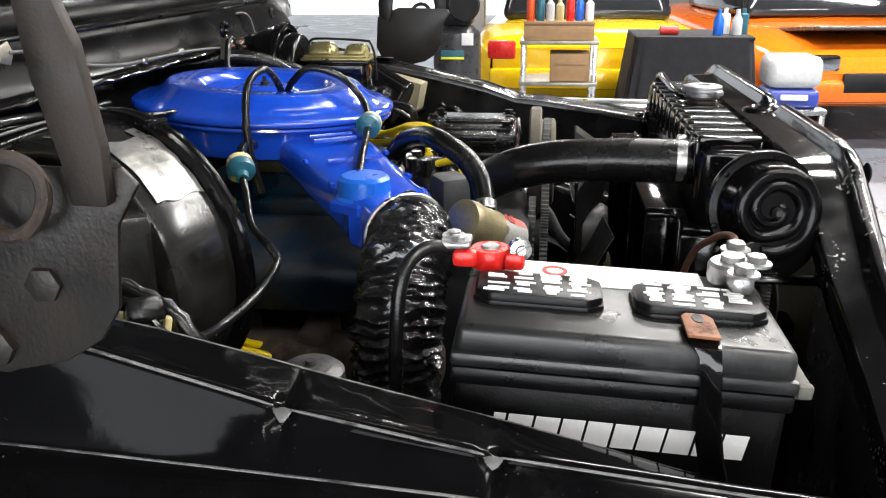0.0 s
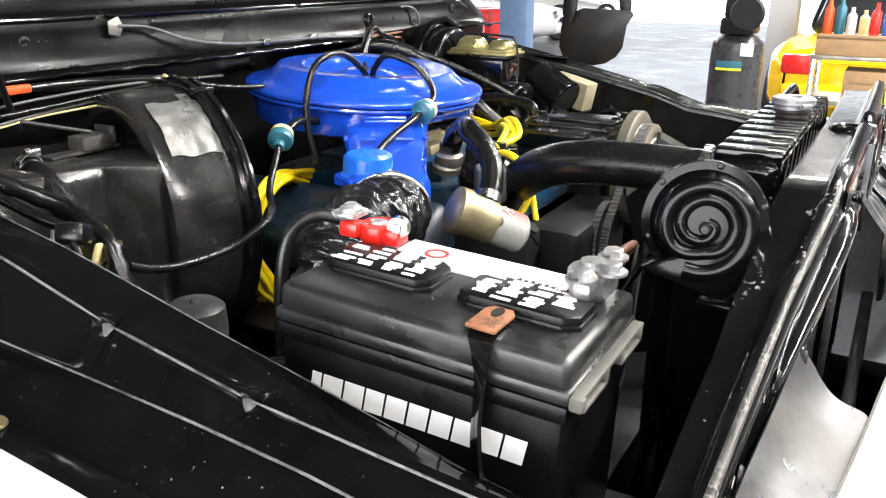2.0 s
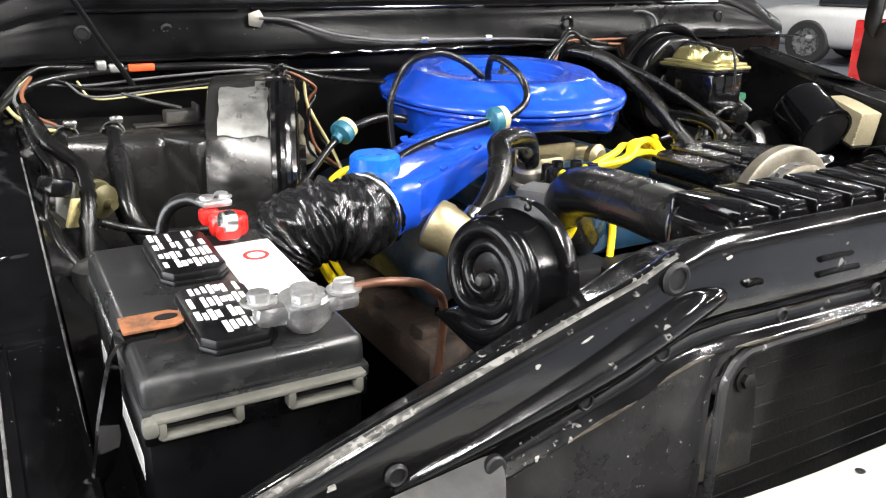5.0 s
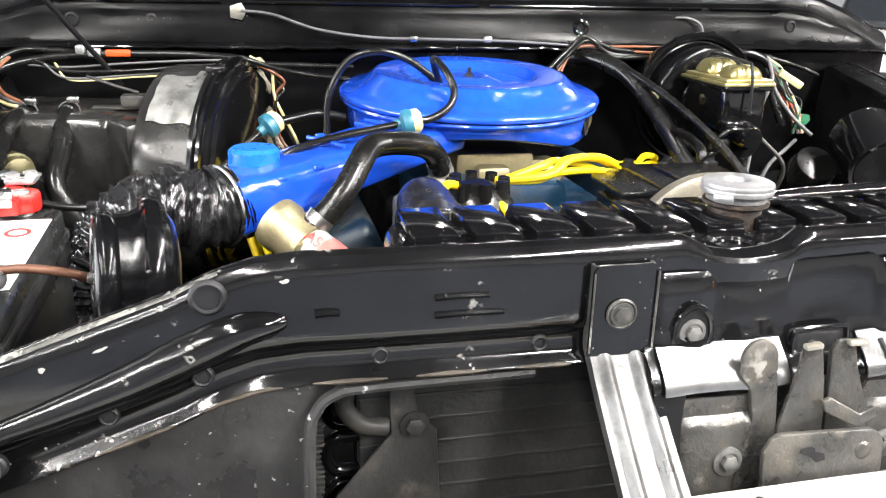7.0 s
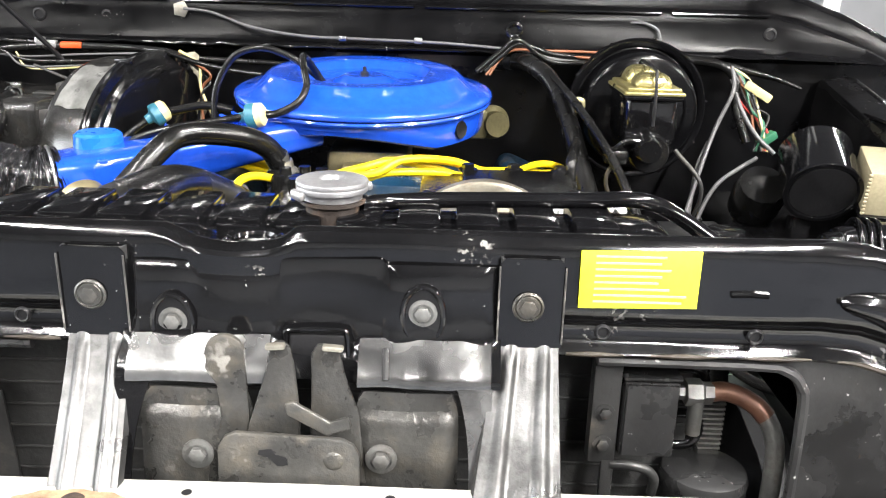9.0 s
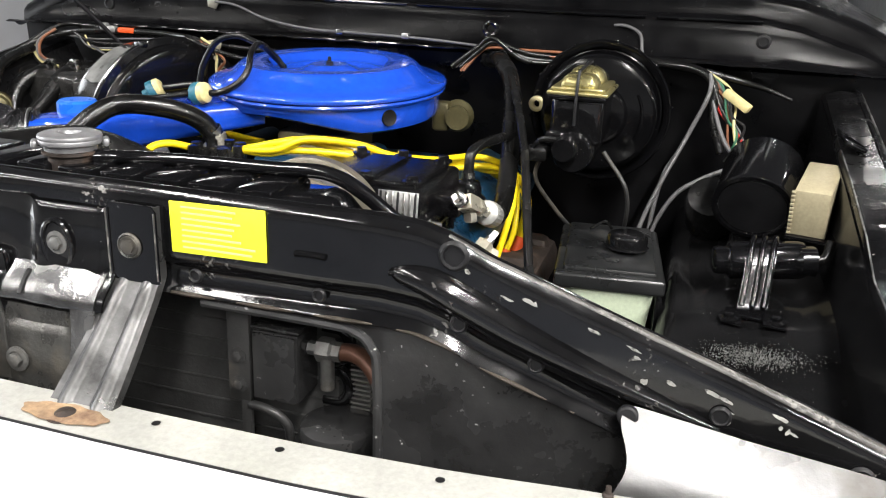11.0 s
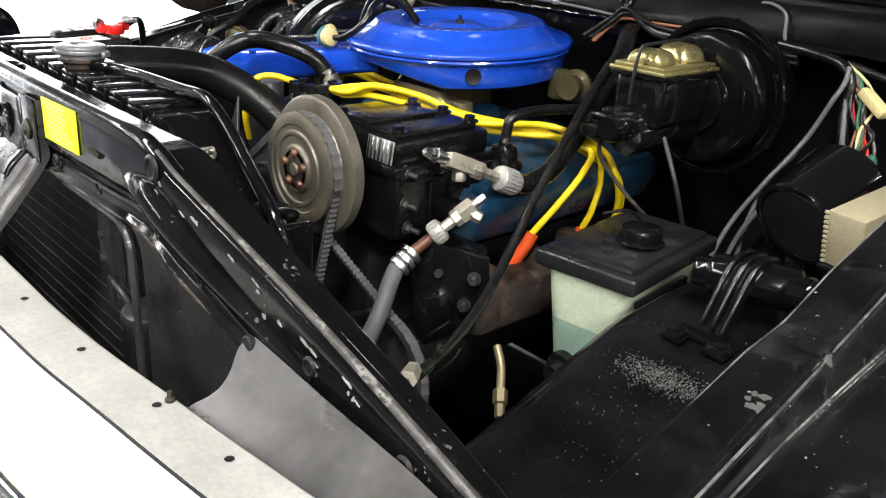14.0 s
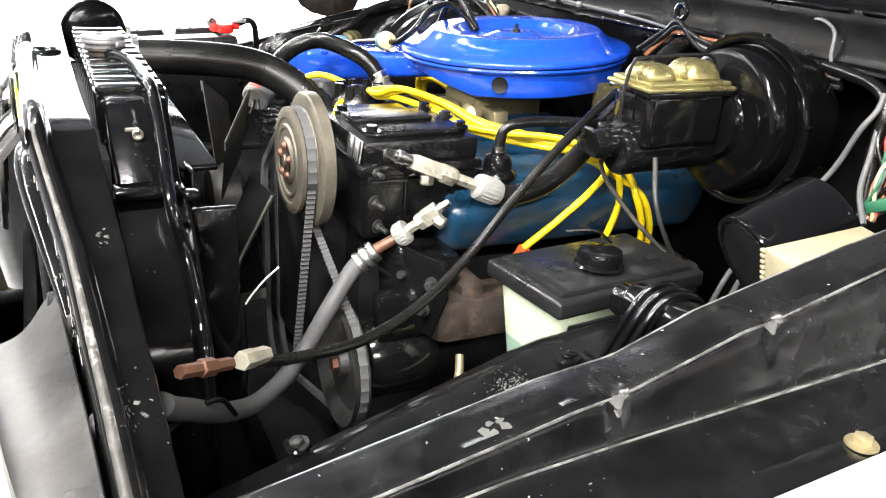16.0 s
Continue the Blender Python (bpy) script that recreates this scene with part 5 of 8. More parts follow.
# ---------------------------------------------------------------- air cleaner
AC = Vector((-0.045, 0.780, 0))
TILT = Matrix.Translation((AC.x, AC.y, 1.145)) @ Matrix.Rotation(radians(3.3), 4, "X") @ Matrix.Translation((-AC.x, -AC.y, -1.145))
ac = thing("air_cleaner", (AC.x, AC.y, 1.06), "round glossy blue air cleaner with a long snorkel on the carburettor", "air cleaner")
LID = [(0, 1.1705), (0.018, 1.1715), (0.026, 1.1725), (0.030, 1.1725), (0.034, 1.1712), (0.050, 1.1655), (0.055, 1.1648), (0.060, 1.1645), (0.084, 1.1645), (0.090, 1.1650), (0.094, 1.1668), (0.100, 1.1742), (0.1025, 1.1763), (0.106, 1.1774), (0.112, 1.1778), (0.137, 1.1788), (0.141, 1.1787), (0.144, 1.1780), (0.1465, 1.1765), (0.1485, 1.1746), (0.152, 1.1712),
       (0.163, 1.1620), (0.174, 1.1568), (0.181, 1.1548), (0.187, 1.1536), (0.193, 1.1522), (0.1962, 1.1508), (0.1980, 1.1488), (0.1986, 1.1455), (0.1972, 1.1428), (0.190, 1.1415)]
part("lid", placed(lathe(LID, pose(AC.x, AC.y, 0), 96), TILT), BLUE, ac, "blue enamelled lid")
part("rim_band", placed(lathe([(0.190, 1.1408), (0.1950, 1.1402), (0.1962, 1.1370), (0.1940, 1.1338), (0.187, 1.1322)], pose(AC.x, AC.y, 0), 96), TILT), BLUE, ac)


def pan():
    """The lower pan: its wall is arched out at the front and the side."""
    rows = []
    for i in range(145):
        a = 2 * math.pi * i / 144
        d = math.degrees(a) % 360
        lift = max(0, math.cos(radians(min(90, abs((d - 262 + 180) % 360 - 180) * 1.9)))) * 0.032
        low = 1.092 + 0.72 * lift
        rows.append([(AC.x + r * math.cos(a), AC.y + r * math.sin(a), z) for r, z in ((0.187, 1.1330), (0.1865, 1.124 if lift < 0.02 else 1.126), (0.1850, low + 0.012), (0.1815, low + 0.004), (0.174, low), (0.12, low - 0.004), (0.05, 1.086))])
    return placed(sheet(rows, 0.0016), TILT)


part("pan", pan(), BLUE, ac, "blue lower pan with arched wall")
hx, hy = 0.101 - AC.x, 0.674 - AC.y
hl = math.hypot(hx, hy)
part("hole", lathe([(0, 0.0), (0.0105, 0.0), (0.0125, 0.001), (0.013, -0.001)], aim((AC.x + hx / hl * 0.1868, AC.y + hy / hl * 0.1868, 1.110), (AC.x + hx * 5, AC.y + hy * 5, 1.110)), 24), DARK, ac, "dark round hole")
part("wing_stud", joined(lathe([(0.0, 1.1845), (0.003, 1.1835), (0.0035, 1.166), (0, 1.166)], pose(AC.x, AC.y, 0), 12), lathe([(0, 1.1765), (0.0065, 1.1755), (0.0075, 1.168), (0, 1.168)], pose(AC.x, AC.y, 0), 6)), DARK, ac)

# snorkel: a tapering box section from the pan towards the battery
S0, S1 = Vector((-0.125, 0.690, 1.106)), Vector((-0.412, 0.502, 1.058))
sd = (S1 - S0).normalized()
sn = Vector((-sd.y, sd.x, 0)).normalized()


def snorkel():
    rows = []
    for k in steps(0, 1, 26):
        c = S0.lerp(S1, k)
        w = 0.068 - 0.022 * k if k < 0.82 else 0.050 + 0.004 * math.sin((k - 0.82) / 0.18 * math.pi)
        h = 0.022 + 0.012 * k
        if k > 0.9:
            w, h = 0.045, 0.034
        row = []
        for j in range(33):
            a = 2 * math.pi * j / 32
            e = 0.42
            cx = math.copysign(abs(math.cos(a)) ** e, math.cos(a)) * w
            cz = math.copysign(abs(math.sin(a)) ** e, math.sin(a)) * h
            row.append(c + sn * cx + Vector((0, 0, cz)))
        rows.append(row)
    return sheet(rows, 0.0016)


snk = part("snorkel", snorkel(), BLUE, ac, "blue pressed steel snorkel")
for k, off, ln in ((0.28, 0.0, 0.03), (0.33, 0.0, 0.03), (0.55, 0.025, 0.012), (0.55, -0.025, 0.012)):
    c = S0.lerp(S1, k) + Vector((0, 0, 0.0335))
    part("pressed_mark", tube([c + sn * (off - ln), c + sn * off, c + sn * (off + ln)], 0.003, 8), BLUE, snk)
for k, q in ((0.45, 1), (0.7, 1), (0.45, -1), (0.7, -1), (0.85, 1), (0.85, -1)):
    c = S0.lerp(S1, k) + sn * (q * (0.066 - 0.022 * k)) + Vector((0, 0, 0.024))
    part("tab", box(c, (0.014, 0.006, 0.006), 0.002, (0, 0, math.degrees(math.atan2(sd.y, sd.x)))), BLUE, snk)
vm = part("vacuum_motor", lathe([(0, 1.1155), (0.026, 1.115), (0.0305, 1.111), (0.0315, 1.092), (0.034, 1.090), (0.036, 1.086), (0.0365, 1.078), (0, 1.078)], pose(-0.373, 0.556, 0), 48), CAPBLUE, ac, "lighter blue round vacuum motor cap")
part("flange", lathe([(0, 1.090), (0.040, 1.089), (0.043, 1.086), (0.043, 1.076), (0, 1.076)], pose(-0.373, 0.556, 0), 6), BLUE, vm)


# ---------------------------------------------------------------- crumpled fresh-air duct
def crumple(k, a):
    c, d = math.cos(a), math.sin(a)
    fold = k * 118 + 1.9 * math.sin(a + k * 8) + 1.6 * noise.noise((k * 17, c * 1.3, d * 1.3)) * 2
    ridge = (1 - abs(math.sin(fold))) ** 1.6
    return 0.0075 * ridge * (0.35 + 0.65 * max(0, 0.5 + noise.noise((k * 12, c * 1.1 + 3, d * 1.1)))) - 0.003 + 0.0045 * noise.noise((k * 30, c * 2.2, d * 2.2)) + 0.002 * noise.noise((k * 75, c * 5, d * 5))


duct = thing("air_duct", (-0.5, 0.43, 0.75), "crumpled shiny black foil air duct clamped on the snorkel", "air duct")
part("hose", tube([S1 + sd * -0.012, S1 + sd * 0.022, (-0.466, 0.488, 1.060), (-0.512, 0.488, 1.045), (-0.540, 0.490, 1.000), (-0.543, 0.494, 0.93), (-0.530, 0.497, 0.85), (-0.505, 0.497, 0.76)], 0.0465, 64, 40, crumple), FOIL, duct, "crumpled black foil hose", smooth=60)
part("clamp", tube([S1 + sd * 0.004 + sn * (0.0505 * math.cos(a)) + Vector((0, 0, 0.0465 * math.sin(a))) for a in [2 * math.pi * i / 30 for i in range(31)]], 0.0022, 8, 2), STEEL, duct)

# ---------------------------------------------------------------- battery
BX0, BX1, BY0, BY1, BZ = -0.7245, -0.5620, 0.161, 0.425, 1.082
bx, by = (BX0 + BX1) / 2, (BY0 + BY1) / 2
bat = thing("car_battery", (bx, by, 0.87), "dark grey car battery with white lettering and red clamp", "battery")
WX, WY = BX1 - BX0, BY1 - BY0
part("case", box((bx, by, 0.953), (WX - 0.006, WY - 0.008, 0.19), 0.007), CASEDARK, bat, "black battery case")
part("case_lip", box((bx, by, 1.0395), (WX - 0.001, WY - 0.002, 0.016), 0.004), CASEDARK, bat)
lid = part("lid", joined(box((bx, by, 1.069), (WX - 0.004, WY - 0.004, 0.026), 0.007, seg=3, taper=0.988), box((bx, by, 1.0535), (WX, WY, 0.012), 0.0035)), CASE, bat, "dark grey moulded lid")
part("ledge", joined(box((bx, BY0 - 0.003, 1.0555), (0.150, 0.011, 0.0045), 0.0018), box((bx - 0.0765, BY0 - 0.0045, 1.0515), (0.010, 0.012, 0.012), 0.003)), TAB, bat, "worn grey carrying ledge")
for q in (-0.044, 0.044):
    part("pocket", joined(box((bx + q, BY0 - 0.0030, 1.0425), (0.054, 0.011, 0.0042), 0.0018), box((bx + q * 1.58, BY0 - 0.0030, 1.0485), (0.006, 0.011, 0.013), 0.0015), box((bx + q * 0.42, BY0 - 0.0030, 1.0485), (0.006, 0.011, 0.013), 0.0015)), TAB, bat)
for y0, y1 in ((0.307, 0.411), (0.177, 0.281)):
    vc = part("vent_cap", joined(prism([(-0.027, y0 + 0.012), (-0.018, y0), (0.018, y0), (0.027, y0 + 0.012), (0.027, y1 - 0.012), (0.018, y1), (-0.018, y1), (-0.027, y1 - 0.012)], 0.0125, pose(-0.650, 0, 1.0805), 0.003),
                                 prism([(-0.0285, y0 + 0.0118), (-0.019, y0 - 0.0015), (0.019, y0 - 0.0015), (0.0285, y0 + 0.0118), (0.0285, y1 - 0.0118), (0.019, y1 + 0.0015), (-0.019, y1 + 0.0015), (-0.0285, y1 - 0.0118)], 0.0065, pose(-0.650, 0, 1.0800), 0.002)), CASEDARK, lid, "black vent cap with white printing")
    r2 = random.Random(int(y0 * 1000))
    for i in range(9):
        for j in range(4):
            if r2.random() < 0.78:
                w = r2.uniform(0.008, 0.019)
                part("printed_bar", box((-0.6705 + 0.0049 * i, y0 + 0.018 + 0.0225 * j + r2.uniform(0, 0.004), 1.0935), (r2.uniform(0.0028, 0.0042), w, 0.0008), 0), WHITE, vc, smooth=0)
sticker = part("sticker", box((-0.5935, 0.298, 1.0825), (0.052, 0.168, 0.0012), 0.0004), WHITE, lid, "white battery sticker")
part("red_mark", lathe([(0.008, 0), (0.0115, 0), (0.0115, 0.0006), (0.008, 0.0006), (0.008, 0)], pose(-0.590, 0.345, 1.0831), 24), REDINK, sticker)
for i in range(6):
    part("printed_bar", box((-0.604 + 0.0012 * (i % 2), 0.225 + 0.0062 * i, 1.0833), (0.0062, 0.0035, 0.0006), 0), INK, sticker, smooth=0)
# white brand lettering, as slanted bars on the side
word = [0.0095, 0.0195, 0.0190, 0.0175, 0.0190, 0.0180, 0.0185, 0.0200, 0.0185, 0.0180]
yy = 0.3905
for w in word:
    part("letter_bar", prism([(0, 0), (w, 0), (w + 0.0032, 0.0215), (0.0032, 0.0215)], 0.0009, pose(BX0 + 0.0035, yy, 0.9875, 90, 0, -90), 0), WHITE, bat, smooth=0)
    yy -= w + 0.0022
bat.rotation_euler = (radians(2.7), 0, 0)
# clamps
pos = thing("positive_battery_clamp", (-0.61, 0.385, 1.068), "red battery clamp with silver bolts on the post", "battery clamp")
part("post", lathe([(0.012, 1.066), (0.0105, 1.098), (0.009, 1.101), (0, 1.101)], pose(-0.598, 0.392, 0), 28), LEAD, pos)
part("clamp_body", joined(lathe([(0.011, 1.078), (0.020, 1.078), (0.0215, 1.081), (0.0215, 1.096), (0.020, 1.099), (0.011, 1.099)], pose(-0.598, 0.392, 0), 30), box((-0.606, 0.366, 1.089), (0.026, 0.022, 0.019), 0.005), box((-0.612, 0.418, 1.092), (0.022, 0.026, 0.018), 0.005)), RED, pos, "red plastic-coated clamp")
part("bolt", joined(lathe([(0, 0), (0.0115, 0), (0.0125, 0.003), (0.0115, 0.013), (0.006, 0.014), (0.005, 0.017), (0, 0.017)], aim((-0.600, 0.362, 1.10), (-0.75, 0.33, 1.11)), 20)), STEEL, pos)
part("cable_clamp", joined(box((-0.603, 0.428, 1.106), (0.034, 0.032, 0.008), 0.003), bolt((-0.612, 0.425, 1.109), (-0.612, 0.425, 2), 0.008), bolt((-0.594, 0.432, 1.109), (-0.594, 0.432, 2), 0.008)), LEAD, pos)
part("cable", tube([(-0.606, 0.428, 1.098), (-0.625, 0.458, 1.104), (-0.648, 0.478, 1.085), (-0.66, 0.485, 1.03), (-0.662, 0.487, 0.95), (-0.66, 0.49, 0.86)], 0.0078, 12), RUBBER, pos, "thick black battery cable")
pos.location = (-0.608, 0.387, 1.083)
pos.scale = (0.84, 0.84, 0.84)
neg = thing("negative_battery_clamp", (-0.598, 0.175, 1.068), "grey lead battery clamp with two bolts", "battery clamp")
part("clamp_body", joined(lathe([(0.0, 1.102), (0.010, 1.101), (0.0115, 1.068), (0.019, 1.076), (0.0205, 1.08), (0.0205, 1.092), (0.018, 1.095), (0.0, 1.095)], pose(-0.598, 0.178, 0), 24), box((-0.618, 0.176, 1.085), (0.036, 0.020, 0.017), 0.006), box((-0.574, 0.172, 1.088), (0.03, 0.018, 0.014), 0.005)), LEAD, neg)
for p0 in ((-0.632, 0.176), (-0.57, 0.170), (-0.605, 0.160)):
    part("bolt", bolt((p0[0], p0[1], 1.095), (p0[0], p0[1], 2), 0.0085, 0.009), LEAD, neg)
part("cable", tube([(-0.57, 0.172, 1.094), (-0.545, 0.166, 1.098), (-0.515, 0.168, 1.092), (-0.495, 0.176, 1.080), (-0.475, 0.19, 1.055), (-0.47, 0.21, 0.98)], 0.0036, 10), COPPER, neg, "bare copper ground cable")
neg.location = (-0.600, 0.1795, 1.077)
hold = thing("battery_hold_down", (-0.75, 0.205, 0.95), "black steel hold-down strap with a rusty end over the battery", "hold-down strap")
rows = []
for x, y, z, ax, ay, az in ((-0.700, 0.225, 1.0815, 0, 0.0125, 0), (-0.716, 0.2245, 1.0815, 0, 0.012, 0), (-0.727, 0.223, 1.079, 0.001, 0.010, 0.001), (-0.732, 0.221, 1.070, 0.003, 0.008, 0.003), (-0.734, 0.220, 1.050, 0.006, 0.006, 0.002), (-0.7375, 0.220, 1.025, 0.009, 0.0065, 0.002),
                            (-0.742, 0.218, 1.000, 0.010, 0.0085, 0.003), (-0.748, 0.213, 0.980, 0.010, 0.010, 0.005), (-0.757, 0.206, 0.965, 0.008, 0.0115, 0.006), (-0.770, 0.199, 0.957, 0.003, 0.013, 0.003), (-0.787, 0.192, 0.955, 0, 0.013, 0)):
    rows.append([Vector((x, y, z)) + Vector((ax, ay, az)) * q for q in (-1, -0.4, 0.4, 1)])
part("strap", sheet(rows, 0.003), BLACK, hold, "twisted black strap")
part("strap_end", prism([(-0.0125, -0.030), (0.0125, -0.030), (0.0125, 0.006), (0.008, 0.013), (-0.008, 0.013), (-0.0125, 0.006)], 0.003, pose(-0.692, 0.2255, 1.0845, 0, 4, -90), 0.0010), RUSTY, hold, "rusty bare strap end")
part("slot", prism([(0.0045 * math.cos(a), 0.0085 * math.sin(a)) for a in [2 * math.pi * i / 16 for i in range(16)]], 0.0006, pose(-0.690, 0.2255, 1.0876, 0, 4, -90)), DARK, hold)
part("bolt", bolt((-0.785, 0.192, 0.958), (-0.785, 0.192, 2), 0.01, 0.014), LEAD, hold)
single("battery_tray", joined(box((bx, by, 0.855), (0.20, 0.32, 0.012), 0.004), box((bx, by - 0.02, 0.70), (0.1, 0.12, 0.3), 0.01), box((bx, by + 0.162, 0.875), (0.20, 0.006, 0.05), 0.002)), DARK, (bx, by, 0.55), "black steel battery tray on a bracket", "battery tray")

# ---------------------------------------------------------------- horn
horn = thing("horn", (-0.47, 0.112, 0.97), "black snail-shaped electric horn on a bracket", "horn")
HM = aim((-0.482, 0.120, 1.116), (-2.3, -0.25, 1.3)) @ Matrix.Scale(0.86, 4)
part("housing", lathe([(0, -0.058), (0.03, -0.057), (0.046, -0.053), (0.055, -0.046), (0.058, -0.040), (0.062, -0.038), (0.063, -0.034), (0.062, -0.030), (0.057, -0.028), (0.052, -0.018), (0.050, -0.006), (0.046, 0.001), (0.04, 0.002), (0, 0.002)], HM, 56), HORN, horn, "round black housing")
turns = [(-120, 0.050), (-60, 0.0480), (0, 0.0455), (90, 0.0435), (180, 0.0400), (225, 0.0370), (270, 0.0280), (315, 0.0310), (360, 0.0320), (450, 0.0300), (540, 0.0235), (600, 0.0165), (660, 0.0130), (720, 0.0110), (770, 0.0050)]
spiral = [HM @ Vector((along(a, turns) * math.cos(radians(a)), along(a, turns) * math.sin(radians(a)), -0.0005)) for a in steps(-110, 765, 50)]
part("spiral", tube(spiral, lambda k: 0.0102 - 0.0048 * k ** 0.8, 14, 3), HORN, horn, "raised spiral sound channel")
part("centre_rivet", lathe([(0, 0.008), (0.004, 0.0075), (0.006, 0.004), (0.0065, 0)], HM @ pose(0.001, -0.001, 0.005), 16), DUSTY, horn)
part("rim", lathe([(0.057, -0.041), (0.0655, -0.040), (0.067, -0.034), (0.0655, -0.028), (0.057, -0.027)], HM, 56), HORN, horn)
part("mouth", prism([(-0.064, -0.050), (0.026, -0.078), (0.046, -0.060), (0.060, -0.030), (0.02, -0.012), (-0.030, -0.034)], 0.036, HM @ pose(0, 0, -0.030), 0.005), HORN, horn, "flared flat mouth")
for i in range(6):
    a = radians(20 + 60 * i)
    q = HM @ Vector((0.062 * math.cos(a), 0.062 * math.sin(a), -0.029))
    part("rivet", lathe([(0, 0.003), (0.003, 0.0025), (0.004, 0)], Matrix.Translation(q) @ HM.to_quaternion().to_matrix().to_4x4(), 10), HORN, horn)
part("bracket", joined(box((-0.445, 0.09, 1.03), (0.02, 0.07, 0.006), 0.002), box((-0.445, 0.055, 1.06), (0.02, 0.006, 0.07), 0.002)), HORN, horn)

# ---------------------------------------------------------------- hoses
uh = thing("upper_radiator_hose", (-0.2, 0.3, 1.0), "thick black rubber upper radiator hose", "hose")
part("hose", tube([(-0.225, 0.150, 1.104), (-0.222, 0.20, 1.104), (-0.214, 0.27, 1.102), (-0.207, 0.335, 1.096), (-0.196, 0.385, 1.082), (-0.172, 0.43, 1.055), (-0.14, 0.462, 1.022), (-0.11, 0.48, 0.99)], 0.0285, 24), RUBBER, uh)
part("clamp", joined(lathe([(0.0287, -0.006), (0.030, -0.006), (0.030, 0.006), (0.0287, 0.006)], aim((-0.224, 0.172, 1.104), (-0.215, 0.3, 1.103)), 30), box((-0.224, 0.172, 1.135), (0.012, 0.012, 0.008), 0.002)), STEEL, uh)
single("thermostat_housing", joined(lathe([(0, 0), (0.035, 0), (0.035, 0.012), (0.024, 0.02), (0.023, 0.05), (0, 0.05)], aim((-0.085, 0.49, 0.985), (-0.13, 0.45, 1.05)), 28), box((-0.07, 0.52, 0.97), (0.09, 0.08, 0.05), 0.008)), ENGINE, (-0.08, 0.5, 0.95), "grimy blue thermostat housing on the engine front", "thermostat housing")

bh = thing("bypass_hose", (-0.3, 0.43, 1.05), "bent black rubber hose with steel clamps", "hose")
part("elbow", lathe([(0.011, 0.0), (0.0155, 0.001), (0.0165, 0.012), (0.021, 0.016), (0.022, 0.026), (0.018, 0.034), (0, 0.036)], aim((-0.1355, 0.567, 1.082), (-0.132, 0.572, 1.04)), 24), ZINC, bh, "dull grey elbow fitting")
part("hose", tube([(-0.318, 0.418, 1.052), (-0.300, 0.420, 1.066), (-0.276, 0.430, 1.092), (-0.258, 0.452, 1.114), (-0.243, 0.478, 1.126), (-0.215, 0.497, 1.128), (-0.172, 0.527, 1.118), (-0.148, 0.552, 1.10), (-0.136, 0.566, 1.075)], 0.0145, 20), RUBBER, bh)
part("clamp", lathe([(0.0155, -0.006), (0.0162, -0.006), (0.0162, 0.006), (0.0155, 0.006)], aim((-0.308, 0.419, 1.060), (-0.29, 0.422, 1.08)), 26), STEEL, bh)
part("clamp", lathe([(0.0155, -0.005), (0.0162, -0.005), (0.0162, 0.005), (0.0155, 0.005)], aim((-0.139, 0.565, 1.083), (-0.145, 0.557, 1.10)), 26), STEEL, bh)
part("nipple", lathe([(0, 0), (0.022, 0), (0.023, 0.01), (0.017, 0.016), (0.0135, 0.02), (0.0135, 0.04), (0, 0.04)], aim((-0.132, 0.575, 1.04), (-0.137, 0.568, 1.075)), 24), ZINC, bh)

dv = thing("diverter_valve", (-0.32, 0.41, 0.98), "brass-coloured diverter valve with a paper band", "valve")
DM = aim((-0.352, 0.442, 1.052), (-0.283, 0.372, 1.008))
part("valve_body", lathe([(0, -0.006), (0.022, -0.006), (0.030, -0.002), (0.0305, 0.012), (0.028, 0.016), (0.0275, 0.05), (0.022, 0.052), (0, 0.052)], DM, 40), BRASS, dv)
part("flat", box(DM @ Vector((0, 0.0, 0.034)), (0.05, 0.05, 0.016), 0.004, (0, 0, 45)), BRASS, dv)
part("canister", lathe([(0, 0.05), (0.0245, 0.05), (0.0255, 0.054), (0.0255, 0.092), (0.022, 0.096), (0, 0.096)], DM, 40), PRIMER, dv, "pale canister with a red mark")
part("red_band", lathe([(0.0256, 0.070), (0.0259, 0.070), (0.0259, 0.090), (0.0256, 0.090)], DM, 40, 60, 75), PINK, dv, "pink printed patch")
tx = bpy.data.curves.new("letters", "FONT")
tx.body, tx.size, tx.extrude, tx.align_x = "AS", 0.018, 0.0003, "CENTER"
tob = new("letters", tx)
dg = bpy.context.evaluated_depsgraph_get()
tme = bpy.data.meshes.new_from_object(tob.evaluated_get(dg))
bpy.data.objects.remove(tob)
tbm = bmesh.new()
tbm.from_mesh(tme)
up = Vector((-0.45, -0.45, 0.78)).normalized()
zax = (DM.to_3x3() @ Vector((0, 0, 1))).normalized()
up = (up - zax * up.dot(zax)).normalized()
tbm.transform(Matrix.Translation(DM @ Vector((0, 0, 0.063)) + up * 0.0259 - zax * 0.003) @ Matrix((zax, up.cross(zax), up)).transposed().to_4x4())
part("letters", tbm, REDINK, dv, "red letters", smooth=0)
part("terminals", joined(tube([DM @ Vector((0, 0, 0.095)), DM @ Vector((0.01, 0.004, 0.11)), DM @ Vector((0.01, -0.006, 0.13))], 0.0025, 8), tube([DM @ Vector((0.01, 0, 0.095)), DM @ Vector((0.02, 0.006, 0.112)), DM @ Vector((0.03, 0.004, 0.128))], 0.0025, 8)), RUBBER, dv)

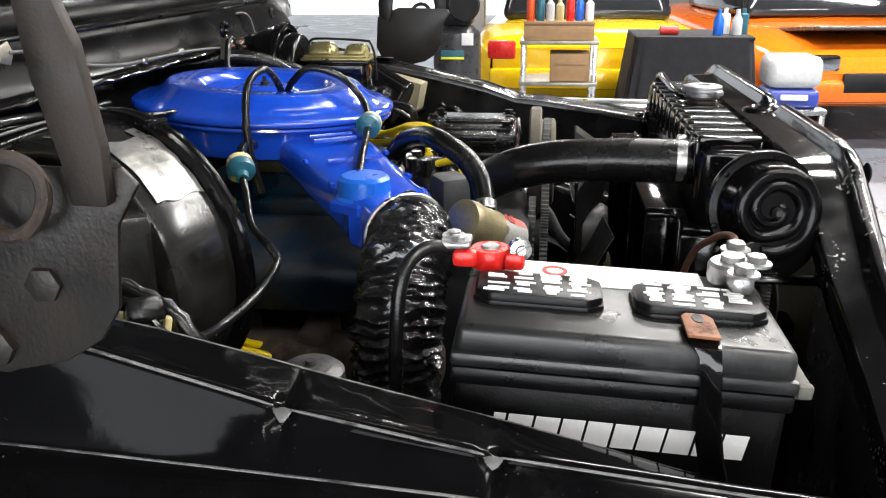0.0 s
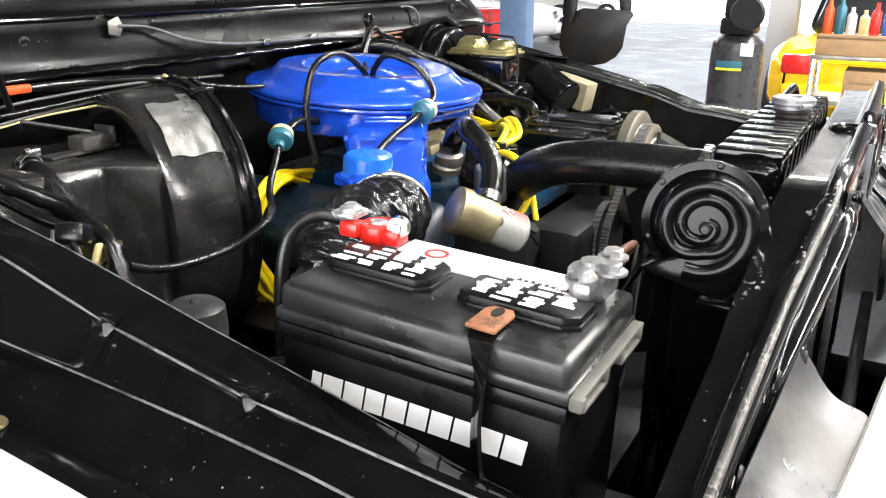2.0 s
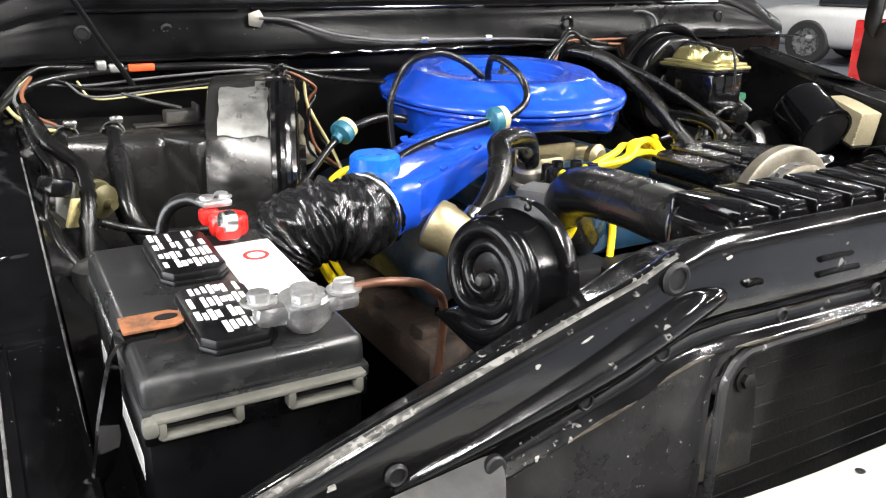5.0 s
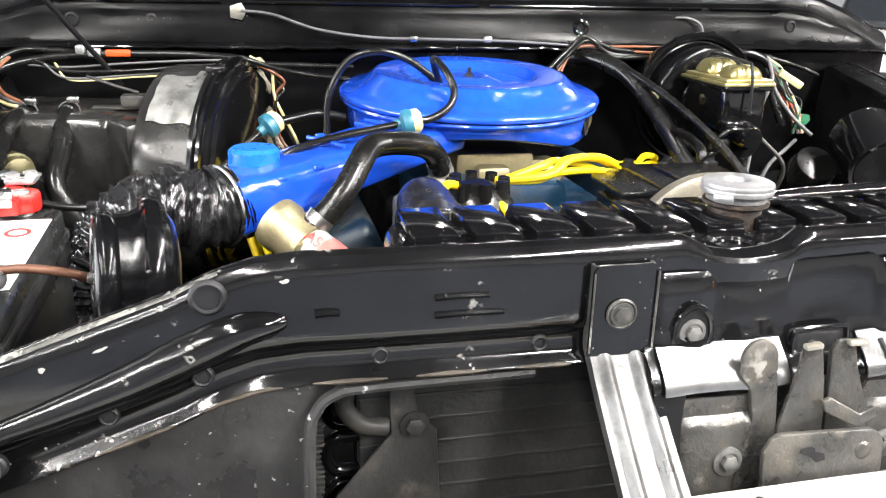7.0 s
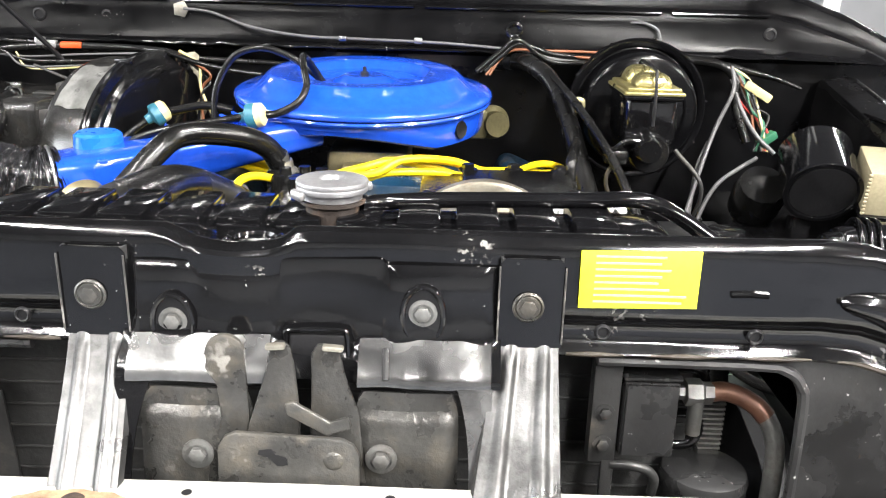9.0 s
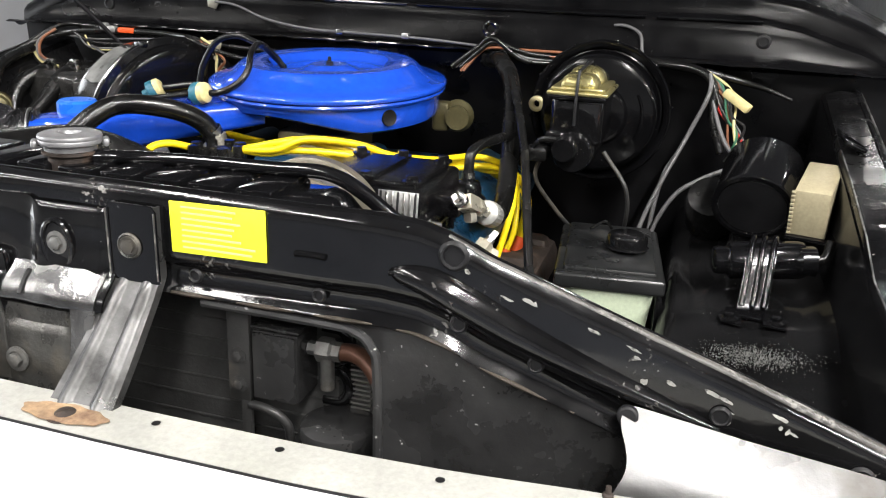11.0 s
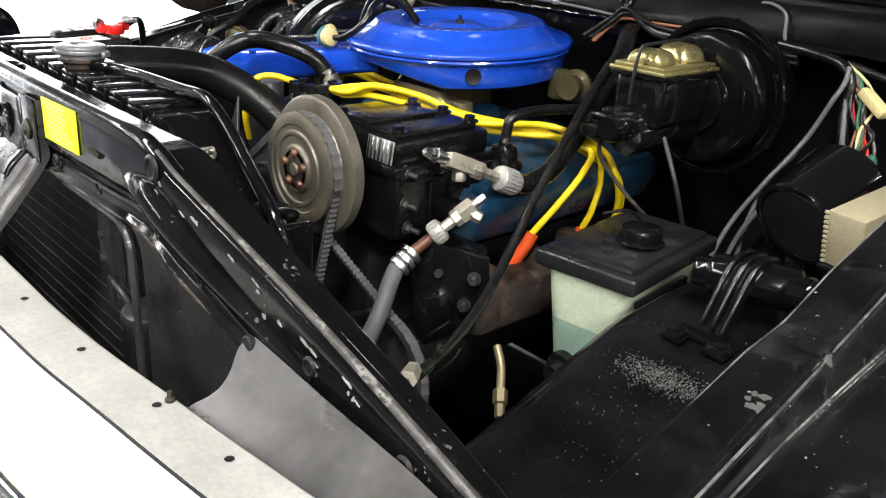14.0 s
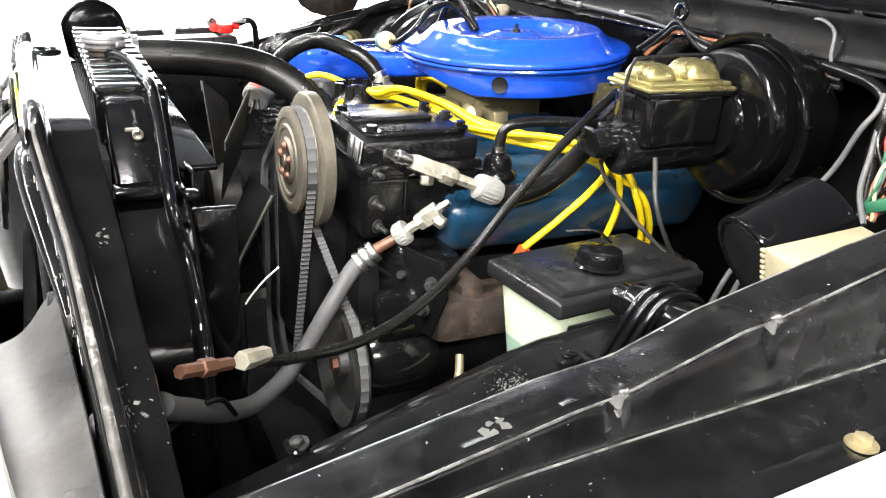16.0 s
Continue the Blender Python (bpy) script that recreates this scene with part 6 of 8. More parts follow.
# vacuum hoses looping over the air cleaner, with their two-tone grommets
vh = thing("vacuum_hose", (-0.3, 0.7, 1.1), "thin black vacuum hose looping over the air cleaner lid", "vacuum hose", "vacuum hoses")
part("hose", tube([(-0.105, 0.735, 1.165), (-0.120, 0.733, 1.180), (-0.15, 0.733, 1.200), (-0.192, 0.732, 1.212), (-0.235, 0.738, 1.198), (-0.262, 0.735, 1.155), (-0.268, 0.73, 1.11), (-0.265, 0.72, 1.06)], 0.0052, 12), RUBBER, vh)
vh2 = thing("vacuum_hose", (-0.2, 0.6, 1.1), "thin black vacuum hose looping from the lid to the snorkel", "vacuum hose", "vacuum hoses")
part("hose", tube([(-0.102, 0.728, 1.165), (-0.112, 0.715, 1.185), (-0.122, 0.685, 1.206), (-0.115, 0.645, 1.195), (-0.108, 0.622, 1.172), (-0.118, 0.606, 1.152), (-0.145, 0.598, 1.138), (-0.172, 0.59, 1.136)], 0.0052, 12), RUBBER, vh2)
part("hose", tube([(-0.18, 0.59, 1.135), (-0.22, 0.585, 1.128), (-0.28, 0.578, 1.118), (-0.325, 0.572, 1.105), (-0.345, 0.568, 1.09)], 0.0052, 12), RUBBER, vh2)
vh3 = thing("vacuum_hose", (-0.4, 0.7, 1.0), "thin grey-black vacuum hose drooping beside the blower housing", "vacuum hose", "vacuum hoses")
part("hose", tube([(-0.24, 0.735, 1.118), (-0.28, 0.735, 1.124), (-0.32, 0.725, 1.118), (-0.345, 0.716, 1.114)], 0.0065, 12), RUBBER, vh3)
part("hose", tube([(-0.35, 0.715, 1.112), (-0.378, 0.70, 1.092), (-0.415, 0.682, 1.062), (-0.45, 0.650, 1.048), (-0.483, 0.632, 1.042), (-0.534, 0.640, 1.024), (-0.601, 0.650, 1.021), (-0.65, 0.648, 1.032), (-0.683, 0.641, 1.047)], 0.0048, 10), RUBBER, vh3)
for g, d in (((-0.172, 0.590, 1.136), (-0.06, 0.004, -0.012)), ((-0.346, 0.716, 1.114), (-0.05, -0.025, -0.03))):
    gm = aim(g, Vector(g) + Vector(d))
    gr = thing("vacuum_connector", (g[0], g[1], g[2] - 0.015), "round two-tone teal and cream vacuum connector", "connector", "vacuum connectors")
    part("disc", lathe([(0, -0.002), (0.016, -0.002), (0.0175, 0.002), (0.017, 0.010), (0.008, 0.014), (0.007, 0.022), (0, 0.022)], gm, 28), TEAL, gr)
    part("disc", lathe([(0, -0.014), (0.010, -0.014), (0.0155, -0.010), (0.0165, -0.0022), (0, -0.0022)], gm, 28), CREAM, gr, "cream half")

# ---------------------------------------------------------------- heater and blower
heat = thing("heater_housing", (-0.55, 0.87, 0.8), "black moulded heater housing with a scroll blower", "heater")


def W(a, q, z):
    """A place on the blower: a along its axle, q back from the front, z up."""
    return Vector((0.94 * a + 0.34 * q, -0.34 * a + 0.94 * q, z))


def scroll_ring(a, r, lift=0.0):
    return [W(a, 0.655 - (r + lift) * math.cos(radians(d)), 1.015 + (r + lift) * math.sin(radians(d))) for d in steps(-70, 190, 52)]


part("blower_scroll", sheet([scroll_ring(a, r) for a, r in ((-0.757, 0.140), (-0.757, 0.155), (-0.754, 0.161), (-0.748, 0.163), (-0.72, 0.164), (-0.69, 0.165), (-0.668, 0.165))], 0.003), BLOWER, heat, "glossy black curved blower housing")
part("scroll_side", joined(lathe([(0, 0.0), (0.150, 0.0), (0.152, 0.004), (0, 0.004)], aim(W(-0.752, 0.655, 1.015), W(-3, 0.655, 1.015)), 48)), BLACK, heat)
FM = aim(W(-0.66, 0.655, 1.015), W(3, 0.655, 1.015))
part("seam_flange", lathe([(0.150, -0.010), (0.170, -0.010), (0.177, -0.008), (0.178, -0.002), (0.174, 0.001), (0.178, 0.004), (0.178, 0.009), (0.166, 0.011), (0.164, 0.016), (0.158, 0.018), (0.156, 0.024), (0.148, 0.026), (0.06, 0.028), (0.058, 0.036), (0, 0.036)], FM, 72), BLACK, heat, "black joining flange and motor side")
for d in (70, 118, 160):
    q = W(-0.66, 0.655 - 0.176 * math.cos(radians(d)), 1.015 + 0.176 * math.sin(radians(d)))
    part("clip", box(q, (0.03, 0.012, 0.010), 0.003, (0, 0, -20)), BLACK, heat)
part("foil_tape", sheet([[W(a + 0.004 * noise.noise((d * 0.15, a * 30, 0)), 0.655 - (0.1665 + 0.0012 * noise.noise((a * 70, d * 0.3, 1))) * math.cos(radians(d + 5 * noise.noise((a * 25, 2, 0)))), 1.015 + (0.1665 + 0.0012 * noise.noise((a * 70, d * 0.3, 1))) * math.sin(radians(d + 5 * noise.noise((a * 25, 2, 0))))) for a in steps(-0.738, -0.672, 14)] for d in steps(37, 69, 14)], 0.001), TAPE, heat, "crinkled silver foil tape")
part("foil_tape", sheet([[W(a, 0.655 - 0.167 * math.cos(radians(d)), 1.015 + 0.167 * math.sin(radians(d))) for a in steps(-0.69, -0.676, 3)] for d in steps(69, 75, 4)], 0.001), TAPE, heat)
part("heater_box", joined(box((-0.665, 0.905, 1.03), (0.24, 0.19, 0.17), 0.02, (0, 0, -12), 3), prism([(-0.615, 0.863), (-0.543, 0.739), (-0.47, 0.78), (-0.49, 0.95), (-0.62, 0.97)], 0.255, pose(0, 0, 0.857), 0.010)), BLOWER, heat, "black moulded heater box")
part("clip_bracket", joined(box((-0.537, 0.86, 1.127), (0.046, 0.03, 0.018), 0.003), box((-0.552, 0.86, 1.117), (0.10, 0.022, 0.004), 0.001), box((-0.516, 0.858, 1.134), (0.004, 0.034, 0.02), 0.001), tube([(-0.61, 0.885, 1.160), (-0.57, 0.87, 1.148), (-0.535, 0.86, 1.138)], 0.0025, 8)), DUSTY, heat, "dull metal cable bracket")
for h0, h1 in (((-0.690, 0.865, 1.108), ((-0.715, 0.80, 1.085), (-0.715, 0.775, 1.05), (-0.705, 0.76, 0.99), (-0.69, 0.74, 0.90))), ((-0.632, 0.862, 1.110), ((-0.637, 0.775, 1.065), (-0.640, 0.735, 1.03), (-0.620, 0.73, 0.985), (-0.600, 0.735, 0.945), (-0.585, 0.74, 0.89)))):
    hh = thing("heater_hose", (h0[0], h0[1] - 0.06, 0.95), "black rubber heater hose with a steel clamp", "hose", "heater hoses")
    part("hose", tube([h0, (0.5 * (h0[0] + h1[0][0]), h0[1] - 0.035, h0[2] - 0.004), *h1], 0.0148, 16), RUBBER, hh)
    part("clamp", joined(lathe([(0.0145, -0.006), (0.0155, -0.006), (0.0155, 0.006), (0.0145, 0.006)], aim(Vector(h0) + Vector((0, -0.012, 0.003)), Vector(h0) + Vector((0, -0.3, 0.05))), 24), box(Vector(h0) + Vector((0.006, -0.012, 0.02)), (0.018, 0.012, 0.010), 0.003)), STEEL, hh)
hv = thing("heater_valve", (-0.68, 0.705, 1.02), "round brass-coloured vacuum heater valve", "valve")
part("diaphragm", lathe([(0, -0.022), (0.019, -0.022), (0.022, -0.018), (0.022, -0.004), (0.0245, -0.003), (0.0245, 0.003), (0.022, 0.004), (0.021, 0.016), (0.012, 0.021), (0.006, 0.022), (0.006, 0.034), (0, 0.034)], aim((-0.680, 0.703, 1.06), (-0.58, 0.55, 1.04)), 36), OLIVE, hv)
part("bracket", box((-0.715, 0.70, 1.05), (0.022, 0.006, 0.07), 0.002, (0, 8, 0)), PRIMER, hv)
sh = thing("suspension_stud", (-0.705, 0.54, 0.98), "round grey capped stud beside the apron", "stud")
part("cap", lathe([(0, 1.04), (0.004, 1.04), (0.005, 1.036), (0.022, 1.035), (0.028, 1.030), (0.0295, 1.01), (0.027, 0.95), (0, 0.95)], pose(-0.700, 0.535, 0), 32), DUSTY, sh)

# ---------------------------------------------------------------- engine
eng = thing("engine_block", (0, 0.65, 0.55), "grimy dark blue V8 engine under the air cleaner", "engine")
part("block", joined(box((0, 0.70, 0.80), (0.34, 0.56, 0.34), 0.02), box((0, 0.42, 0.82), (0.24, 0.12, 0.3), 0.02)), DARK, eng)
part("intake_manifold", joined(box((0, 0.69, 0.985), (0.26, 0.46, 0.05), 0.015), box((-0.02, 0.70, 1.02), (0.16, 0.2, 0.05), 0.015)), ENGINE, eng, "grimy intake manifold")
part("carburettor", joined(box((-0.03, 0.735, 1.05), (0.12, 0.13, 0.05), 0.01), lathe([(0, 1.02), (0.05, 1.02), (0.05, 1.07), (0, 1.07)], pose(-0.04, 0.75, 0), 24), lathe([(0, 0), (0.018, 0), (0.02, 0.012), (0.012, 0.02), (0, 0.02)], aim((0.05, 0.66, 1.05), (0.08, 0.5, 1.05)), 20), box((0.04, 0.70, 1.045), (0.06, 0.03, 0.03), 0.006), box((-0.04, 0.655, 1.04), (0.05, 0.03, 0.04), 0.008)), BRASS, eng, "stained brass-grey carburettor")
# The passenger cover's shade is put into its darker paint.
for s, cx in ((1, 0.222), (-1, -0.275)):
    vc = part("valve_cover", box((cx, 0.735, 0.965), (0.125, 0.45, 0.085), 0.022, (0, s * 24, 0), 4), ENGINE if s > 0 else ENGINESHADE, eng, "dark blue painted valve cover")
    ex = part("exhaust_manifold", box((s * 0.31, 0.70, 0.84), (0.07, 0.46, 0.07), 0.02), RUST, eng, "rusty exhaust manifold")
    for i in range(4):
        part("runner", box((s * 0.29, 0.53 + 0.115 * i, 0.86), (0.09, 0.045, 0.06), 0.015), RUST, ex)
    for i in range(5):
        part("rib", box((cx + s * 0.01, 0.56 + 0.08 * i, 1.003), (0.07, 0.012, 0.006), 0.003, (0, s * 24, 0)), ENGINE if s > 0 else ENGINESHADE, vc)
part("decal", box((0.255, 0.77, 0.990), (0.07, 0.13, 0.0015), 0.0005, (0, 24, 0)), BRASS, eng, "worn pale decal")
oc = thing("breather_cap", (0.257, 0.592, 1.0), "black ribbed oil breather cap on the valve cover", "oil cap")
part("cap", lathe([(0, 1.054), (0.0085, 1.054), (0.010, 1.047), (0.017, 1.044), (0.020, 1.036), (0.0205, 1.026), (0.027, 1.021), (0.0285, 1.017), (0.027, 1.012), (0.02, 1.008), (0, 1.0)], pose(0.257, 0.592, 0), 24), GLOSS, oc)
part("elbow", tube([(0.257, 0.592, 1.048), (0.257, 0.594, 1.070), (0.2575, 0.600, 1.083), (0.262, 0.622, 1.090), (0.272, 0.67, 1.092), (0.285, 0.74, 1.088)], 0.0075, 14), RUBBER, oc)
part("clamp", lathe([(0.008, 0), (0.0095, 0.0), (0.0095, 0.008), (0.008, 0.008)], pose(0.257, 0.592, 1.050), 20), STEEL, oc)
single("vacuum_valve", joined(lathe([(0, -0.015), (0.024, -0.015), (0.028, -0.006), (0.028, 0.002), (0.02, 0.01), (0.02, 0.03), (0, 0.03)], aim((0.16, 0.86, 1.09), (0.25, 0.5, 1.1)), 32), box((0.135, 0.85, 1.09), (0.03, 0.03, 0.05), 0.006)), OLIVE, (0.16, 0.86, 1.05), "olive-plated vacuum valve behind the air cleaner", "valve")

dist = thing("distributor", (-0.115, 0.50, 0.98), "black distributor cap with plug wires at the engine front", "distributor")
dcap = part("cap", lathe([(0, 1.075), (0.012, 1.074), (0.03, 1.068), (0.046, 1.05), (0.05, 1.03), (0.05, 0.99), (0, 0.99)], pose(-0.10, 0.515, 0), 24), RUBBER, dist)
for i in range(8):
    a = 2 * math.pi * i / 8
    part("tower", lathe([(0, 0), (0.009, 0), (0.008, 0.022), (0, 0.022)], pose(-0.10 + 0.034 * math.cos(a), 0.515 + 0.034 * math.sin(a), 1.056), 10), RUBBER, dcap)
part("coil", box((-0.185, 0.475, 1.045), (0.05, 0.045, 0.05), 0.008, (0, 0, 30)), GREYRUBBER, dist, "grey coil block")

wr = random.Random(7)


def wire(name, pts, r, mat, label, group, jit=0.0):
    p = [(x + wr.uniform(-jit, jit), y + wr.uniform(-jit, jit), z + wr.uniform(-jit, jit)) for x, y, z in pts]
    w = thing(name, p[0], label, "wire", group)
    part("lead", tube(p, r, 10), mat, w)
    return w


bundle = [(-0.012, 0.522, 1.078), (0.022, 0.542, 1.086), (0.079, 0.577, 1.075), (0.130, 0.611, 1.057), (0.170, 0.655, 1.048), (0.215, 0.712, 1.044), (0.250, 0.742, 1.036)]
ends = [((0.288, 0.757, 1.022), (0.296, 0.727, 0.993), (0.298, 0.676, 0.955), (0.298, 0.625, 0.918)),
        ((0.282, 0.777, 1.015), (0.289, 0.785, 0.971), (0.290, 0.77, 0.926), (0.282, 0.765, 0.892)),
        ((0.283, 0.795, 1.012), (0.304, 0.808, 0.98), (0.303, 0.824, 0.938), (0.29, 0.84, 0.892)),
        ((0.265, 0.80, 1.00), (0.285, 0.83, 0.975), (0.292, 0.85, 0.93), (0.280, 0.86, 0.885))]
for i, e in enumerate(ends):
    off = [(x + 0.010 * math.cos(i * 1.7 + n * 0.5), y + 0.010 * math.sin(i * 1.7 + n * 0.5), z + 0.009 * math.sin(i * 2.1 + n * 0.7)) for n, (x, y, z) in enumerate(bundle)]
    w = wire("spark_plug_wire", [(-0.075, 0.52, 1.07), *off, *e], 0.0052, YELLOW, "bright yellow spark plug wire in a bundle", "spark plug wires", 0.002)
    part("boot", tube([e[-1], (e[-1][0] - 0.008, e[-1][1] - 0.012, e[-1][2] - 0.03), (e[-1][0] - 0.02, e[-1][1] - 0.02, e[-1][2] - 0.055)], 0.0095, 12), ORANGE, w, "orange rubber boot")
for i, p in enumerate([[(-0.13, 0.50, 1.072), (-0.150, 0.470, 1.082), (-0.163, 0.445, 1.078), (-0.160, 0.430, 1.058), (-0.168, 0.425, 1.02), (-0.2, 0.45, 0.97)],
                       [(-0.085, 0.490, 1.050), (-0.078, 0.475, 1.050), (-0.072, 0.465, 1.035), (-0.075, 0.455, 1.00), (-0.09, 0.44, 0.96)]]):
    wire("spark_plug_wire", p, 0.0052, YELLOW, "bright yellow spark plug wire off the distributor", "spark plug wires")
for i in range(5):
    q = [(-0.19, 0.80, 1.015), (-0.25, 0.775, 1.03), (-0.30, 0.755, 1.040), (-0.345, 0.745, 1.034), (-0.372, 0.752, 1.0), (-0.378, 0.762, 0.95), (-0.36, 0.74, 0.89), (-0.33, 0.69 + 0.03 * i, 0.86)]
    q = [(x + 0.009 * math.cos(i * 1.9 + n * 0.4), y + 0.009 * math.sin(i * 1.9 + n * 0.4), z + 0.008 * math.sin(i * 2.6 + n * 0.6)) for n, (x, y, z) in enumerate(q)]
    wire("spark_plug_wire", q, 0.0052, YELLOW, "bright yellow spark plug wire beside the blower", "spark plug wires", 0.0015)

# ---------------------------------------------------------------- air conditioning compressor
comp = thing("compressor", (0.2, 0.46, 0.85), "black air conditioning compressor with a grey clutch pulley", "compressor")
crank = part("crankcase", box((0.172, 0.478, 0.985), (0.165, 0.165, 0.10), 0.012, seg=3), CASTBLACK, comp, "glossy black crankcase")
part("gasket_flange", box((0.172, 0.478, 1.034), (0.176, 0.178, 0.016), 0.004), CASTBLACK, comp)
part("cylinder_head", box((0.172, 0.478, 1.056), (0.164, 0.168, 0.034), 0.007), CASTBLACK, comp, "black cylinder head")
part("sump", box((0.165, 0.478, 0.925), (0.10, 0.12, 0.05), 0.012), CASTBLACK, comp)
plate_m = part("maker_plate", box((0.2245, 0.3925, 1.0580), (0.052, 0.0016, 0.030), 0.0003, (-8, 0, 0)), LEAD, crank, "speckled bright metal plate with raised ridges")
for i in range(7):
    part("ridge", box((0.2020 + 0.0075 * i, 0.3910, 1.0580), (0.0028, 0.0016, 0.029), 0.0005, (-8, 0, 0), 1), STEEL if i % 3 else DARK, plate_m)
part("head_plate", joined(box((0.175, 0.475, 1.077), (0.135, 0.145, 0.010), 0.004), box((0.165, 0.46, 1.084), (0.05, 0.12, 0.008), 0.003), box((0.09, 0.475, 1.072), (0.07, 0.1, 0.010), 0.004)), CASTBLACK, comp)
for bx_, by_ in ((0.115, 0.412), (0.235, 0.412), (0.115, 0.54), (0.235, 0.54), (0.175, 0.41), (0.175, 0.545)):
    part("bolt", bolt((bx_, by_, 1.081), (bx_, by_, 2), 0.008, 0.009), BLACK, comp)
for by_, bz_ in ((0.409, 1.033), (0.411, 0.990), (0.417, 0.956)):
    part("bolt", joined(bolt((0.2535, by_, bz_), (1, by_ + 0.25, bz_ - 0.1), 0.0065, 0.008), lathe([(0, 0), (0.0036, 0), (0.0036, 0.021), (0, 0.022)], aim((0.2535, by_, bz_), (1, by_ + 0.25, bz_ - 0.1)), 12)), DUSTY, comp)
part("cast_rib", joined(*[box((0.2545, 0.455 + 0.035 * i, 0.985), (0.008, 0.006, 0.085), 0.002) for i in range(3)], box((0.2545, 0.478, 1.018), (0.010, 0.150, 0.007), 0.003)), CASTBLACK, crank)
CM = aim((0.130, 0.372, 1.018), (0.130, -1, 1.018))
cl = part("clutch_pulley", lathe([(0, 0.0), (0.088, 0.0), (0.094, 0.003), (0.0945, 0.018), (0.090, 0.021), (0.0735, 0.021), (0.0715, 0.024), (0.064, 0.030), (0.0715, 0.036), (0.0745, 0.037), (0.0745, 0.042), (0.068, 0.045), (0.060, 0.045), (0.058, 0.043), (0.052, 0.043), (0.050, 0.0455), (0.046, 0.0455), (0.044, 0.043), (0.034, 0.043), (0.030, 0.047), (0.020, 0.047), (0.018, 0.044), (0.010, 0.044), (0.008, 0.05), (0, 0.05)], CM, 72), CASTGREY, comp, "grey-brown clutch pulley")
part("hub", lathe([(0, 0.047), (0.026, 0.047), (0.03, 0.0445), (0.034, 0.0436), (0, 0.0436)], CM, 36), RUST, cl, "rust-brown hub")
for i in range(5):
    a = radians(18 + 72 * i)
    part("rivet", lathe([(0, 0.052), (0.0035, 0.052), (0.006, 0.049), (0.0065, 0.045), (0, 0.045)], CM @ Matrix.Translation((0.022 * math.cos(a), 0.022 * math.sin(a), 0)), 14), COPPER, cl)
for i in range(3):
    a = radians(100 + 8 * i)
    part("hole", lathe([(0, 0.0), (0.003, 0.0), (0.003, 0.001), (0, 0.001)], CM @ Matrix.Translation((0.0946 * math.cos(radians(88 - 180 + 8 * i)), 0.0946 * math.sin(radians(88 - 180 + 8 * i)), 0.011)) @ pose(0, 0, 0, 0, 90, 0), 10), DARK, cl)


def belt(pulleys, w, thick, y):
    """A ribbed belt in the plane y round pulleys (x, z, r), given in turn."""
    pts = []
    n = len(pulleys)
    for i in range(n):
        x0, z0, r0 = pulleys[i - 1]
        x1, z1, r1 = pulleys[i]
        x2, z2, r2 = pulleys[(i + 1) % n]

        def tangent(xa, za, ra, xb, zb, rb):
            d = math.atan2(zb - za, xb - xa)
            return d - math.pi / 2 + math.asin(max(-1, min(1, (rb - ra) / math.hypot(xb - xa, zb - za)))) * -1
        a0, a1 = tangent(x0, z0, r0, x1, z1, r1), tangent(x1, z1, r1, x2, z2, r2)
        while a1 < a0:
            a1 += 2 * math.pi
        for k in steps(0, 1, 24):
            a = a0 + (a1 - a0) * k
            pts.append((x1 + r1 * math.cos(a), z1 + r1 * math.sin(a), a))
    fine = []
    for (xa, za, aa), (xb, zb, ab) in zip(pts, pts[1:] + pts[:1]):
        m = max(1, int(math.hypot(xb - xa, zb - za) / 0.004))
        fine += [(xa + (xb - xa) * q / m, za + (zb - za) * q / m, aa) for q in range(m)]
    rows = []
    for i, (x, z, a) in enumerate(fine + fine[:1]):
        cog = 0.0026 if i % 2 else 0.0
        nx, nz = math.cos(a), math.sin(a)
        rows.append([(x + nx * d, y + q, z + nz * d) for d, q in ((0, -w / 2 + 0.002), (thick + cog, -w / 2), (thick + cog, w / 2), (0, w / 2 - 0.002), (0, -w / 2 + 0.002))])
    return sheet(rows, 0.0006)


single("drive_belt", belt([(0.130, 1.018, 0.066), (0.0, 0.93, 0.055), (0.03, 0.70, 0.08)], 0.012, 0.007, 0.342), GREYRUBBER, (0.08, 0.342, 0.65), "worn grey ribbed fan belt round the clutch pulley", "belt")
PS = Vector((0.285, 0.36, 0.775))
single("drive_belt", belt([(PS.x, PS.z, 0.077), (0.0, 0.93, 0.05), (0.03, 0.70, 0.075)], 0.011, 0.006, 0.362), GREYRUBBER, (0.2, 0.362, 0.65), "worn grey ribbed belt round the steering pump pulley", "belt")
psp = thing("power_steering_pump", (0.33, 0.40, 0.65), "dark steering pump with a steel pulley", "pump")
part("pulley", lathe([(0, 0), (0.078, 0), (0.084, 0.004), (0.076, 0.012), (0.084, 0.02), (0.086, 0.026), (0.078, 0.024), (0.066, 0.012), (0.02, 0.010), (0.018, 0.022), (0, 0.022)], aim((PS.x, 0.374, PS.z), (PS.x, -1, PS.z)), 56), DUSTY, psp, "dusty steel pulley")
part("nut", lathe([(0, 0.01), (0.011, 0.01), (0.011, 0.026), (0, 0.026)], aim((PS.x, 0.37, PS.z), (PS.x, -1, PS.z)), 6), COPPER, psp)
part("pump_body", joined(lathe([(0, 0), (0.05, 0), (0.055, -0.01), (0.055, -0.08), (0.045, -0.1), (0, -0.1)], aim((PS.x, 0.385, PS.z), (PS.x, -1, PS.z)), 36), box((0.31, 0.43, 0.85), (0.03, 0.07, 0.07), 0.008)), BLACK, psp)
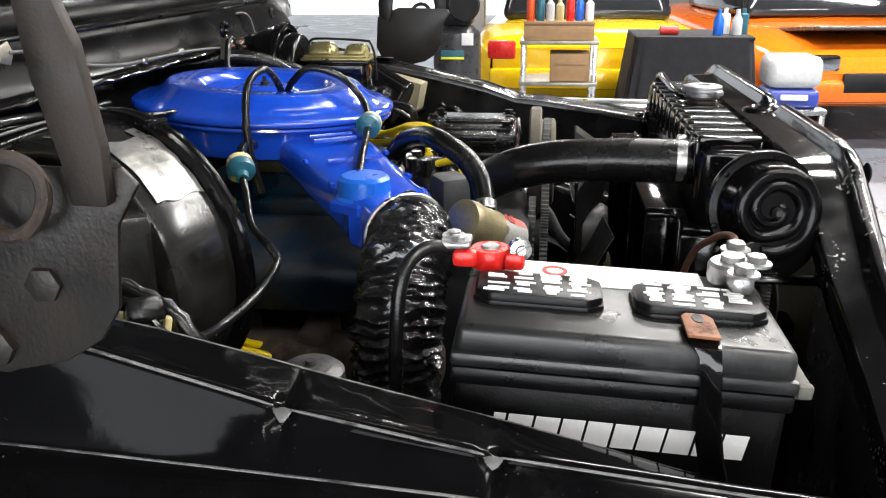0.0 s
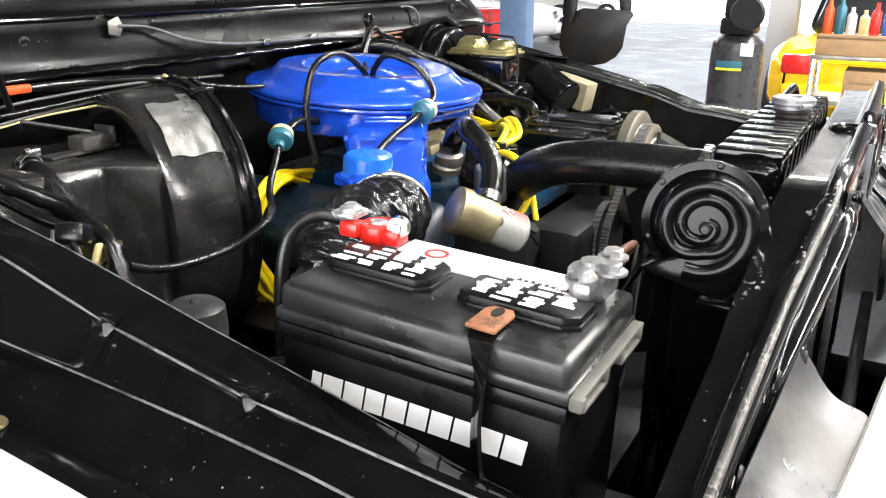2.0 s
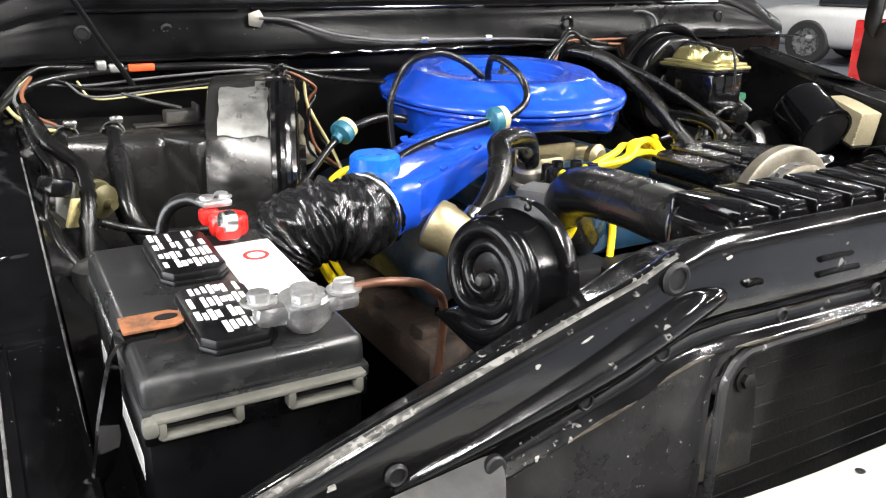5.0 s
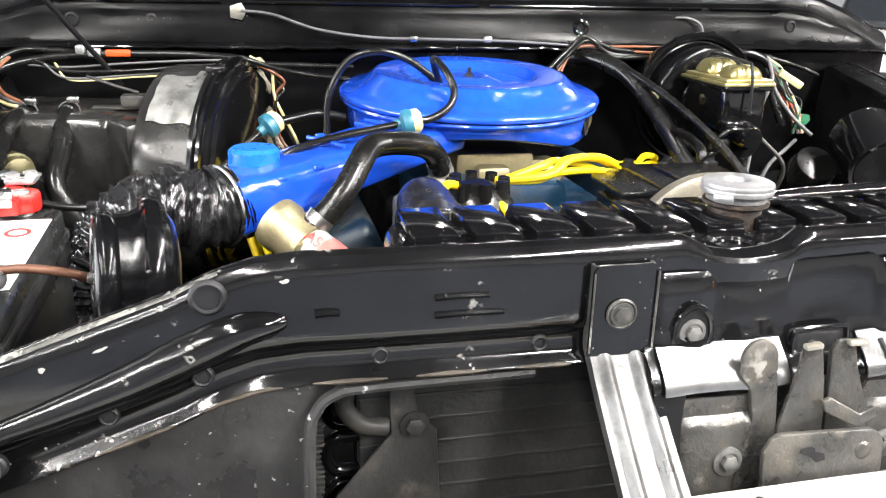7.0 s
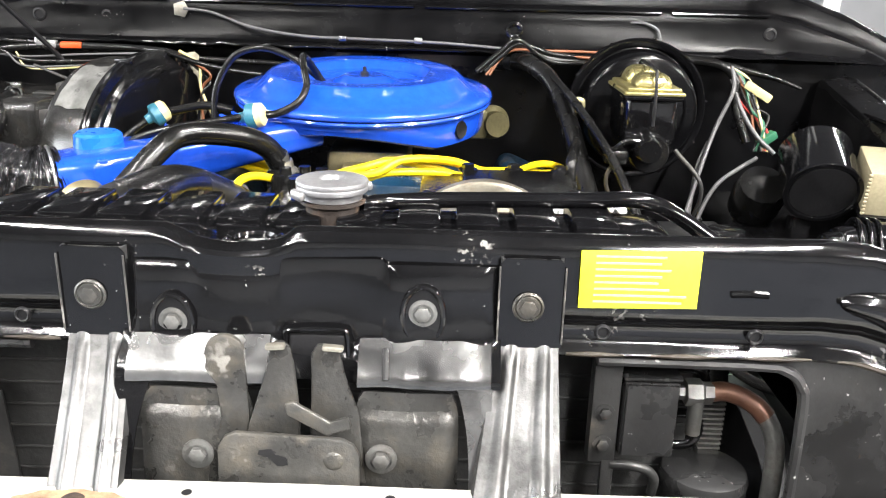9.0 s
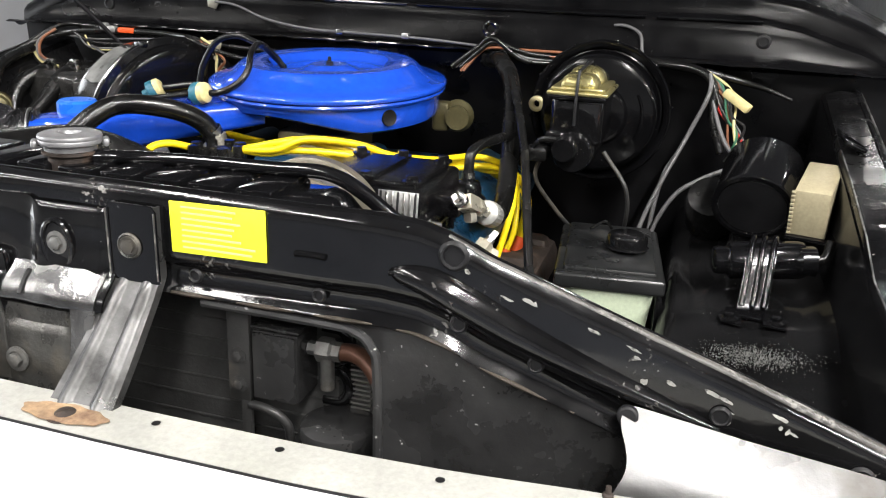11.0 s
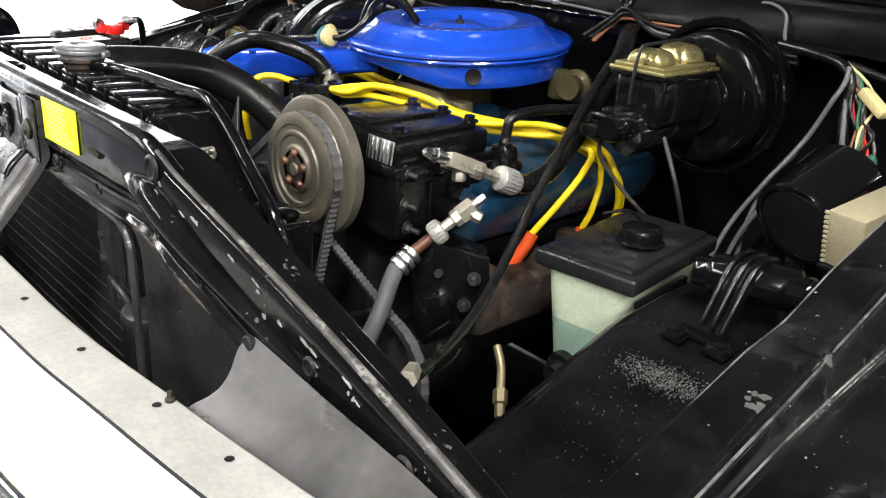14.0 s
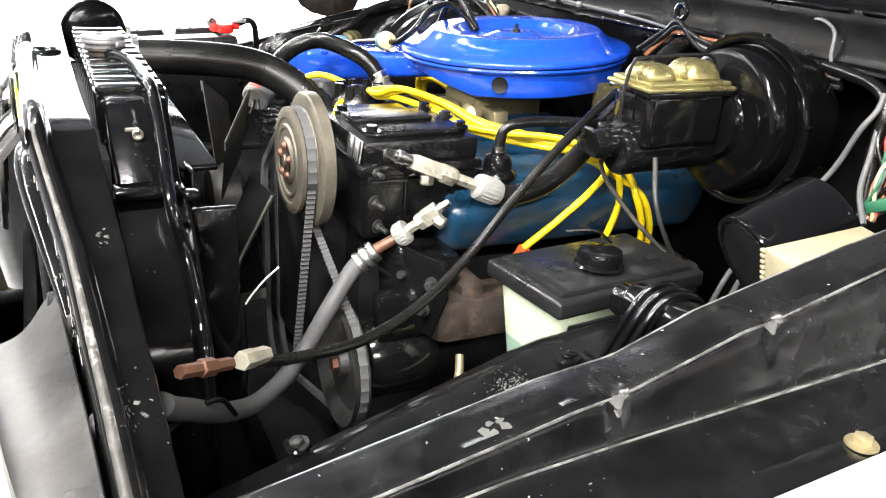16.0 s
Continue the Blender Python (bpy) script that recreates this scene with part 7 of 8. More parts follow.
part("bracket", joined(prism([(-0.05, -0.05), (0.03, -0.06), (0.05, 0.0), (0.045, 0.05), (-0.03, 0.06), (-0.06, 0.03)], 0.008, pose(0.315, 0.452, 0.885, 90, 0, 35), 0.002), box((0.25, 0.49, 0.905), (0.14, 0.05, 0.05), 0.01)), BLACK, psp, "black steel mounting bracket")
part("fitting", joined(lathe([(0, 0), (0.010, 0), (0.010, 0.02), (0.007, 0.022), (0.007, 0.04), (0, 0.04)], aim((0.40, 0.47, 0.76), (0.47, 0.40, 0.70)), 6), tube([(0.40, 0.47, 0.76), (0.38, 0.49, 0.78), (0.36, 0.50, 0.80)], 0.006, 10)), BRASS, psp)
for p0 in ((0.300, 0.44, 0.905), (0.335, 0.455, 0.865), (0.345, 0.46, 0.905)):
    part("bolt", bolt(p0, (p0[0] + 0.6, p0[1] - 0.8, p0[2]), 0.006, 0.014), DUSTY, psp)

# service valves and hoses of the compressor


def service_valve(name, tip, end, side, label, r=0.0085):
    """A plated valve: a square stem, a block with a side cap, a hexagon, a pipe and a knurled swivel nut."""
    tip, end = Vector(tip), Vector(end)
    L = (end - tip).length
    m = aim(tip, end)
    v = thing(name, tip, label, "valve", "service valves")
    part("stem", joined(lathe([(0, 0), (r * 0.42, 0), (r * 0.50, 0.002), (r * 0.55, 0.016), (0, 0.016)], m, 4), lathe([(0, 0.012), (r * 0.62, 0.012), (r * 0.62, 0.017), (r * 0.80, 0.018), (r * 0.80, 0.026), (r * 0.66, 0.027), (r * 0.66, L * 0.26), (0, L * 0.26)], m, 18)), STEEL, v, "bright square stem")
    c = tip + (end - tip) * 0.36
    part("valve_body", joined(lathe([(0, L * 0.22), (r * 1.1, L * 0.22), (r * 1.18, L * 0.235), (r * 1.18, L * 0.47), (r * 0.85, L * 0.49), (0, L * 0.49)], m @ pose(0, 0, 0, 0, 0, 30), 4), lathe([(0, L * 0.46), (r * 0.92, L * 0.46), (r * 1.12, L * 0.475), (r * 1.12, L * 0.58), (r * 0.92, L * 0.60), (r * 0.68, L * 0.61), (r * 0.68, L * 0.80), (0, L * 0.80)], m, 6)), PLATED, v, "dull plated body")
    part("side_cap", joined(lathe([(0, 0), (r * 0.62, 0), (r * 0.62, 0.012), (0, 0.012)], aim(c, c + Vector(side)), 14), lathe([(0, 0.011), (r * 0.78, 0.011), (r * 0.80, 0.012), (r * 0.80, 0.021), (r * 0.6, 0.023), (0, 0.023)], aim(c, c + Vector(side)), 6)), ZINC, v, "hexagon side cap")
    nut_ = part("nut", lathe([(0, L * 0.78), (r * 1.0, L * 0.78), (r * 1.42, L * 0.80), (r * 1.48, L * 0.82), (r * 1.48, L * 0.97), (r * 1.3, L), (0, L)], m, 28), PALENUT, v, "pale knurled swivel nut")
    for i in range(20):
        part("knurl", placed(box((r * 1.48 * math.cos(i * 0.31416), r * 1.48 * math.sin(i * 0.31416), L * 0.895), (0.0016, 0.0016, L * 0.13), 0.0004, (0, 0, math.degrees(i * 0.31416)), 1), m), PALENUT, nut_, smooth=0)
    return v


service_valve("service_valve", (0.291, 0.409, 1.070), (0.301, 0.572, 1.004), (0.12, -0.1, -1), "plated suction service valve on the compressor", 0.0118)
service_valve("service_valve", (0.327, 0.486, 1.0085), (0.291, 0.430, 0.953), (0.6, 0.5, -0.35), "plated discharge service valve on the compressor", 0.0105)
for py_, pz_ in ((0.455, 1.046), (0.478, 0.976)):
    part("port", box((0.27, py_, pz_), (0.036, 0.03, 0.026), 0.005), BLACK, comp)
ah = thing("suction_hose", (0.36, 0.5, 1.0), "thick black air conditioning hose rising to the firewall", "hose")
part("hose", tube([(0.301, 0.568, 1.005), (0.302, 0.60, 1.001), (0.298, 0.65, 1.012), (0.290, 0.705, 1.048), (0.279, 0.755, 1.092), (0.266, 0.815, 1.135), (0.245, 0.865, 1.168), (0.212, 0.92, 1.183), (0.18, 0.97, 1.178), (0.17, 1.03, 1.17)], 0.0145, 18), RUBBER, ah)
dh = thing("discharge_hose", (0.45, 0.2, 0.85), "grey weathered rubber discharge hose with crimped fittings", "hose")
part("hose", tube([(0.2875, 0.402, 0.937), (0.285, 0.375, 0.915), (0.305, 0.335, 0.872), (0.305, 0.305, 0.82), (0.325, 0.268, 0.79), (0.385, 0.218, 0.80), (0.46, 0.165, 0.845), (0.53, 0.125, 0.90), (0.57, 0.105, 0.93), (0.60, 0.092, 0.955)], 0.0112, 18), GREYRUBBER, dh)
part("crimp", joined(*[lathe([(0.0125, 0), (0.0152, 0.001), (0.0152, 0.007), (0.0125, 0.008)], aim(Vector((0.2875, 0.402, 0.937)) + Vector((-0.001, -0.0085, -0.007)) * i, Vector((0.2875, 0.402, 0.937)) + Vector((-0.001, -0.0085, -0.007)) * (i + 1)), 22) for i in range(3)]), STEEL, dh)
part("pipe", lathe([(0, 0), (0.0075, 0), (0.0075, 0.03), (0, 0.03)], aim((0.291, 0.428, 0.951), (0.2875, 0.402, 0.937)), 16), COPPER, dh)
lq = thing("liquid_line", (0.5, 0.2, 0.9), "thin black liquid line with copper and brass fittings", "hose")
part("hose", tube([(0.535, 0.180, 0.944), (0.50, 0.235, 0.92), (0.445, 0.325, 0.895), (0.408, 0.41, 0.908), (0.376, 0.487, 0.946), (0.353, 0.558, 1.005), (0.325, 0.65, 1.075), (0.285, 0.76, 1.135), (0.24, 0.88, 1.18), (0.21, 0.95, 1.195)], 0.0064, 14), RUBBER, lq)
part("fitting", joined(lathe([(0, 0), (0.0095, 0), (0.0095, 0.02), (0.0085, 0.022), (0.0085, 0.04), (0, 0.04)], aim((0.548, 0.17, 0.954), (0.525, 0.197, 0.944)), 6)), PLATED, lq)
part("fitting", joined(lathe([(0, 0), (0.0062, 0), (0.0062, 0.026), (0.0085, 0.027), (0.0085, 0.045), (0.006, 0.047), (0.006, 0.07), (0, 0.07)], aim((0.60, 0.108, 0.983), (0.545, 0.174, 0.952)), 6)), COPPER, lq, "copper-coloured fitting")
wire("ground_wire", [(0.62, 0.09, 0.94), (0.57, 0.10, 0.91), (0.53, 0.13, 0.90), (0.49, 0.16, 0.88), (0.46, 0.18, 0.84)], 0.003, RUBBER, "thin black wire beside the apron", "loose wires")

tail = thing("loose_wire", (0.226, 0.243, 0.72), "thin wire with a bare white end hanging behind the fan", "wire", "loose wires")
part("wire", tube([(0.2251, 0.2438, 0.852), (0.227, 0.243, 0.83), (0.228, 0.244, 0.77), (0.226, 0.243, 0.72)], 0.0012, 8), RUBBER, tail)
part("bare_end", tube([(0.2154, 0.2923, 0.8964), (0.219, 0.272, 0.882), (0.2235, 0.253, 0.864), (0.2251, 0.2438, 0.852)], 0.0014, 8), WHITE, tail, "bare white wire end")
nut = thing("apron_bolt", (0.5484, 0.221, 0.850), "black bolt and washer on the splash apron", "bolt")
part("washer", lathe([(0, 0.003), (0.014, 0.003), (0.0155, 0.0), (0, 0.0)], pose(0.556, 0.221, 0.852, -17, 0, 0), 24), BLACK, nut)
part("nut", bolt((0.556, 0.221, 0.854), (0.556, 0.0, 1.6), 0.008, 0.008), DUSTY, nut)

# ---------------------------------------------------------------- brakes
br = thing("brake_booster", (0.38, 0.92, 0.95), "round gloss black brake booster on the firewall", "brake booster")
BM = aim((0.3996, 0.8775, 1.1158), (0.3996, -1, 1.1158))
part("shell", lathe([(0, 0.052), (0.040, 0.052), (0.0455, 0.0495), (0.047, 0.043), (0.050, 0.0395), (0.056, 0.0385), (0.086, 0.0345), (0.0915, 0.0325), (0.0945, 0.028), (0.0965, 0.016), (0.0985, -0.004), (0.104, -0.006), (0.1125, -0.006), (0.1125, -0.016), (0.106, -0.018), (0.103, -0.045), (0.09, -0.085), (0, -0.09)], BM, 96), BOOSTER, br)
part("rim", lathe([(0.1035, 0.001), (0.109, 0.0040), (0.1135, 0.0042), (0.1158, 0.001), (0.1162, -0.006), (0.1140, -0.0105), (0.105, -0.0115)], BM, 96), BOOSTER, br, "rolled rim of the booster")
part("embossed_arc", tube([BM @ Vector((0.072 * math.cos(radians(a)), 0.072 * math.sin(radians(a)), 0.0365)) for a in steps(-30, 30, 12)], 0.0026, 8, 3), BOOSTER, br)
for i in range(10):
    a = radians(36 * i + 8)
    part("crimp", box(BM @ Vector((0.1150 * math.cos(a), 0.1150 * math.sin(a), -0.003)), (0.008, 0.012, 0.005), 0.002, (0, math.degrees(a), 0)), BOOSTER, br)
part("check_valve", lathe([(0.006, 0), (0.012, 0), (0.013, 0.004), (0.013, 0.012), (0.010, 0.014), (0.006, 0.014)], aim((0.299, 0.858, 1.124), (0.285, 0.3, 1.13)), 20), BRASS, br, "brass check valve")
mc = thing("brake_master_cylinder", (0.385, 0.76, 1.05), "black brake master cylinder with a gold-plated lid", "master cylinder")
part("reservoir", joined(box((0.386, 0.765, 1.125), (0.078, 0.125, 0.075), 0.012, seg=3), box((0.386, 0.765, 1.159), (0.086, 0.135, 0.008), 0.003)), BLACK, mc, "black iron reservoir")
part("cylinder", joined(lathe([(0, 0), (0.027, 0), (0.03, 0.006), (0.03, 0.15), (0, 0.15)], aim((0.386, 0.69, 1.078), (0.386, 1, 1.085)), 28), lathe([(0, -0.01), (0.016, -0.01), (0.02, 0), (0.02, 0.02), (0, 0.02)], aim((0.378, 0.668, 1.088), (0.38, 1, 1.088)), 20), box((0.36, 0.70, 1.10), (0.03, 0.03, 0.02), 0.005), bolt((0.378, 0.672, 1.088), (0.37, -1, 1.09), 0.011, 0.014)), BLACK, mc)
part("lid", joined(box((0.386, 0.765, 1.165), (0.090, 0.140, 0.006), 0.0025), box((0.386, 0.765, 1.1705), (0.080, 0.130, 0.006), 0.0025), box((0.386, 0.728, 1.1815), (0.062, 0.052, 0.022), 0.010, seg=3, taper=0.72), box((0.386, 0.797, 1.1835), (0.064, 0.062, 0.026), 0.011, seg=3, taper=0.66)), GOLD, mc, "gold zinc-plated lid with two domes")
part("bail", tube([(0.386, 0.690, 1.120), (0.386, 0.692, 1.165), (0.386, 0.700, 1.193), (0.387, 0.715, 1.1985), (0.388, 0.80, 1.202), (0.388, 0.826, 1.197), (0.388, 0.838, 1.17), (0.388, 0.842, 1.12)], 0.0024, 8), DARK, mc, "wire bail")
for i, p in enumerate([[(0.43, 0.72, 1.08), (0.47, 0.70, 1.03), (0.47, 0.74, 0.96), (0.45, 0.80, 0.90), (0.42, 0.85, 0.82)], [(0.345, 0.70, 1.08), (0.33, 0.72, 1.03), (0.36, 0.76, 0.97), (0.40, 0.82, 0.90), (0.41, 0.86, 0.82)]]):
    wire("brake_line", p, 0.0032, DUSTY, "bent steel brake line", "brake lines")
part("switch_plug", joined(box((0.335, 0.69, 1.075), (0.035, 0.03, 0.022), 0.006), tube([(0.33, 0.68, 1.085), (0.345, 0.67, 1.10), (0.37, 0.67, 1.10)], 0.004, 8)), RUBBER, mc)

# ---------------------------------------------------------------- washer bottle, canister and regulator
WB = pose(0.462, 0.627, 0.0, 0, 0, 6.5)


wb = thing("washer_bottle", (0.465, 0.615, 0.77), "milky plastic washer bottle with a black lid, half full", "washer bottle")


def bottle(z0, z1):
    rows = []
    for z in steps(z0, z1, 6):
        k = (z - 0.78) / 0.165
        hx_, hy_ = 0.046 + 0.018 * k, 0.090 + 0.020 * k
        rows.append([WB @ Vector((math.copysign(abs(math.cos(a)) ** 0.3, math.cos(a)) * hx_, math.copysign(abs(math.sin(a)) ** 0.3, math.sin(a)) * hy_, z)) for a in [2 * math.pi * i / 48 for i in range(49)]])
    return sheet(rows, 0.002)


part("bottle", bottle(0.868, 0.945), MILK, wb, "milky white upper bottle wall")
part("bottle", bottle(0.775, 0.868), LIQUID, wb, "greenish lower wall with washer fluid behind it")
part("lid", joined(placed(box((0, 0, 0.948), (0.144, 0.232, 0.022), 0.005, seg=3), WB), placed(box((0, 0, 0.961), (0.122, 0.210, 0.010), 0.005), WB)), CASE, wb, "satin black lid")
part("filler_cap", lathe([(0, 0.992), (0.02, 0.992), (0.026, 0.990), (0.028, 0.985), (0.0285, 0.974), (0.031, 0.972), (0, 0.97)], WB @ pose(0.022, -0.018, 0), 12), BLACK, wb, "black screw cap")
part("outlet", joined(lathe([(0, 0), (0.02, 0), (0.02, 0.02), (0.012, 0.022), (0.012, 0.04), (0, 0.04)], aim(WB @ Vector((-0.02, -0.086, 0.805)), WB @ Vector((-0.02, -0.3, 0.78))), 20)), RUBBER, wb)
part("rod", tube([WB @ Vector((0.0, 0.02, 0.985)), WB @ Vector((-0.01, 0.0, 1.0)), WB @ Vector((-0.03, -0.03, 0.997))], 0.002, 6), RUBBER, wb)
part("bracket", placed(box((0.068, -0.03, 0.90), (0.01, 0.13, 0.05), 0.003), WB), BLACK, wb)

cn = thing("vapour_canister", (0.64, 0.75, 0.95), "glossy black cylindrical canister lying beside the fender", "canister")
NM = aim((0.646, 0.682, 1.028), (0.661, 0.771, 1.074))
part("can", lathe([(0, 0.003), (0.046, 0.003), (0.050, 0.0), (0.0555, 0.0005), (0.0565, 0.004), (0.055, 0.008), (0.055, 0.094), (0.052, 0.099), (0, 0.101)], NM, 56), GLOSS, cn)
part("face", lathe([(0, 0.0015), (0.046, 0.0015), (0.047, 0.0035), (0, 0.0035)], NM, 48), DARK, cn, "dull black end face")
part("strap_foot", box((0.64, 0.735, 0.955), (0.03, 0.03, 0.05), 0.006), BLACK, cn)
vr = thing("vacuum_reservoir", (0.67, 0.55, 0.93), "gloss black vacuum tank held by a ribbed strap bracket", "vacuum tank")
VM = aim((0.605, 0.556, 0.987), (0.722, 0.580, 0.995))
part("tank", lathe([(0, -0.006), (0.014, -0.006), (0.017, -0.004), (0.018, 0.0), (0.018, 0.010), (0.019, 0.012), (0.023, 0.014), (0.0245, 0.019), (0.0245, 0.100), (0.023, 0.106), (0.018, 0.109), (0.018, 0.119), (0.016, 0.122), (0, 0.123)], VM, 40), GLOSS, vr)
part("pipe", tube([VM @ Vector((0, 0, 0.118)), (0.735, 0.583, 0.998), (0.742, 0.60, 1.015)], 0.006, 10), RUBBER, vr)
part("end_cone", lathe([(0.0185, 0), (0.0185, 0.018), (0.004, 0.033), (0, 0.033)], aim((0.722, 0.566, 0.997), (0.60, 0.547, 0.990)), 24), GLOSS, vr)
part("strap", strapped([(0.661, 0.602, 0.985), (0.661, 0.598, 1.004), (0.6605, 0.585, 1.0155), (0.659, 0.566, 1.0185), (0.657, 0.551, 1.0115), (0.656, 0.538, 0.994), (0.6545, 0.525, 0.968), (0.653, 0.513, 0.944), (0.6525, 0.505, 0.941), (0.652, 0.492, 0.939)], 0.036, 0.003, (1, 0.15, 0.1)), GLOSS, vr, "ribbed black strap")
part("rib", joined(*[tube([(0.661 + d, 0.598, 1.006), (0.6605 + d, 0.584, 1.0175), (0.659 + d, 0.565, 1.0200), (0.657 + d, 0.549, 1.0125), (0.656 + d, 0.5355, 0.995), (0.6545 + d, 0.522, 0.969), (0.653 + d, 0.511, 0.947)], 0.0036, 10) for d in (-0.013, 0.0, 0.013)]), GLOSS, vr)
part("foot", joined(box((0.652, 0.497, 0.9395), (0.062, 0.018, 0.004), 0.0015, (8, 4, 0)), box((0.628, 0.484, 0.9375), (0.026, 0.026, 0.004), 0.0015, (8, 4, 0)), box((0.678, 0.486, 0.9395), (0.028, 0.030, 0.004), 0.0015, (8, 4, 0))), GLOSS, vr, "bolted strap foot")
for bx, by, bz in ((0.6255, 0.482, 0.9385), (0.680, 0.485, 0.9405)):
    part("bolt", joined(lathe([(0.007, 0), (0.0125, 0.0005), (0.0125, 0.003), (0.007, 0.0045)], aim((bx, by, bz), (bx - 0.1, by - 0.2, 2)), 20), bolt((bx, by, bz + 0.002), (bx - 0.1, by - 0.2, 2), 0.0065)), BLACK, vr)
rg = thing("voltage_regulator", (0.735, 0.70, 0.98), "tan metal regulator box with ridged edges", "regulator")
RG = pose(0.729, 0.694, 1.048, 12, 0, -14)
part("box", placed(box((0, 0, 0), (0.046, 0.104, 0.066), 0.002), RG), TAN, rg)
part("fin", joined(*[placed(box((-0.0235, -0.0525, -0.030 + 0.006 * i), (0.005, 0.004, 0.0034), 0.0006), RG) for i in range(11)]), TAN, rg, "ridged edge of the box")
part("base_plate", placed(box((0, 0.0, -0.036), (0.056, 0.116, 0.006), 0.002), RG), BLACK, rg)
single("black_bracket", joined(box((0.77, 0.80, 1.12), (0.03, 0.16, 0.006), 0.002, (0, 20, 0)), box((0.765, 0.86, 1.06), (0.02, 0.1, 0.12), 0.004)), BLACK, (0.77, 0.8, 1.0), "black steel bracket by the hinge", "bracket")
single("relay_cover", lathe([(0, 0), (0.03, 0), (0.04, 0.02), (0.042, 0.06), (0.036, 0.09), (0, 0.1)], aim((0.60, 0.84, 0.95), (0.59, 0.74, 1.06)), 24), RUBBER, (0.6, 0.8, 0.95), "dusty black rubber relay cover", "cover")

# ---------------------------------------------------------------- wiring along the cowl and firewall
hw = thing("wiring_harness", (-0.4, 0.95, 1.15), "taped black wiring harness along the cowl with a red connector", "wiring harness")
part("loom", tube([(-0.80, 0.80, 1.11), (-0.76, 0.88, 1.155), (-0.70, 0.93, 1.178), (-0.60, 0.945, 1.186), (-0.50, 0.942, 1.187), (-0.44, 0.93, 1.186), (-0.39, 0.905, 1.184), (-0.36, 0.90, 1.175)], 0.006, 12), RUBBER, hw, "shiny taped loom")
part("loom", tube([(-0.78, 0.86, 1.14), (-0.72, 0.925, 1.19), (-0.66, 0.945, 1.192), (-0.56, 0.952, 1.184), (-0.46, 0.955, 1.175), (-0.35, 0.955, 1.17), (-0.2, 0.955, 1.165)], 0.0045, 10), RUBBER, hw)
part("red_connector", box((-0.57, 0.944, 1.188), (0.038, 0.012, 0.011), 0.003), ORANGE, hw, "orange-red connector")
part("white_connector", joined(box((-0.605, 0.944, 1.189), (0.02, 0.013, 0.013), 0.003), box((-0.625, 0.946, 1.192), (0.014, 0.016, 0.017), 0.003)), LEAD, hw)
for i, m in enumerate((BROWN, GREYWIRE, CREAM, RUBBER)):
    part("wire", tube([(-0.72, 0.915, 1.185), (-0.735 - 0.01 * i, 0.89, 1.165 - 0.005 * i), (-0.725, 0.87, 1.14 - 0.008 * i), (-0.70 + 0.01 * i, 0.865, 1.125 - 0.004 * i)], 0.0028, 8), m, hw)
for i, (m, r) in enumerate(((GREYWIRE, 0.002), (RUBBER, 0.003), (GREYWIRE, 0.0018), (CREAM, 0.0016))):
    wire("loose_wire", [(-0.70 + 0.012 * i, 0.93, 1.175), (-0.64, 0.935 - 0.004 * i, 1.168 - 0.006 * i), (-0.55, 0.935, 1.172 - 0.007 * i), (-0.46, 0.925, 1.176 - 0.005 * i), (-0.385, 0.90, 1.182 - 0.004 * i)], r, m, "thin loose wire along the firewall behind the heater", "firewall wires", 0.004)
single("hood_prop", tube([(-0.57, 0.949, 1.138), (-0.594, 0.928, 1.178), (-0.626, 0.895, 1.229), (-0.6525, 0.861, 1.274), (-0.705, 0.80, 1.36)], 0.0042, 10, straight=True), DARK, (-0.57, 0.949, 1.138), "thin dark steel rod leaning up from the firewall", "rod")
cw = thing("washer_hose", (0.0, 0.97, 1.2), "thin black washer hose clipped along the cowl", "hose")
part("hose", tube([(-0.38, 0.972, 1.253), (-0.33, 0.965, 1.248), (-0.26, 0.958, 1.226), (-0.17, 0.95, 1.214), (-0.08, 0.945, 1.212), (0.05, 0.942, 1.210), (0.15, 0.94, 1.205), (0.24, 0.945, 1.198)], 0.0025, 10), GREYWIRE, cw)
part("nozzle_clip", joined(prism([(-0.012, -0.01), (0.006, -0.014), (0.014, 0), (0.006, 0.014), (-0.012, 0.008)], 0.003, pose(-0.385, 0.974, 1.252, 90, 0, 0), 0.001)), ZINC, cw)
for x in (-0.1, 0.03):
    part("clip", box((x, 0.945, 1.212), (0.014, 0.009, 0.010), 0.002), STEEL, cw)
cw2 = thing("washer_hose", (0.4, 0.99, 1.2), "thin black washer hose on the cowl above the booster", "hose")
part("hose", tube([(0.395, 0.985, 1.249), (0.42, 0.975, 1.25), (0.445, 0.97, 1.238), (0.452, 0.965, 1.21), (0.46, 0.965, 1.19)], 0.0025, 10), GREYWIRE, cw2)
part("nozzle_clip", prism([(-0.012, -0.01), (0.006, -0.014), (0.014, 0), (0.006, 0.014), (-0.012, 0.008)], 0.003, pose(0.388, 0.99, 1.250, 90, 0, 0), 0.001), ZINC, cw2)
cc = thing("cowl_clamp", (0.19, 0.94, 1.19), "steel ring clamp holding wires at the cowl", "clamp")
part("ring", tube([(0.193 + 0.011 * math.cos(a), 0.93, 1.234 + 0.011 * math.sin(a)) for a in [2 * math.pi * i / 20 for i in range(21)]], 0.0045, 8, 3), BLACK, cc)
part("strap", strapped([(0.19, 0.93, 1.222), (0.18, 0.928, 1.205), (0.165, 0.925, 1.185)], 0.016, 0.002, (0.4, 1, 0)), ZINC, cc)
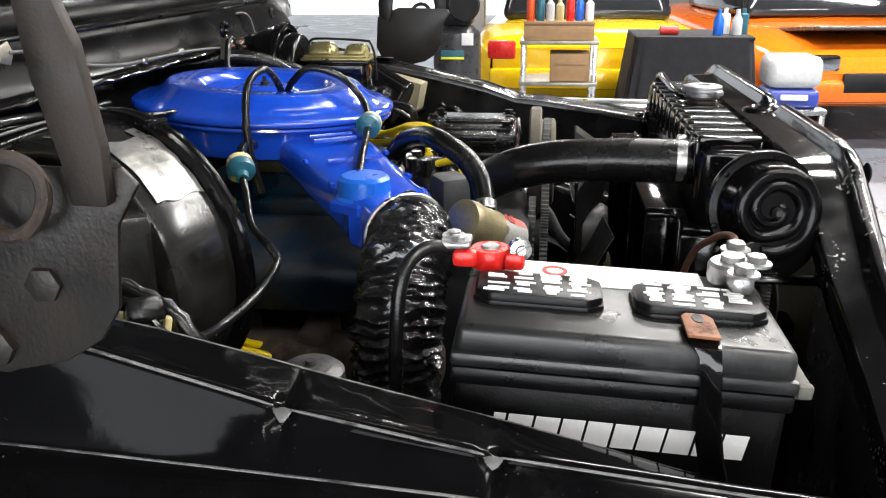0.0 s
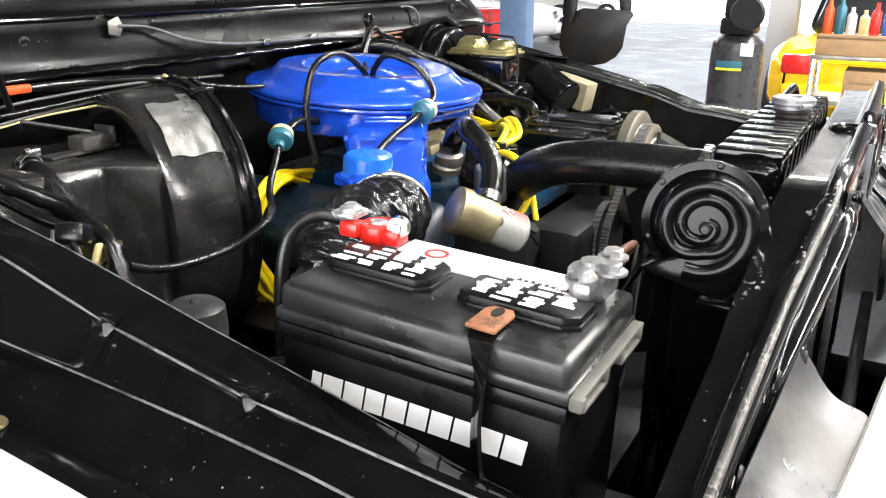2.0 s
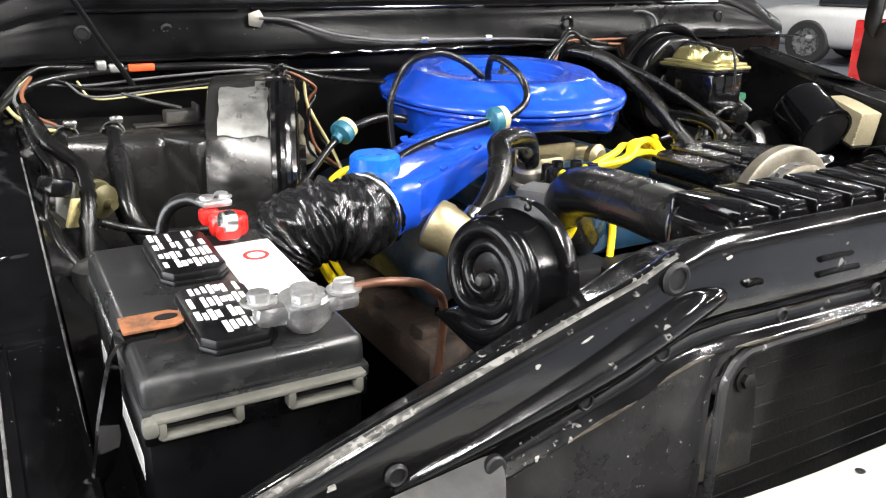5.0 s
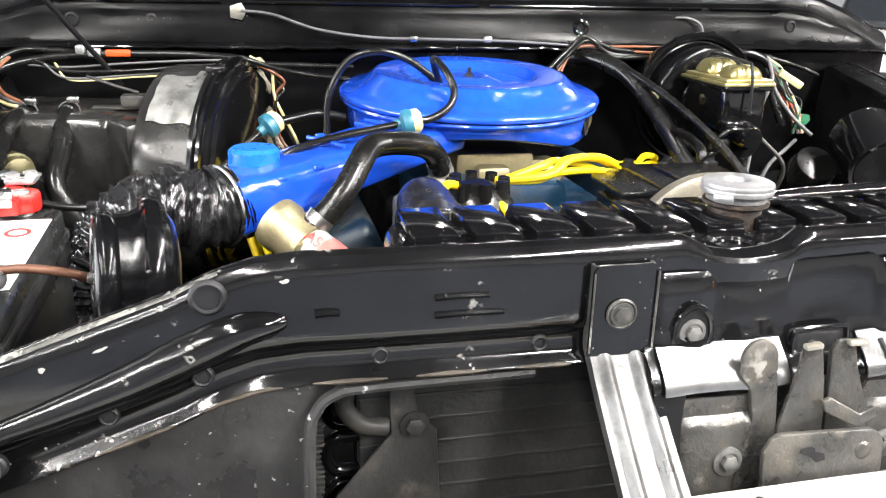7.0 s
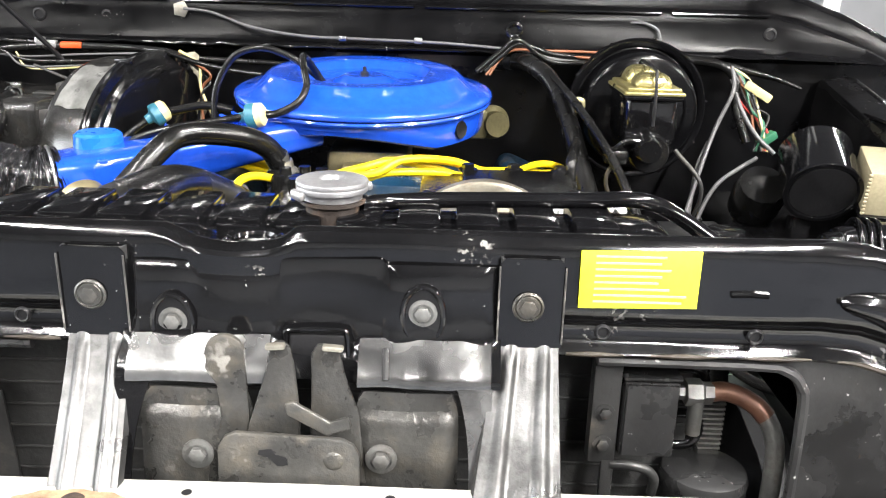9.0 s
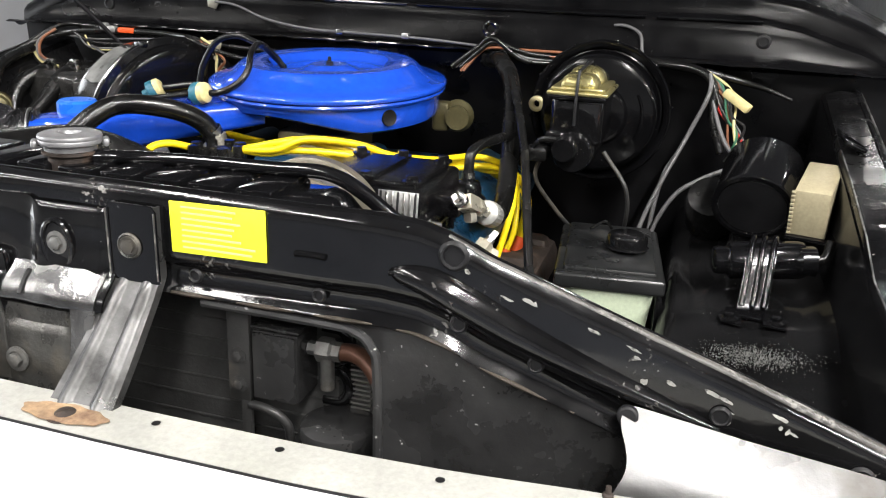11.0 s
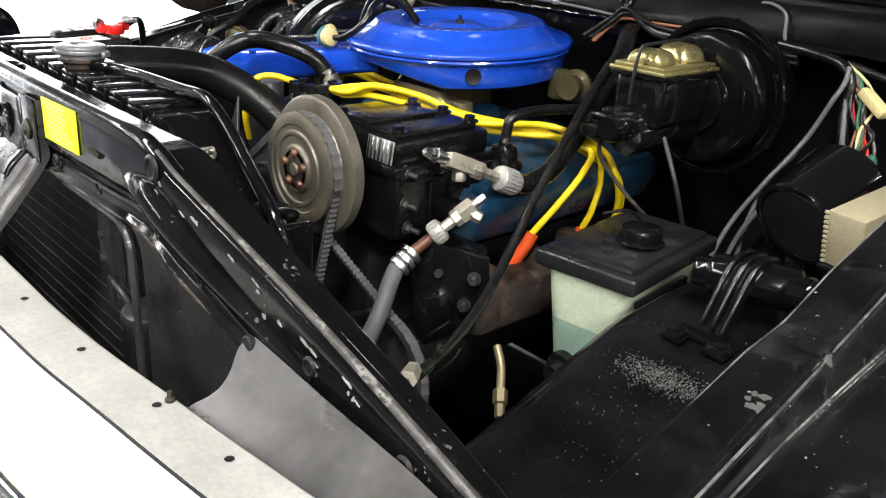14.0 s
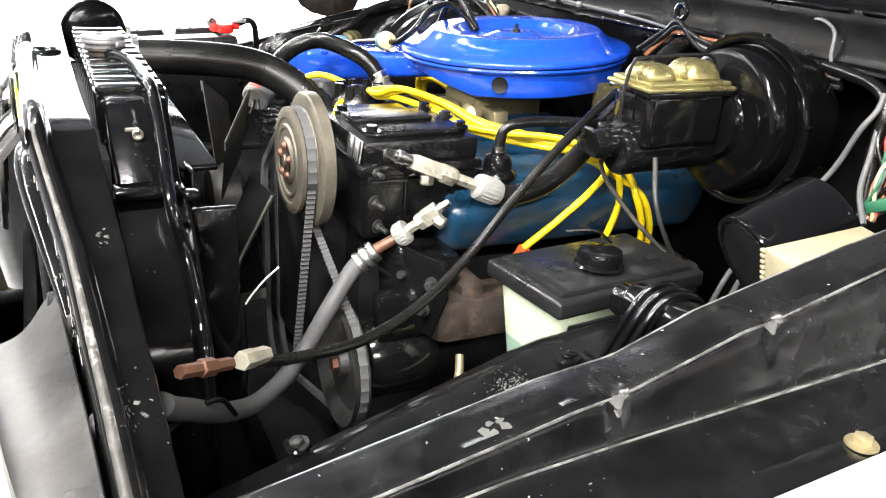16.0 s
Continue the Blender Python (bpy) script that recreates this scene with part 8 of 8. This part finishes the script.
for i, (m, r) in enumerate(((BROWN, 0.0025), (BROWN, 0.0025), (RUBBER, 0.004), (GREYWIRE, 0.003), (RUBBER, 0.0045))):
    wire("loose_wire", [(0.155 - 0.006 * i, 0.91, 1.165), (0.172, 0.92, 1.19 + 0.003 * i), (0.20, 0.925, 1.205 + 0.003 * i), (0.26, 0.93, 1.203 - 0.004 * i), (0.34, 0.95, 1.196 - 0.004 * i), (0.48, 0.96, 1.19 - 0.004 * i)], r, m, "loose wire tied at the cowl clamp", "cowl wires", 0.004)
lm = thing("wiring_loom", (0.55, 0.93, 1.1), "taped loom of coloured wires beside the brake booster", "wiring loom")
part("loom", tube([(0.45, 0.96, 1.196), (0.50, 0.955, 1.192), (0.55, 0.94, 1.186), (0.575, 0.93, 1.165), (0.58, 0.92, 1.12), (0.60, 0.90, 1.06)], 0.008, 12), RUBBER, lm)
part("plug", tube([(0.56, 0.945, 1.185), (0.62, 0.95, 1.172), (0.66, 0.955, 1.162), (0.70, 0.955, 1.148)], lambda k: 0.007 - 0.004 * k, 10), RUBBER, lm)
lr = random.Random(11)
for i, m in enumerate((BROWN, BROWN, GREYWIRE, GREEN, RUBBER, GREYWIRE, CREAM, REDINK, RUBBER)):
    j = [lr.uniform(-0.014, 0.014) for _ in range(6)]
    part("wire", tube([(0.56, 0.94, 1.188), (0.585 + j[0], 0.93, 1.165), (0.60 + j[1], 0.92 + j[2], 1.13 + j[3]), (0.62 + j[4], 0.90 + j[5], 1.09 + j[0]), (0.62 + j[2], 0.88, 1.05)], 0.0022, 8), m, lm)
part("connector", box((0.615, 0.92, 1.145), (0.05, 0.018, 0.014), 0.003, (0, 30, -20)), CREAM, lm, "pale plug connector")
part("connector", box((0.63, 0.89, 1.07), (0.034, 0.018, 0.014), 0.003, (0, -30, 20)), GREEN, lm, "green connector block")
for p in ([(0.568, 0.93, 1.184), (0.571, 0.92, 1.165), (0.566, 0.905, 1.14), (0.543, 0.90, 1.08), (0.512, 0.86, 1.008), (0.49, 0.83, 0.945), (0.475, 0.81, 0.87)], [(0.57, 0.93, 1.165), (0.585, 0.91, 1.12), (0.605, 0.88, 1.08), (0.635, 0.86, 1.05)], [(0.61, 0.87, 1.04), (0.575, 0.85, 1.025), (0.54, 0.84, 1.0), (0.515, 0.83, 0.955), (0.50, 0.82, 0.90)], [(0.535, 0.90, 1.06), (0.515, 0.88, 1.02), (0.505, 0.86, 0.96), (0.50, 0.85, 0.88)]):
    part("grey_sleeve", tube(p, 0.0036, 10), GREYWIRE, lm, "grey split sleeve")
wrap = single("wire_wrap", tube([(-0.365, 0.93, 1.18), (-0.355, 0.925, 1.15), (-0.352, 0.92, 1.11), (-0.345, 0.91, 1.07), (-0.33, 0.90, 1.03)], lambda k: 0.012 + 0.004 * math.sin(k * 23), 16, 10, lambda k, a: 0.003 * noise.noise((k * 30, math.cos(a) * 2, math.sin(a) * 2))), CLOTH, (-0.35, 0.92, 1.0), "frayed pale tape wrapped round wires", "wiring")
for i, m in enumerate((CREAM, RUBBER, BROWN, RUBBER)):
    wire("loose_wire", [(-0.37, 0.90, 1.185), (-0.34 + 0.008 * i, 0.90, 1.17 - 0.01 * i), (-0.33, 0.895, 1.12), (-0.30 - 0.012 * i, 0.88, 1.06), (-0.29, 0.86, 1.02)], 0.0025, m, "loose wire hanging behind the blower", "blower wires", 0.005)
wire("loose_wire", [(-0.385, 0.87, 1.19), (-0.33, 0.87, 1.172), (-0.27, 0.86, 1.162), (-0.22, 0.85, 1.158)], 0.004, RUBBER, "black wire from the blower to the engine", "blower wires")
pl = thing("apron_loom", (-0.70, 0.68, 1.0), "thick taped wiring loom with plugs along the passenger apron", "wiring loom")
part("loom", tube([(-0.735, 0.86, 1.150), (-0.728, 0.80, 1.138), (-0.718, 0.755, 1.122), (-0.692, 0.715, 1.100), (-0.690, 0.675, 1.082), (-0.694, 0.648, 1.066), (-0.70, 0.63, 1.03), (-0.705, 0.61, 0.97)], 0.0095, 14, 4, lambda k, a: 0.0012 * math.sin(k * 90)), RUBBER, pl, "shiny taped loom")
part("loom", tube([(-0.738, 0.83, 1.135), (-0.733, 0.77, 1.118), (-0.722, 0.72, 1.098), (-0.722, 0.67, 1.092)], 0.006, 12), RUBBER, pl)
part("plug", joined(box((-0.725, 0.660, 1.090), (0.03, 0.03, 0.022), 0.006, (0, 20, 30)), tube([(-0.735, 0.65, 1.085), (-0.74, 0.63, 1.06), (-0.735, 0.62, 1.01)], 0.004, 8)), RUBBER, pl, "black two-way plug")
part("tag", box((-0.708, 0.655, 1.058), (0.016, 0.006, 0.036), 0.002, (15, 10, 30)), CREAM, pl, "pale plastic tag")
wire("battery_wire", [(-0.80, 0.75, 1.10), (-0.765, 0.70, 1.085), (-0.74, 0.64, 1.06), (-0.73, 0.60, 1.03), (-0.70, 0.57, 0.98)], 0.009, RUBBER, "thick taped cable along the apron", "apron cables")
wire("battery_wire", [(-0.69, 0.50, 0.94), (-0.70, 0.46, 0.985), (-0.69, 0.43, 0.99), (-0.68, 0.40, 0.95)], 0.006, RUBBER, "black cable looping at the apron", "apron cables")

# ---------------------------------------------------------------- the rest of the hall


def wheel(parent, c, r, w, axis):
    m = aim(Vector(c) - Vector(axis) * (w / 2), Vector(c) + Vector(axis) * w)
    t = part("wheel", lathe([(r * 0.62, 0), (r * 0.9, 0), (r * 0.98, w * 0.12), (r, w * 0.3), (r, w * 0.7), (r * 0.98, w * 0.88), (r * 0.9, w), (r * 0.62, w)], m, 40), TYRE, parent)
    part("rim", lathe([(0, w * 0.2), (r * 0.15, w * 0.16), (r * 0.55, w * 0.3), (r * 0.63, w * 0.1), (r * 0.63, w * 0.9), (0, w * 0.8)], m, 32), STEEL, t, "bright metal rim")


def car(name, label, paint, place, turn, long=4.4, wide=1.85, tall=1.35, hood=None):
    """A parked car: shaped body, dark glass, wheels, lamps and bumpers; its nose points along -y before the turn."""
    c = thing(name, place, label, "car")
    m = pose(*place, 0, 0, turn)
    secs = [(-0.5, 0.36, 0.55, 0.80), (-0.485, 0.30, 0.66, 0.90), (-0.40, 0.24, 0.74, 0.97), (-0.25, 0.22, 0.80, 1.0), (-0.14, 0.22, 0.84, 1.0), (0.0, 0.22, 0.85, 1.0), (0.25, 0.22, 0.86, 1.0), (0.42, 0.24, 0.86, 0.97), (0.485, 0.32, 0.80, 0.92), (0.5, 0.40, 0.70, 0.82)]
    rows = []
    for u, z0, z1, k in secs:
        row = []
        for i in range(33):
            a = 2 * math.pi * i / 32
            x = math.copysign(abs(math.cos(a)) ** 0.4, math.cos(a)) * wide / 2 * k
            zz = (z0 + z1) / 2 + math.copysign(abs(math.sin(a)) ** 0.45, math.sin(a)) * (z1 - z0) / 2
            row.append(m @ Vector((x, u * long, zz)) - Vector(place) + Vector(place))
        rows.append(row)
    b = sheet(rows, 0.01)
    part("body", b, paint, c)
    for by_, bz_ in ((-0.5, 0.42), (0.5, 0.46)):
        part("bumper", placed(box((0, by_ * long, bz_), (wide * 0.82, 0.08, 0.16), 0.03), m), paint, c)
    part("nose_end", placed(box((0, -0.492 * long, 0.45), (wide * 0.78, 0.05, 0.26), 0.02), m), paint, c)
    part("tail_end", placed(box((0, 0.493 * long, 0.55), (wide * 0.8, 0.05, 0.32), 0.02), m), paint, c)
    g = part("cabin", placed(box((0, 0.08 * long, (0.84 + tall) / 2), (wide * 0.78, long * 0.46, tall - 0.84), 0.1, seg=4, taper=0.78), m), GLASS, c, "dark windows")
    part("roof", placed(box((0, 0.08 * long, tall), (wide * 0.58, long * 0.32, 0.04), 0.018), m), paint, c)
    if hood:
        part("hood", placed(box((0, -0.31 * long, 0.80), (wide * 0.62, long * 0.28, 0.03), 0.012, (-5, 0, 0)), m), hood, c, "dark hood panel")
    part("grille", placed(box((0, -0.505 * long, 0.48), (wide * 0.5, 0.04, 0.15), 0.015), m), DARK, c, "black grille opening")
    for s in (-1, 1):
        part("headlight", placed(box((s * wide * 0.34, -0.492 * long, 0.62), (0.32, 0.07, 0.12), 0.03), m), CHROME, c)
        part("tail_lamp", placed(box((s * wide * 0.36, 0.497 * long, 0.68), (0.22, 0.05, 0.14), 0.02), m), RED, c)
        for u in (-0.31, 0.30):
            wheel(c, m @ Vector((s * (wide / 2 - 0.09), u * long, 0.33)), 0.33, 0.22, (m.to_3x3() @ Vector((s, 0, 0))))
    return c


car("parked_car", "glossy yellow car parked tail-on in the hall", CARYELLOW, (7.45, 0.0, 0), 90, 4.2, 1.9, 1.5)
car("parked_car", "orange sports car with a dark hood", CARORANGE, (7.35, -2.05, 0), -84, 4.4, 1.9, 1.25, CARBON)
car("parked_car", "white rally car with red and green markings", PANEL, (6.6, 7.4, 0), -40, 4.2, 1.8, 1.4)
car("parked_car", "white car with red markings by the hall wall", PANEL, (3.1, 8.4, 0), -10, 4.3, 1.8, 1.35)
car("parked_car", "white car near the far doorway", PANEL, (14.5, 7.5, 0), 20, 4.4, 1.85, 1.45)
car("parked_car", "white car standing beside a blue post", PANEL, (11.5, 7.2, 0), 15, 4.4, 1.85, 1.45)

ct = thing("shelf_cart", (4.55, 0.25, 0), "grey metal shelf cart holding boxes and bottles", "cart")
for x in (4.35, 4.75):
    for y in (0.02, 0.49):
        part("leg", box((x, y, 0.42), (0.03, 0.03, 0.84), 0.004), STEEL, ct)
for z in (0.12, 0.56, 0.83):
    part("shelf", box((4.55, 0.255, z), (0.46, 0.52, 0.025), 0.006), ZINC, ct)
single("cardboard_box", joined(box((4.5, 0.26, 0.90), (0.3, 0.46, 0.115), 0.004), box((4.345, 0.26, 0.955), (0.01, 0.46, 0.02), 0.002)), CARD, (4.5, 0.26, 0.8425), "brown open cardboard box on the cart", "box")
single("cardboard_box", joined(box((4.5, 0.18, 0.665), (0.28, 0.26, 0.18), 0.004), box((4.357, 0.18, 0.70), (0.004, 0.2, 0.03), 0.001)), CARD, (4.5, 0.18, 0.5725), "brown cardboard box on the lower shelf", "box")
hr = random.Random(3)
for i in range(7):
    y = 0.06 + 0.065 * i
    h = hr.uniform(0.14, 0.22)
    single("spray_bottle", lathe([(0, 0.9575), (0.026, 0.9575), (0.028, 0.965), (0.028, 0.9575 + h * 0.7), (0.012, 0.9575 + h * 0.82), (0.012, 0.9575 + h), (0, 0.9575 + h)], pose(4.5 + hr.uniform(-0.08, 0.08), y, 0), 20), [WHITE, CAPBLUE, RED, CREAM, PANEL, TEAL, ORANGE][i],
           (4.5, y, 0.9575), "small coloured spray bottle standing in the box", "bottle", "bottles on the cart")
tb = thing("draped_table", (4.75, -0.63, 0), "table under a black floor-length cloth", "table")
rows = []
for k in steps(0, 1, 10):
    row = []
    for i in range(97):
        a = 2 * math.pi * i / 96
        sx = math.copysign(abs(math.cos(a)) ** 0.22, math.cos(a)) * (0.33 + 0.07 * k)
        sy = math.copysign(abs(math.sin(a)) ** 0.22, math.sin(a)) * (0.39 + 0.09 * k)
        f = 1 + 0.05 * k * math.sin(a * 14)
        row.append((4.75 + sx * f, -0.63 + sy * f, 0.86 - 0.84 * k))
    rows.append(row)
part("cloth", sheet(rows, 0.004), CLOTHBLACK, tb, "black draped cloth")
part("tabletop", box((4.75, -0.63, 0.852), (0.64, 0.76, 0.02), 0.004), CLOTHBLACK, tb)
for lx_ in (4.5, 5.0):
    for ly_ in (-0.93, -0.33):
        part("leg", box((lx_, ly_, 0.42), (0.04, 0.04, 0.84), 0.006), STEEL, tb)
for i in range(4):
    single("detailing_bottle", lathe([(0, 0.863), (0.032, 0.863), (0.034, 0.87), (0.034, 0.96 + 0.03 * (i % 2)), (0.014, 1.0), (0.014, 1.03), (0, 1.03)], pose(4.60 + 0.1 * (i % 2), -0.80 - 0.06 * i, 0), 20), [CAPBLUE, WHITE, PANEL, TEAL][i], (4.6, -0.8 - 0.06 * i, 0.863), "blue and white bottle on the draped table", "bottle", "bottles on the table")
single("red_cloth_roll", lathe([(0, 0), (0.03, 0), (0.03, 0.12), (0, 0.12)], aim((4.6, -0.42, 0.893), (4.6, -1, 0.893)), 20), REDINK, (4.6, -0.48, 0.863), "small red rolled cloth on the table", "cloth")
cm = thing("air_compressor", (4.25, 0.92, 0), "tall dark grey air compressor with a pale label", "compressor")
part("tank", lathe([(0, 0.03), (0.12, 0.04), (0.155, 0.1), (0.158, 0.16), (0.158, 0.82), (0.150, 0.90), (0.10, 0.945), (0, 0.95)], pose(4.25, 0.92, 0), 36), CARBON, cm, "dark grey upright tank")
part("pump", joined(box((4.25, 0.92, 1.0), (0.24, 0.2, 0.1), 0.02), box((4.25, 0.95, 1.10), (0.14, 0.12, 0.12), 0.02), lathe([(0, 0), (0.09, 0), (0.1, 0.02), (0.09, 0.05), (0, 0.05)], aim((4.1, 0.86, 1.08), (3, 0.86, 1.08)), 28)), DARK, cm)
part("tag", box((4.093, 0.84, 0.87), (0.006, 0.075, 0.075), 0.001), WHITE, cm, "white tag")
part("badge", box((4.092, 0.935, 0.775), (0.006, 0.15, 0.05), 0.001), TEAL, cm, "teal badge")
part("badge_line", box((4.089, 0.935, 0.752), (0.006, 0.15, 0.014), 0.001), LABEL, cm)
for a in (0, 120, 240):
    part("foot", box((4.25 + 0.12 * math.cos(radians(a)), 0.92 + 0.12 * math.sin(radians(a)), 0.03), (0.05, 0.05, 0.06), 0.01), RUBBER, cm)
cl_ = thing("cooler_box", (3.35, -0.95, 0.60), "blue cooler box with a white lid", "cooler")
part("tub", box((3.35, -0.95, 0.65), (0.24, 0.27, 0.10), 0.03, seg=3), COOLERBLUE, cl_)
part("lid", box((3.35, -0.95, 0.785), (0.25, 0.28, 0.17), 0.05, seg=3), PANEL, cl_, "white lid")
part("handle", box((3.222, -0.95, 0.66), (0.02, 0.14, 0.03), 0.008), WHITE, cl_)
single("low_stand", joined(box((3.35, -0.95, 0.585), (0.3, 0.34, 0.03), 0.006), *[box((3.35 + a, -0.95 + b, 0.285), (0.03, 0.03, 0.57), 0.004) for a in (-0.13, 0.13) for b in (-0.15, 0.15)]), STEEL, (3.35, -0.95, 0), "low steel stand under the cooler", "stand")
lift = thing("car_lift_post", (5.0, 2.75, 0), "blue-grey steel car lift post on the floor", "lift post")
part("column", box((5.0, 2.75, 1.6), (0.16, 0.24, 3.2), 0.02), surface("blue_grey_lift_paint", (0.12, 0.19, 0.32), 0.4, vary=0.1, bump=0.1), lift)
part("base_plate", box((5.0, 2.75, 0.01), (0.4, 0.5, 0.02), 0.004), STEEL, lift)
cabt = thing("tool_cabinet", (5.2, 3.35, 0), "red tool cabinet with drawers", "cabinet")
part("body", box((5.2, 3.35, 0.5), (0.5, 0.7, 1.0), 0.015), CARRED, cabt)
for i in range(5):
    d_ = part("drawer", box((4.943, 3.35, 0.16 + 0.175 * i), (0.02, 0.64, 0.16), 0.006), CARRED, cabt)
    part("handle", box((4.928, 3.35, 0.21 + 0.175 * i), (0.014, 0.5, 0.016), 0.004), STEEL, d_)
single("hall_column", box((7.6, 1.1, 2.0), (0.25, 0.25, 4.0), 0.01), WALL, (7.6, 1.1, 0), "white square hall column", "column", kind="structure")
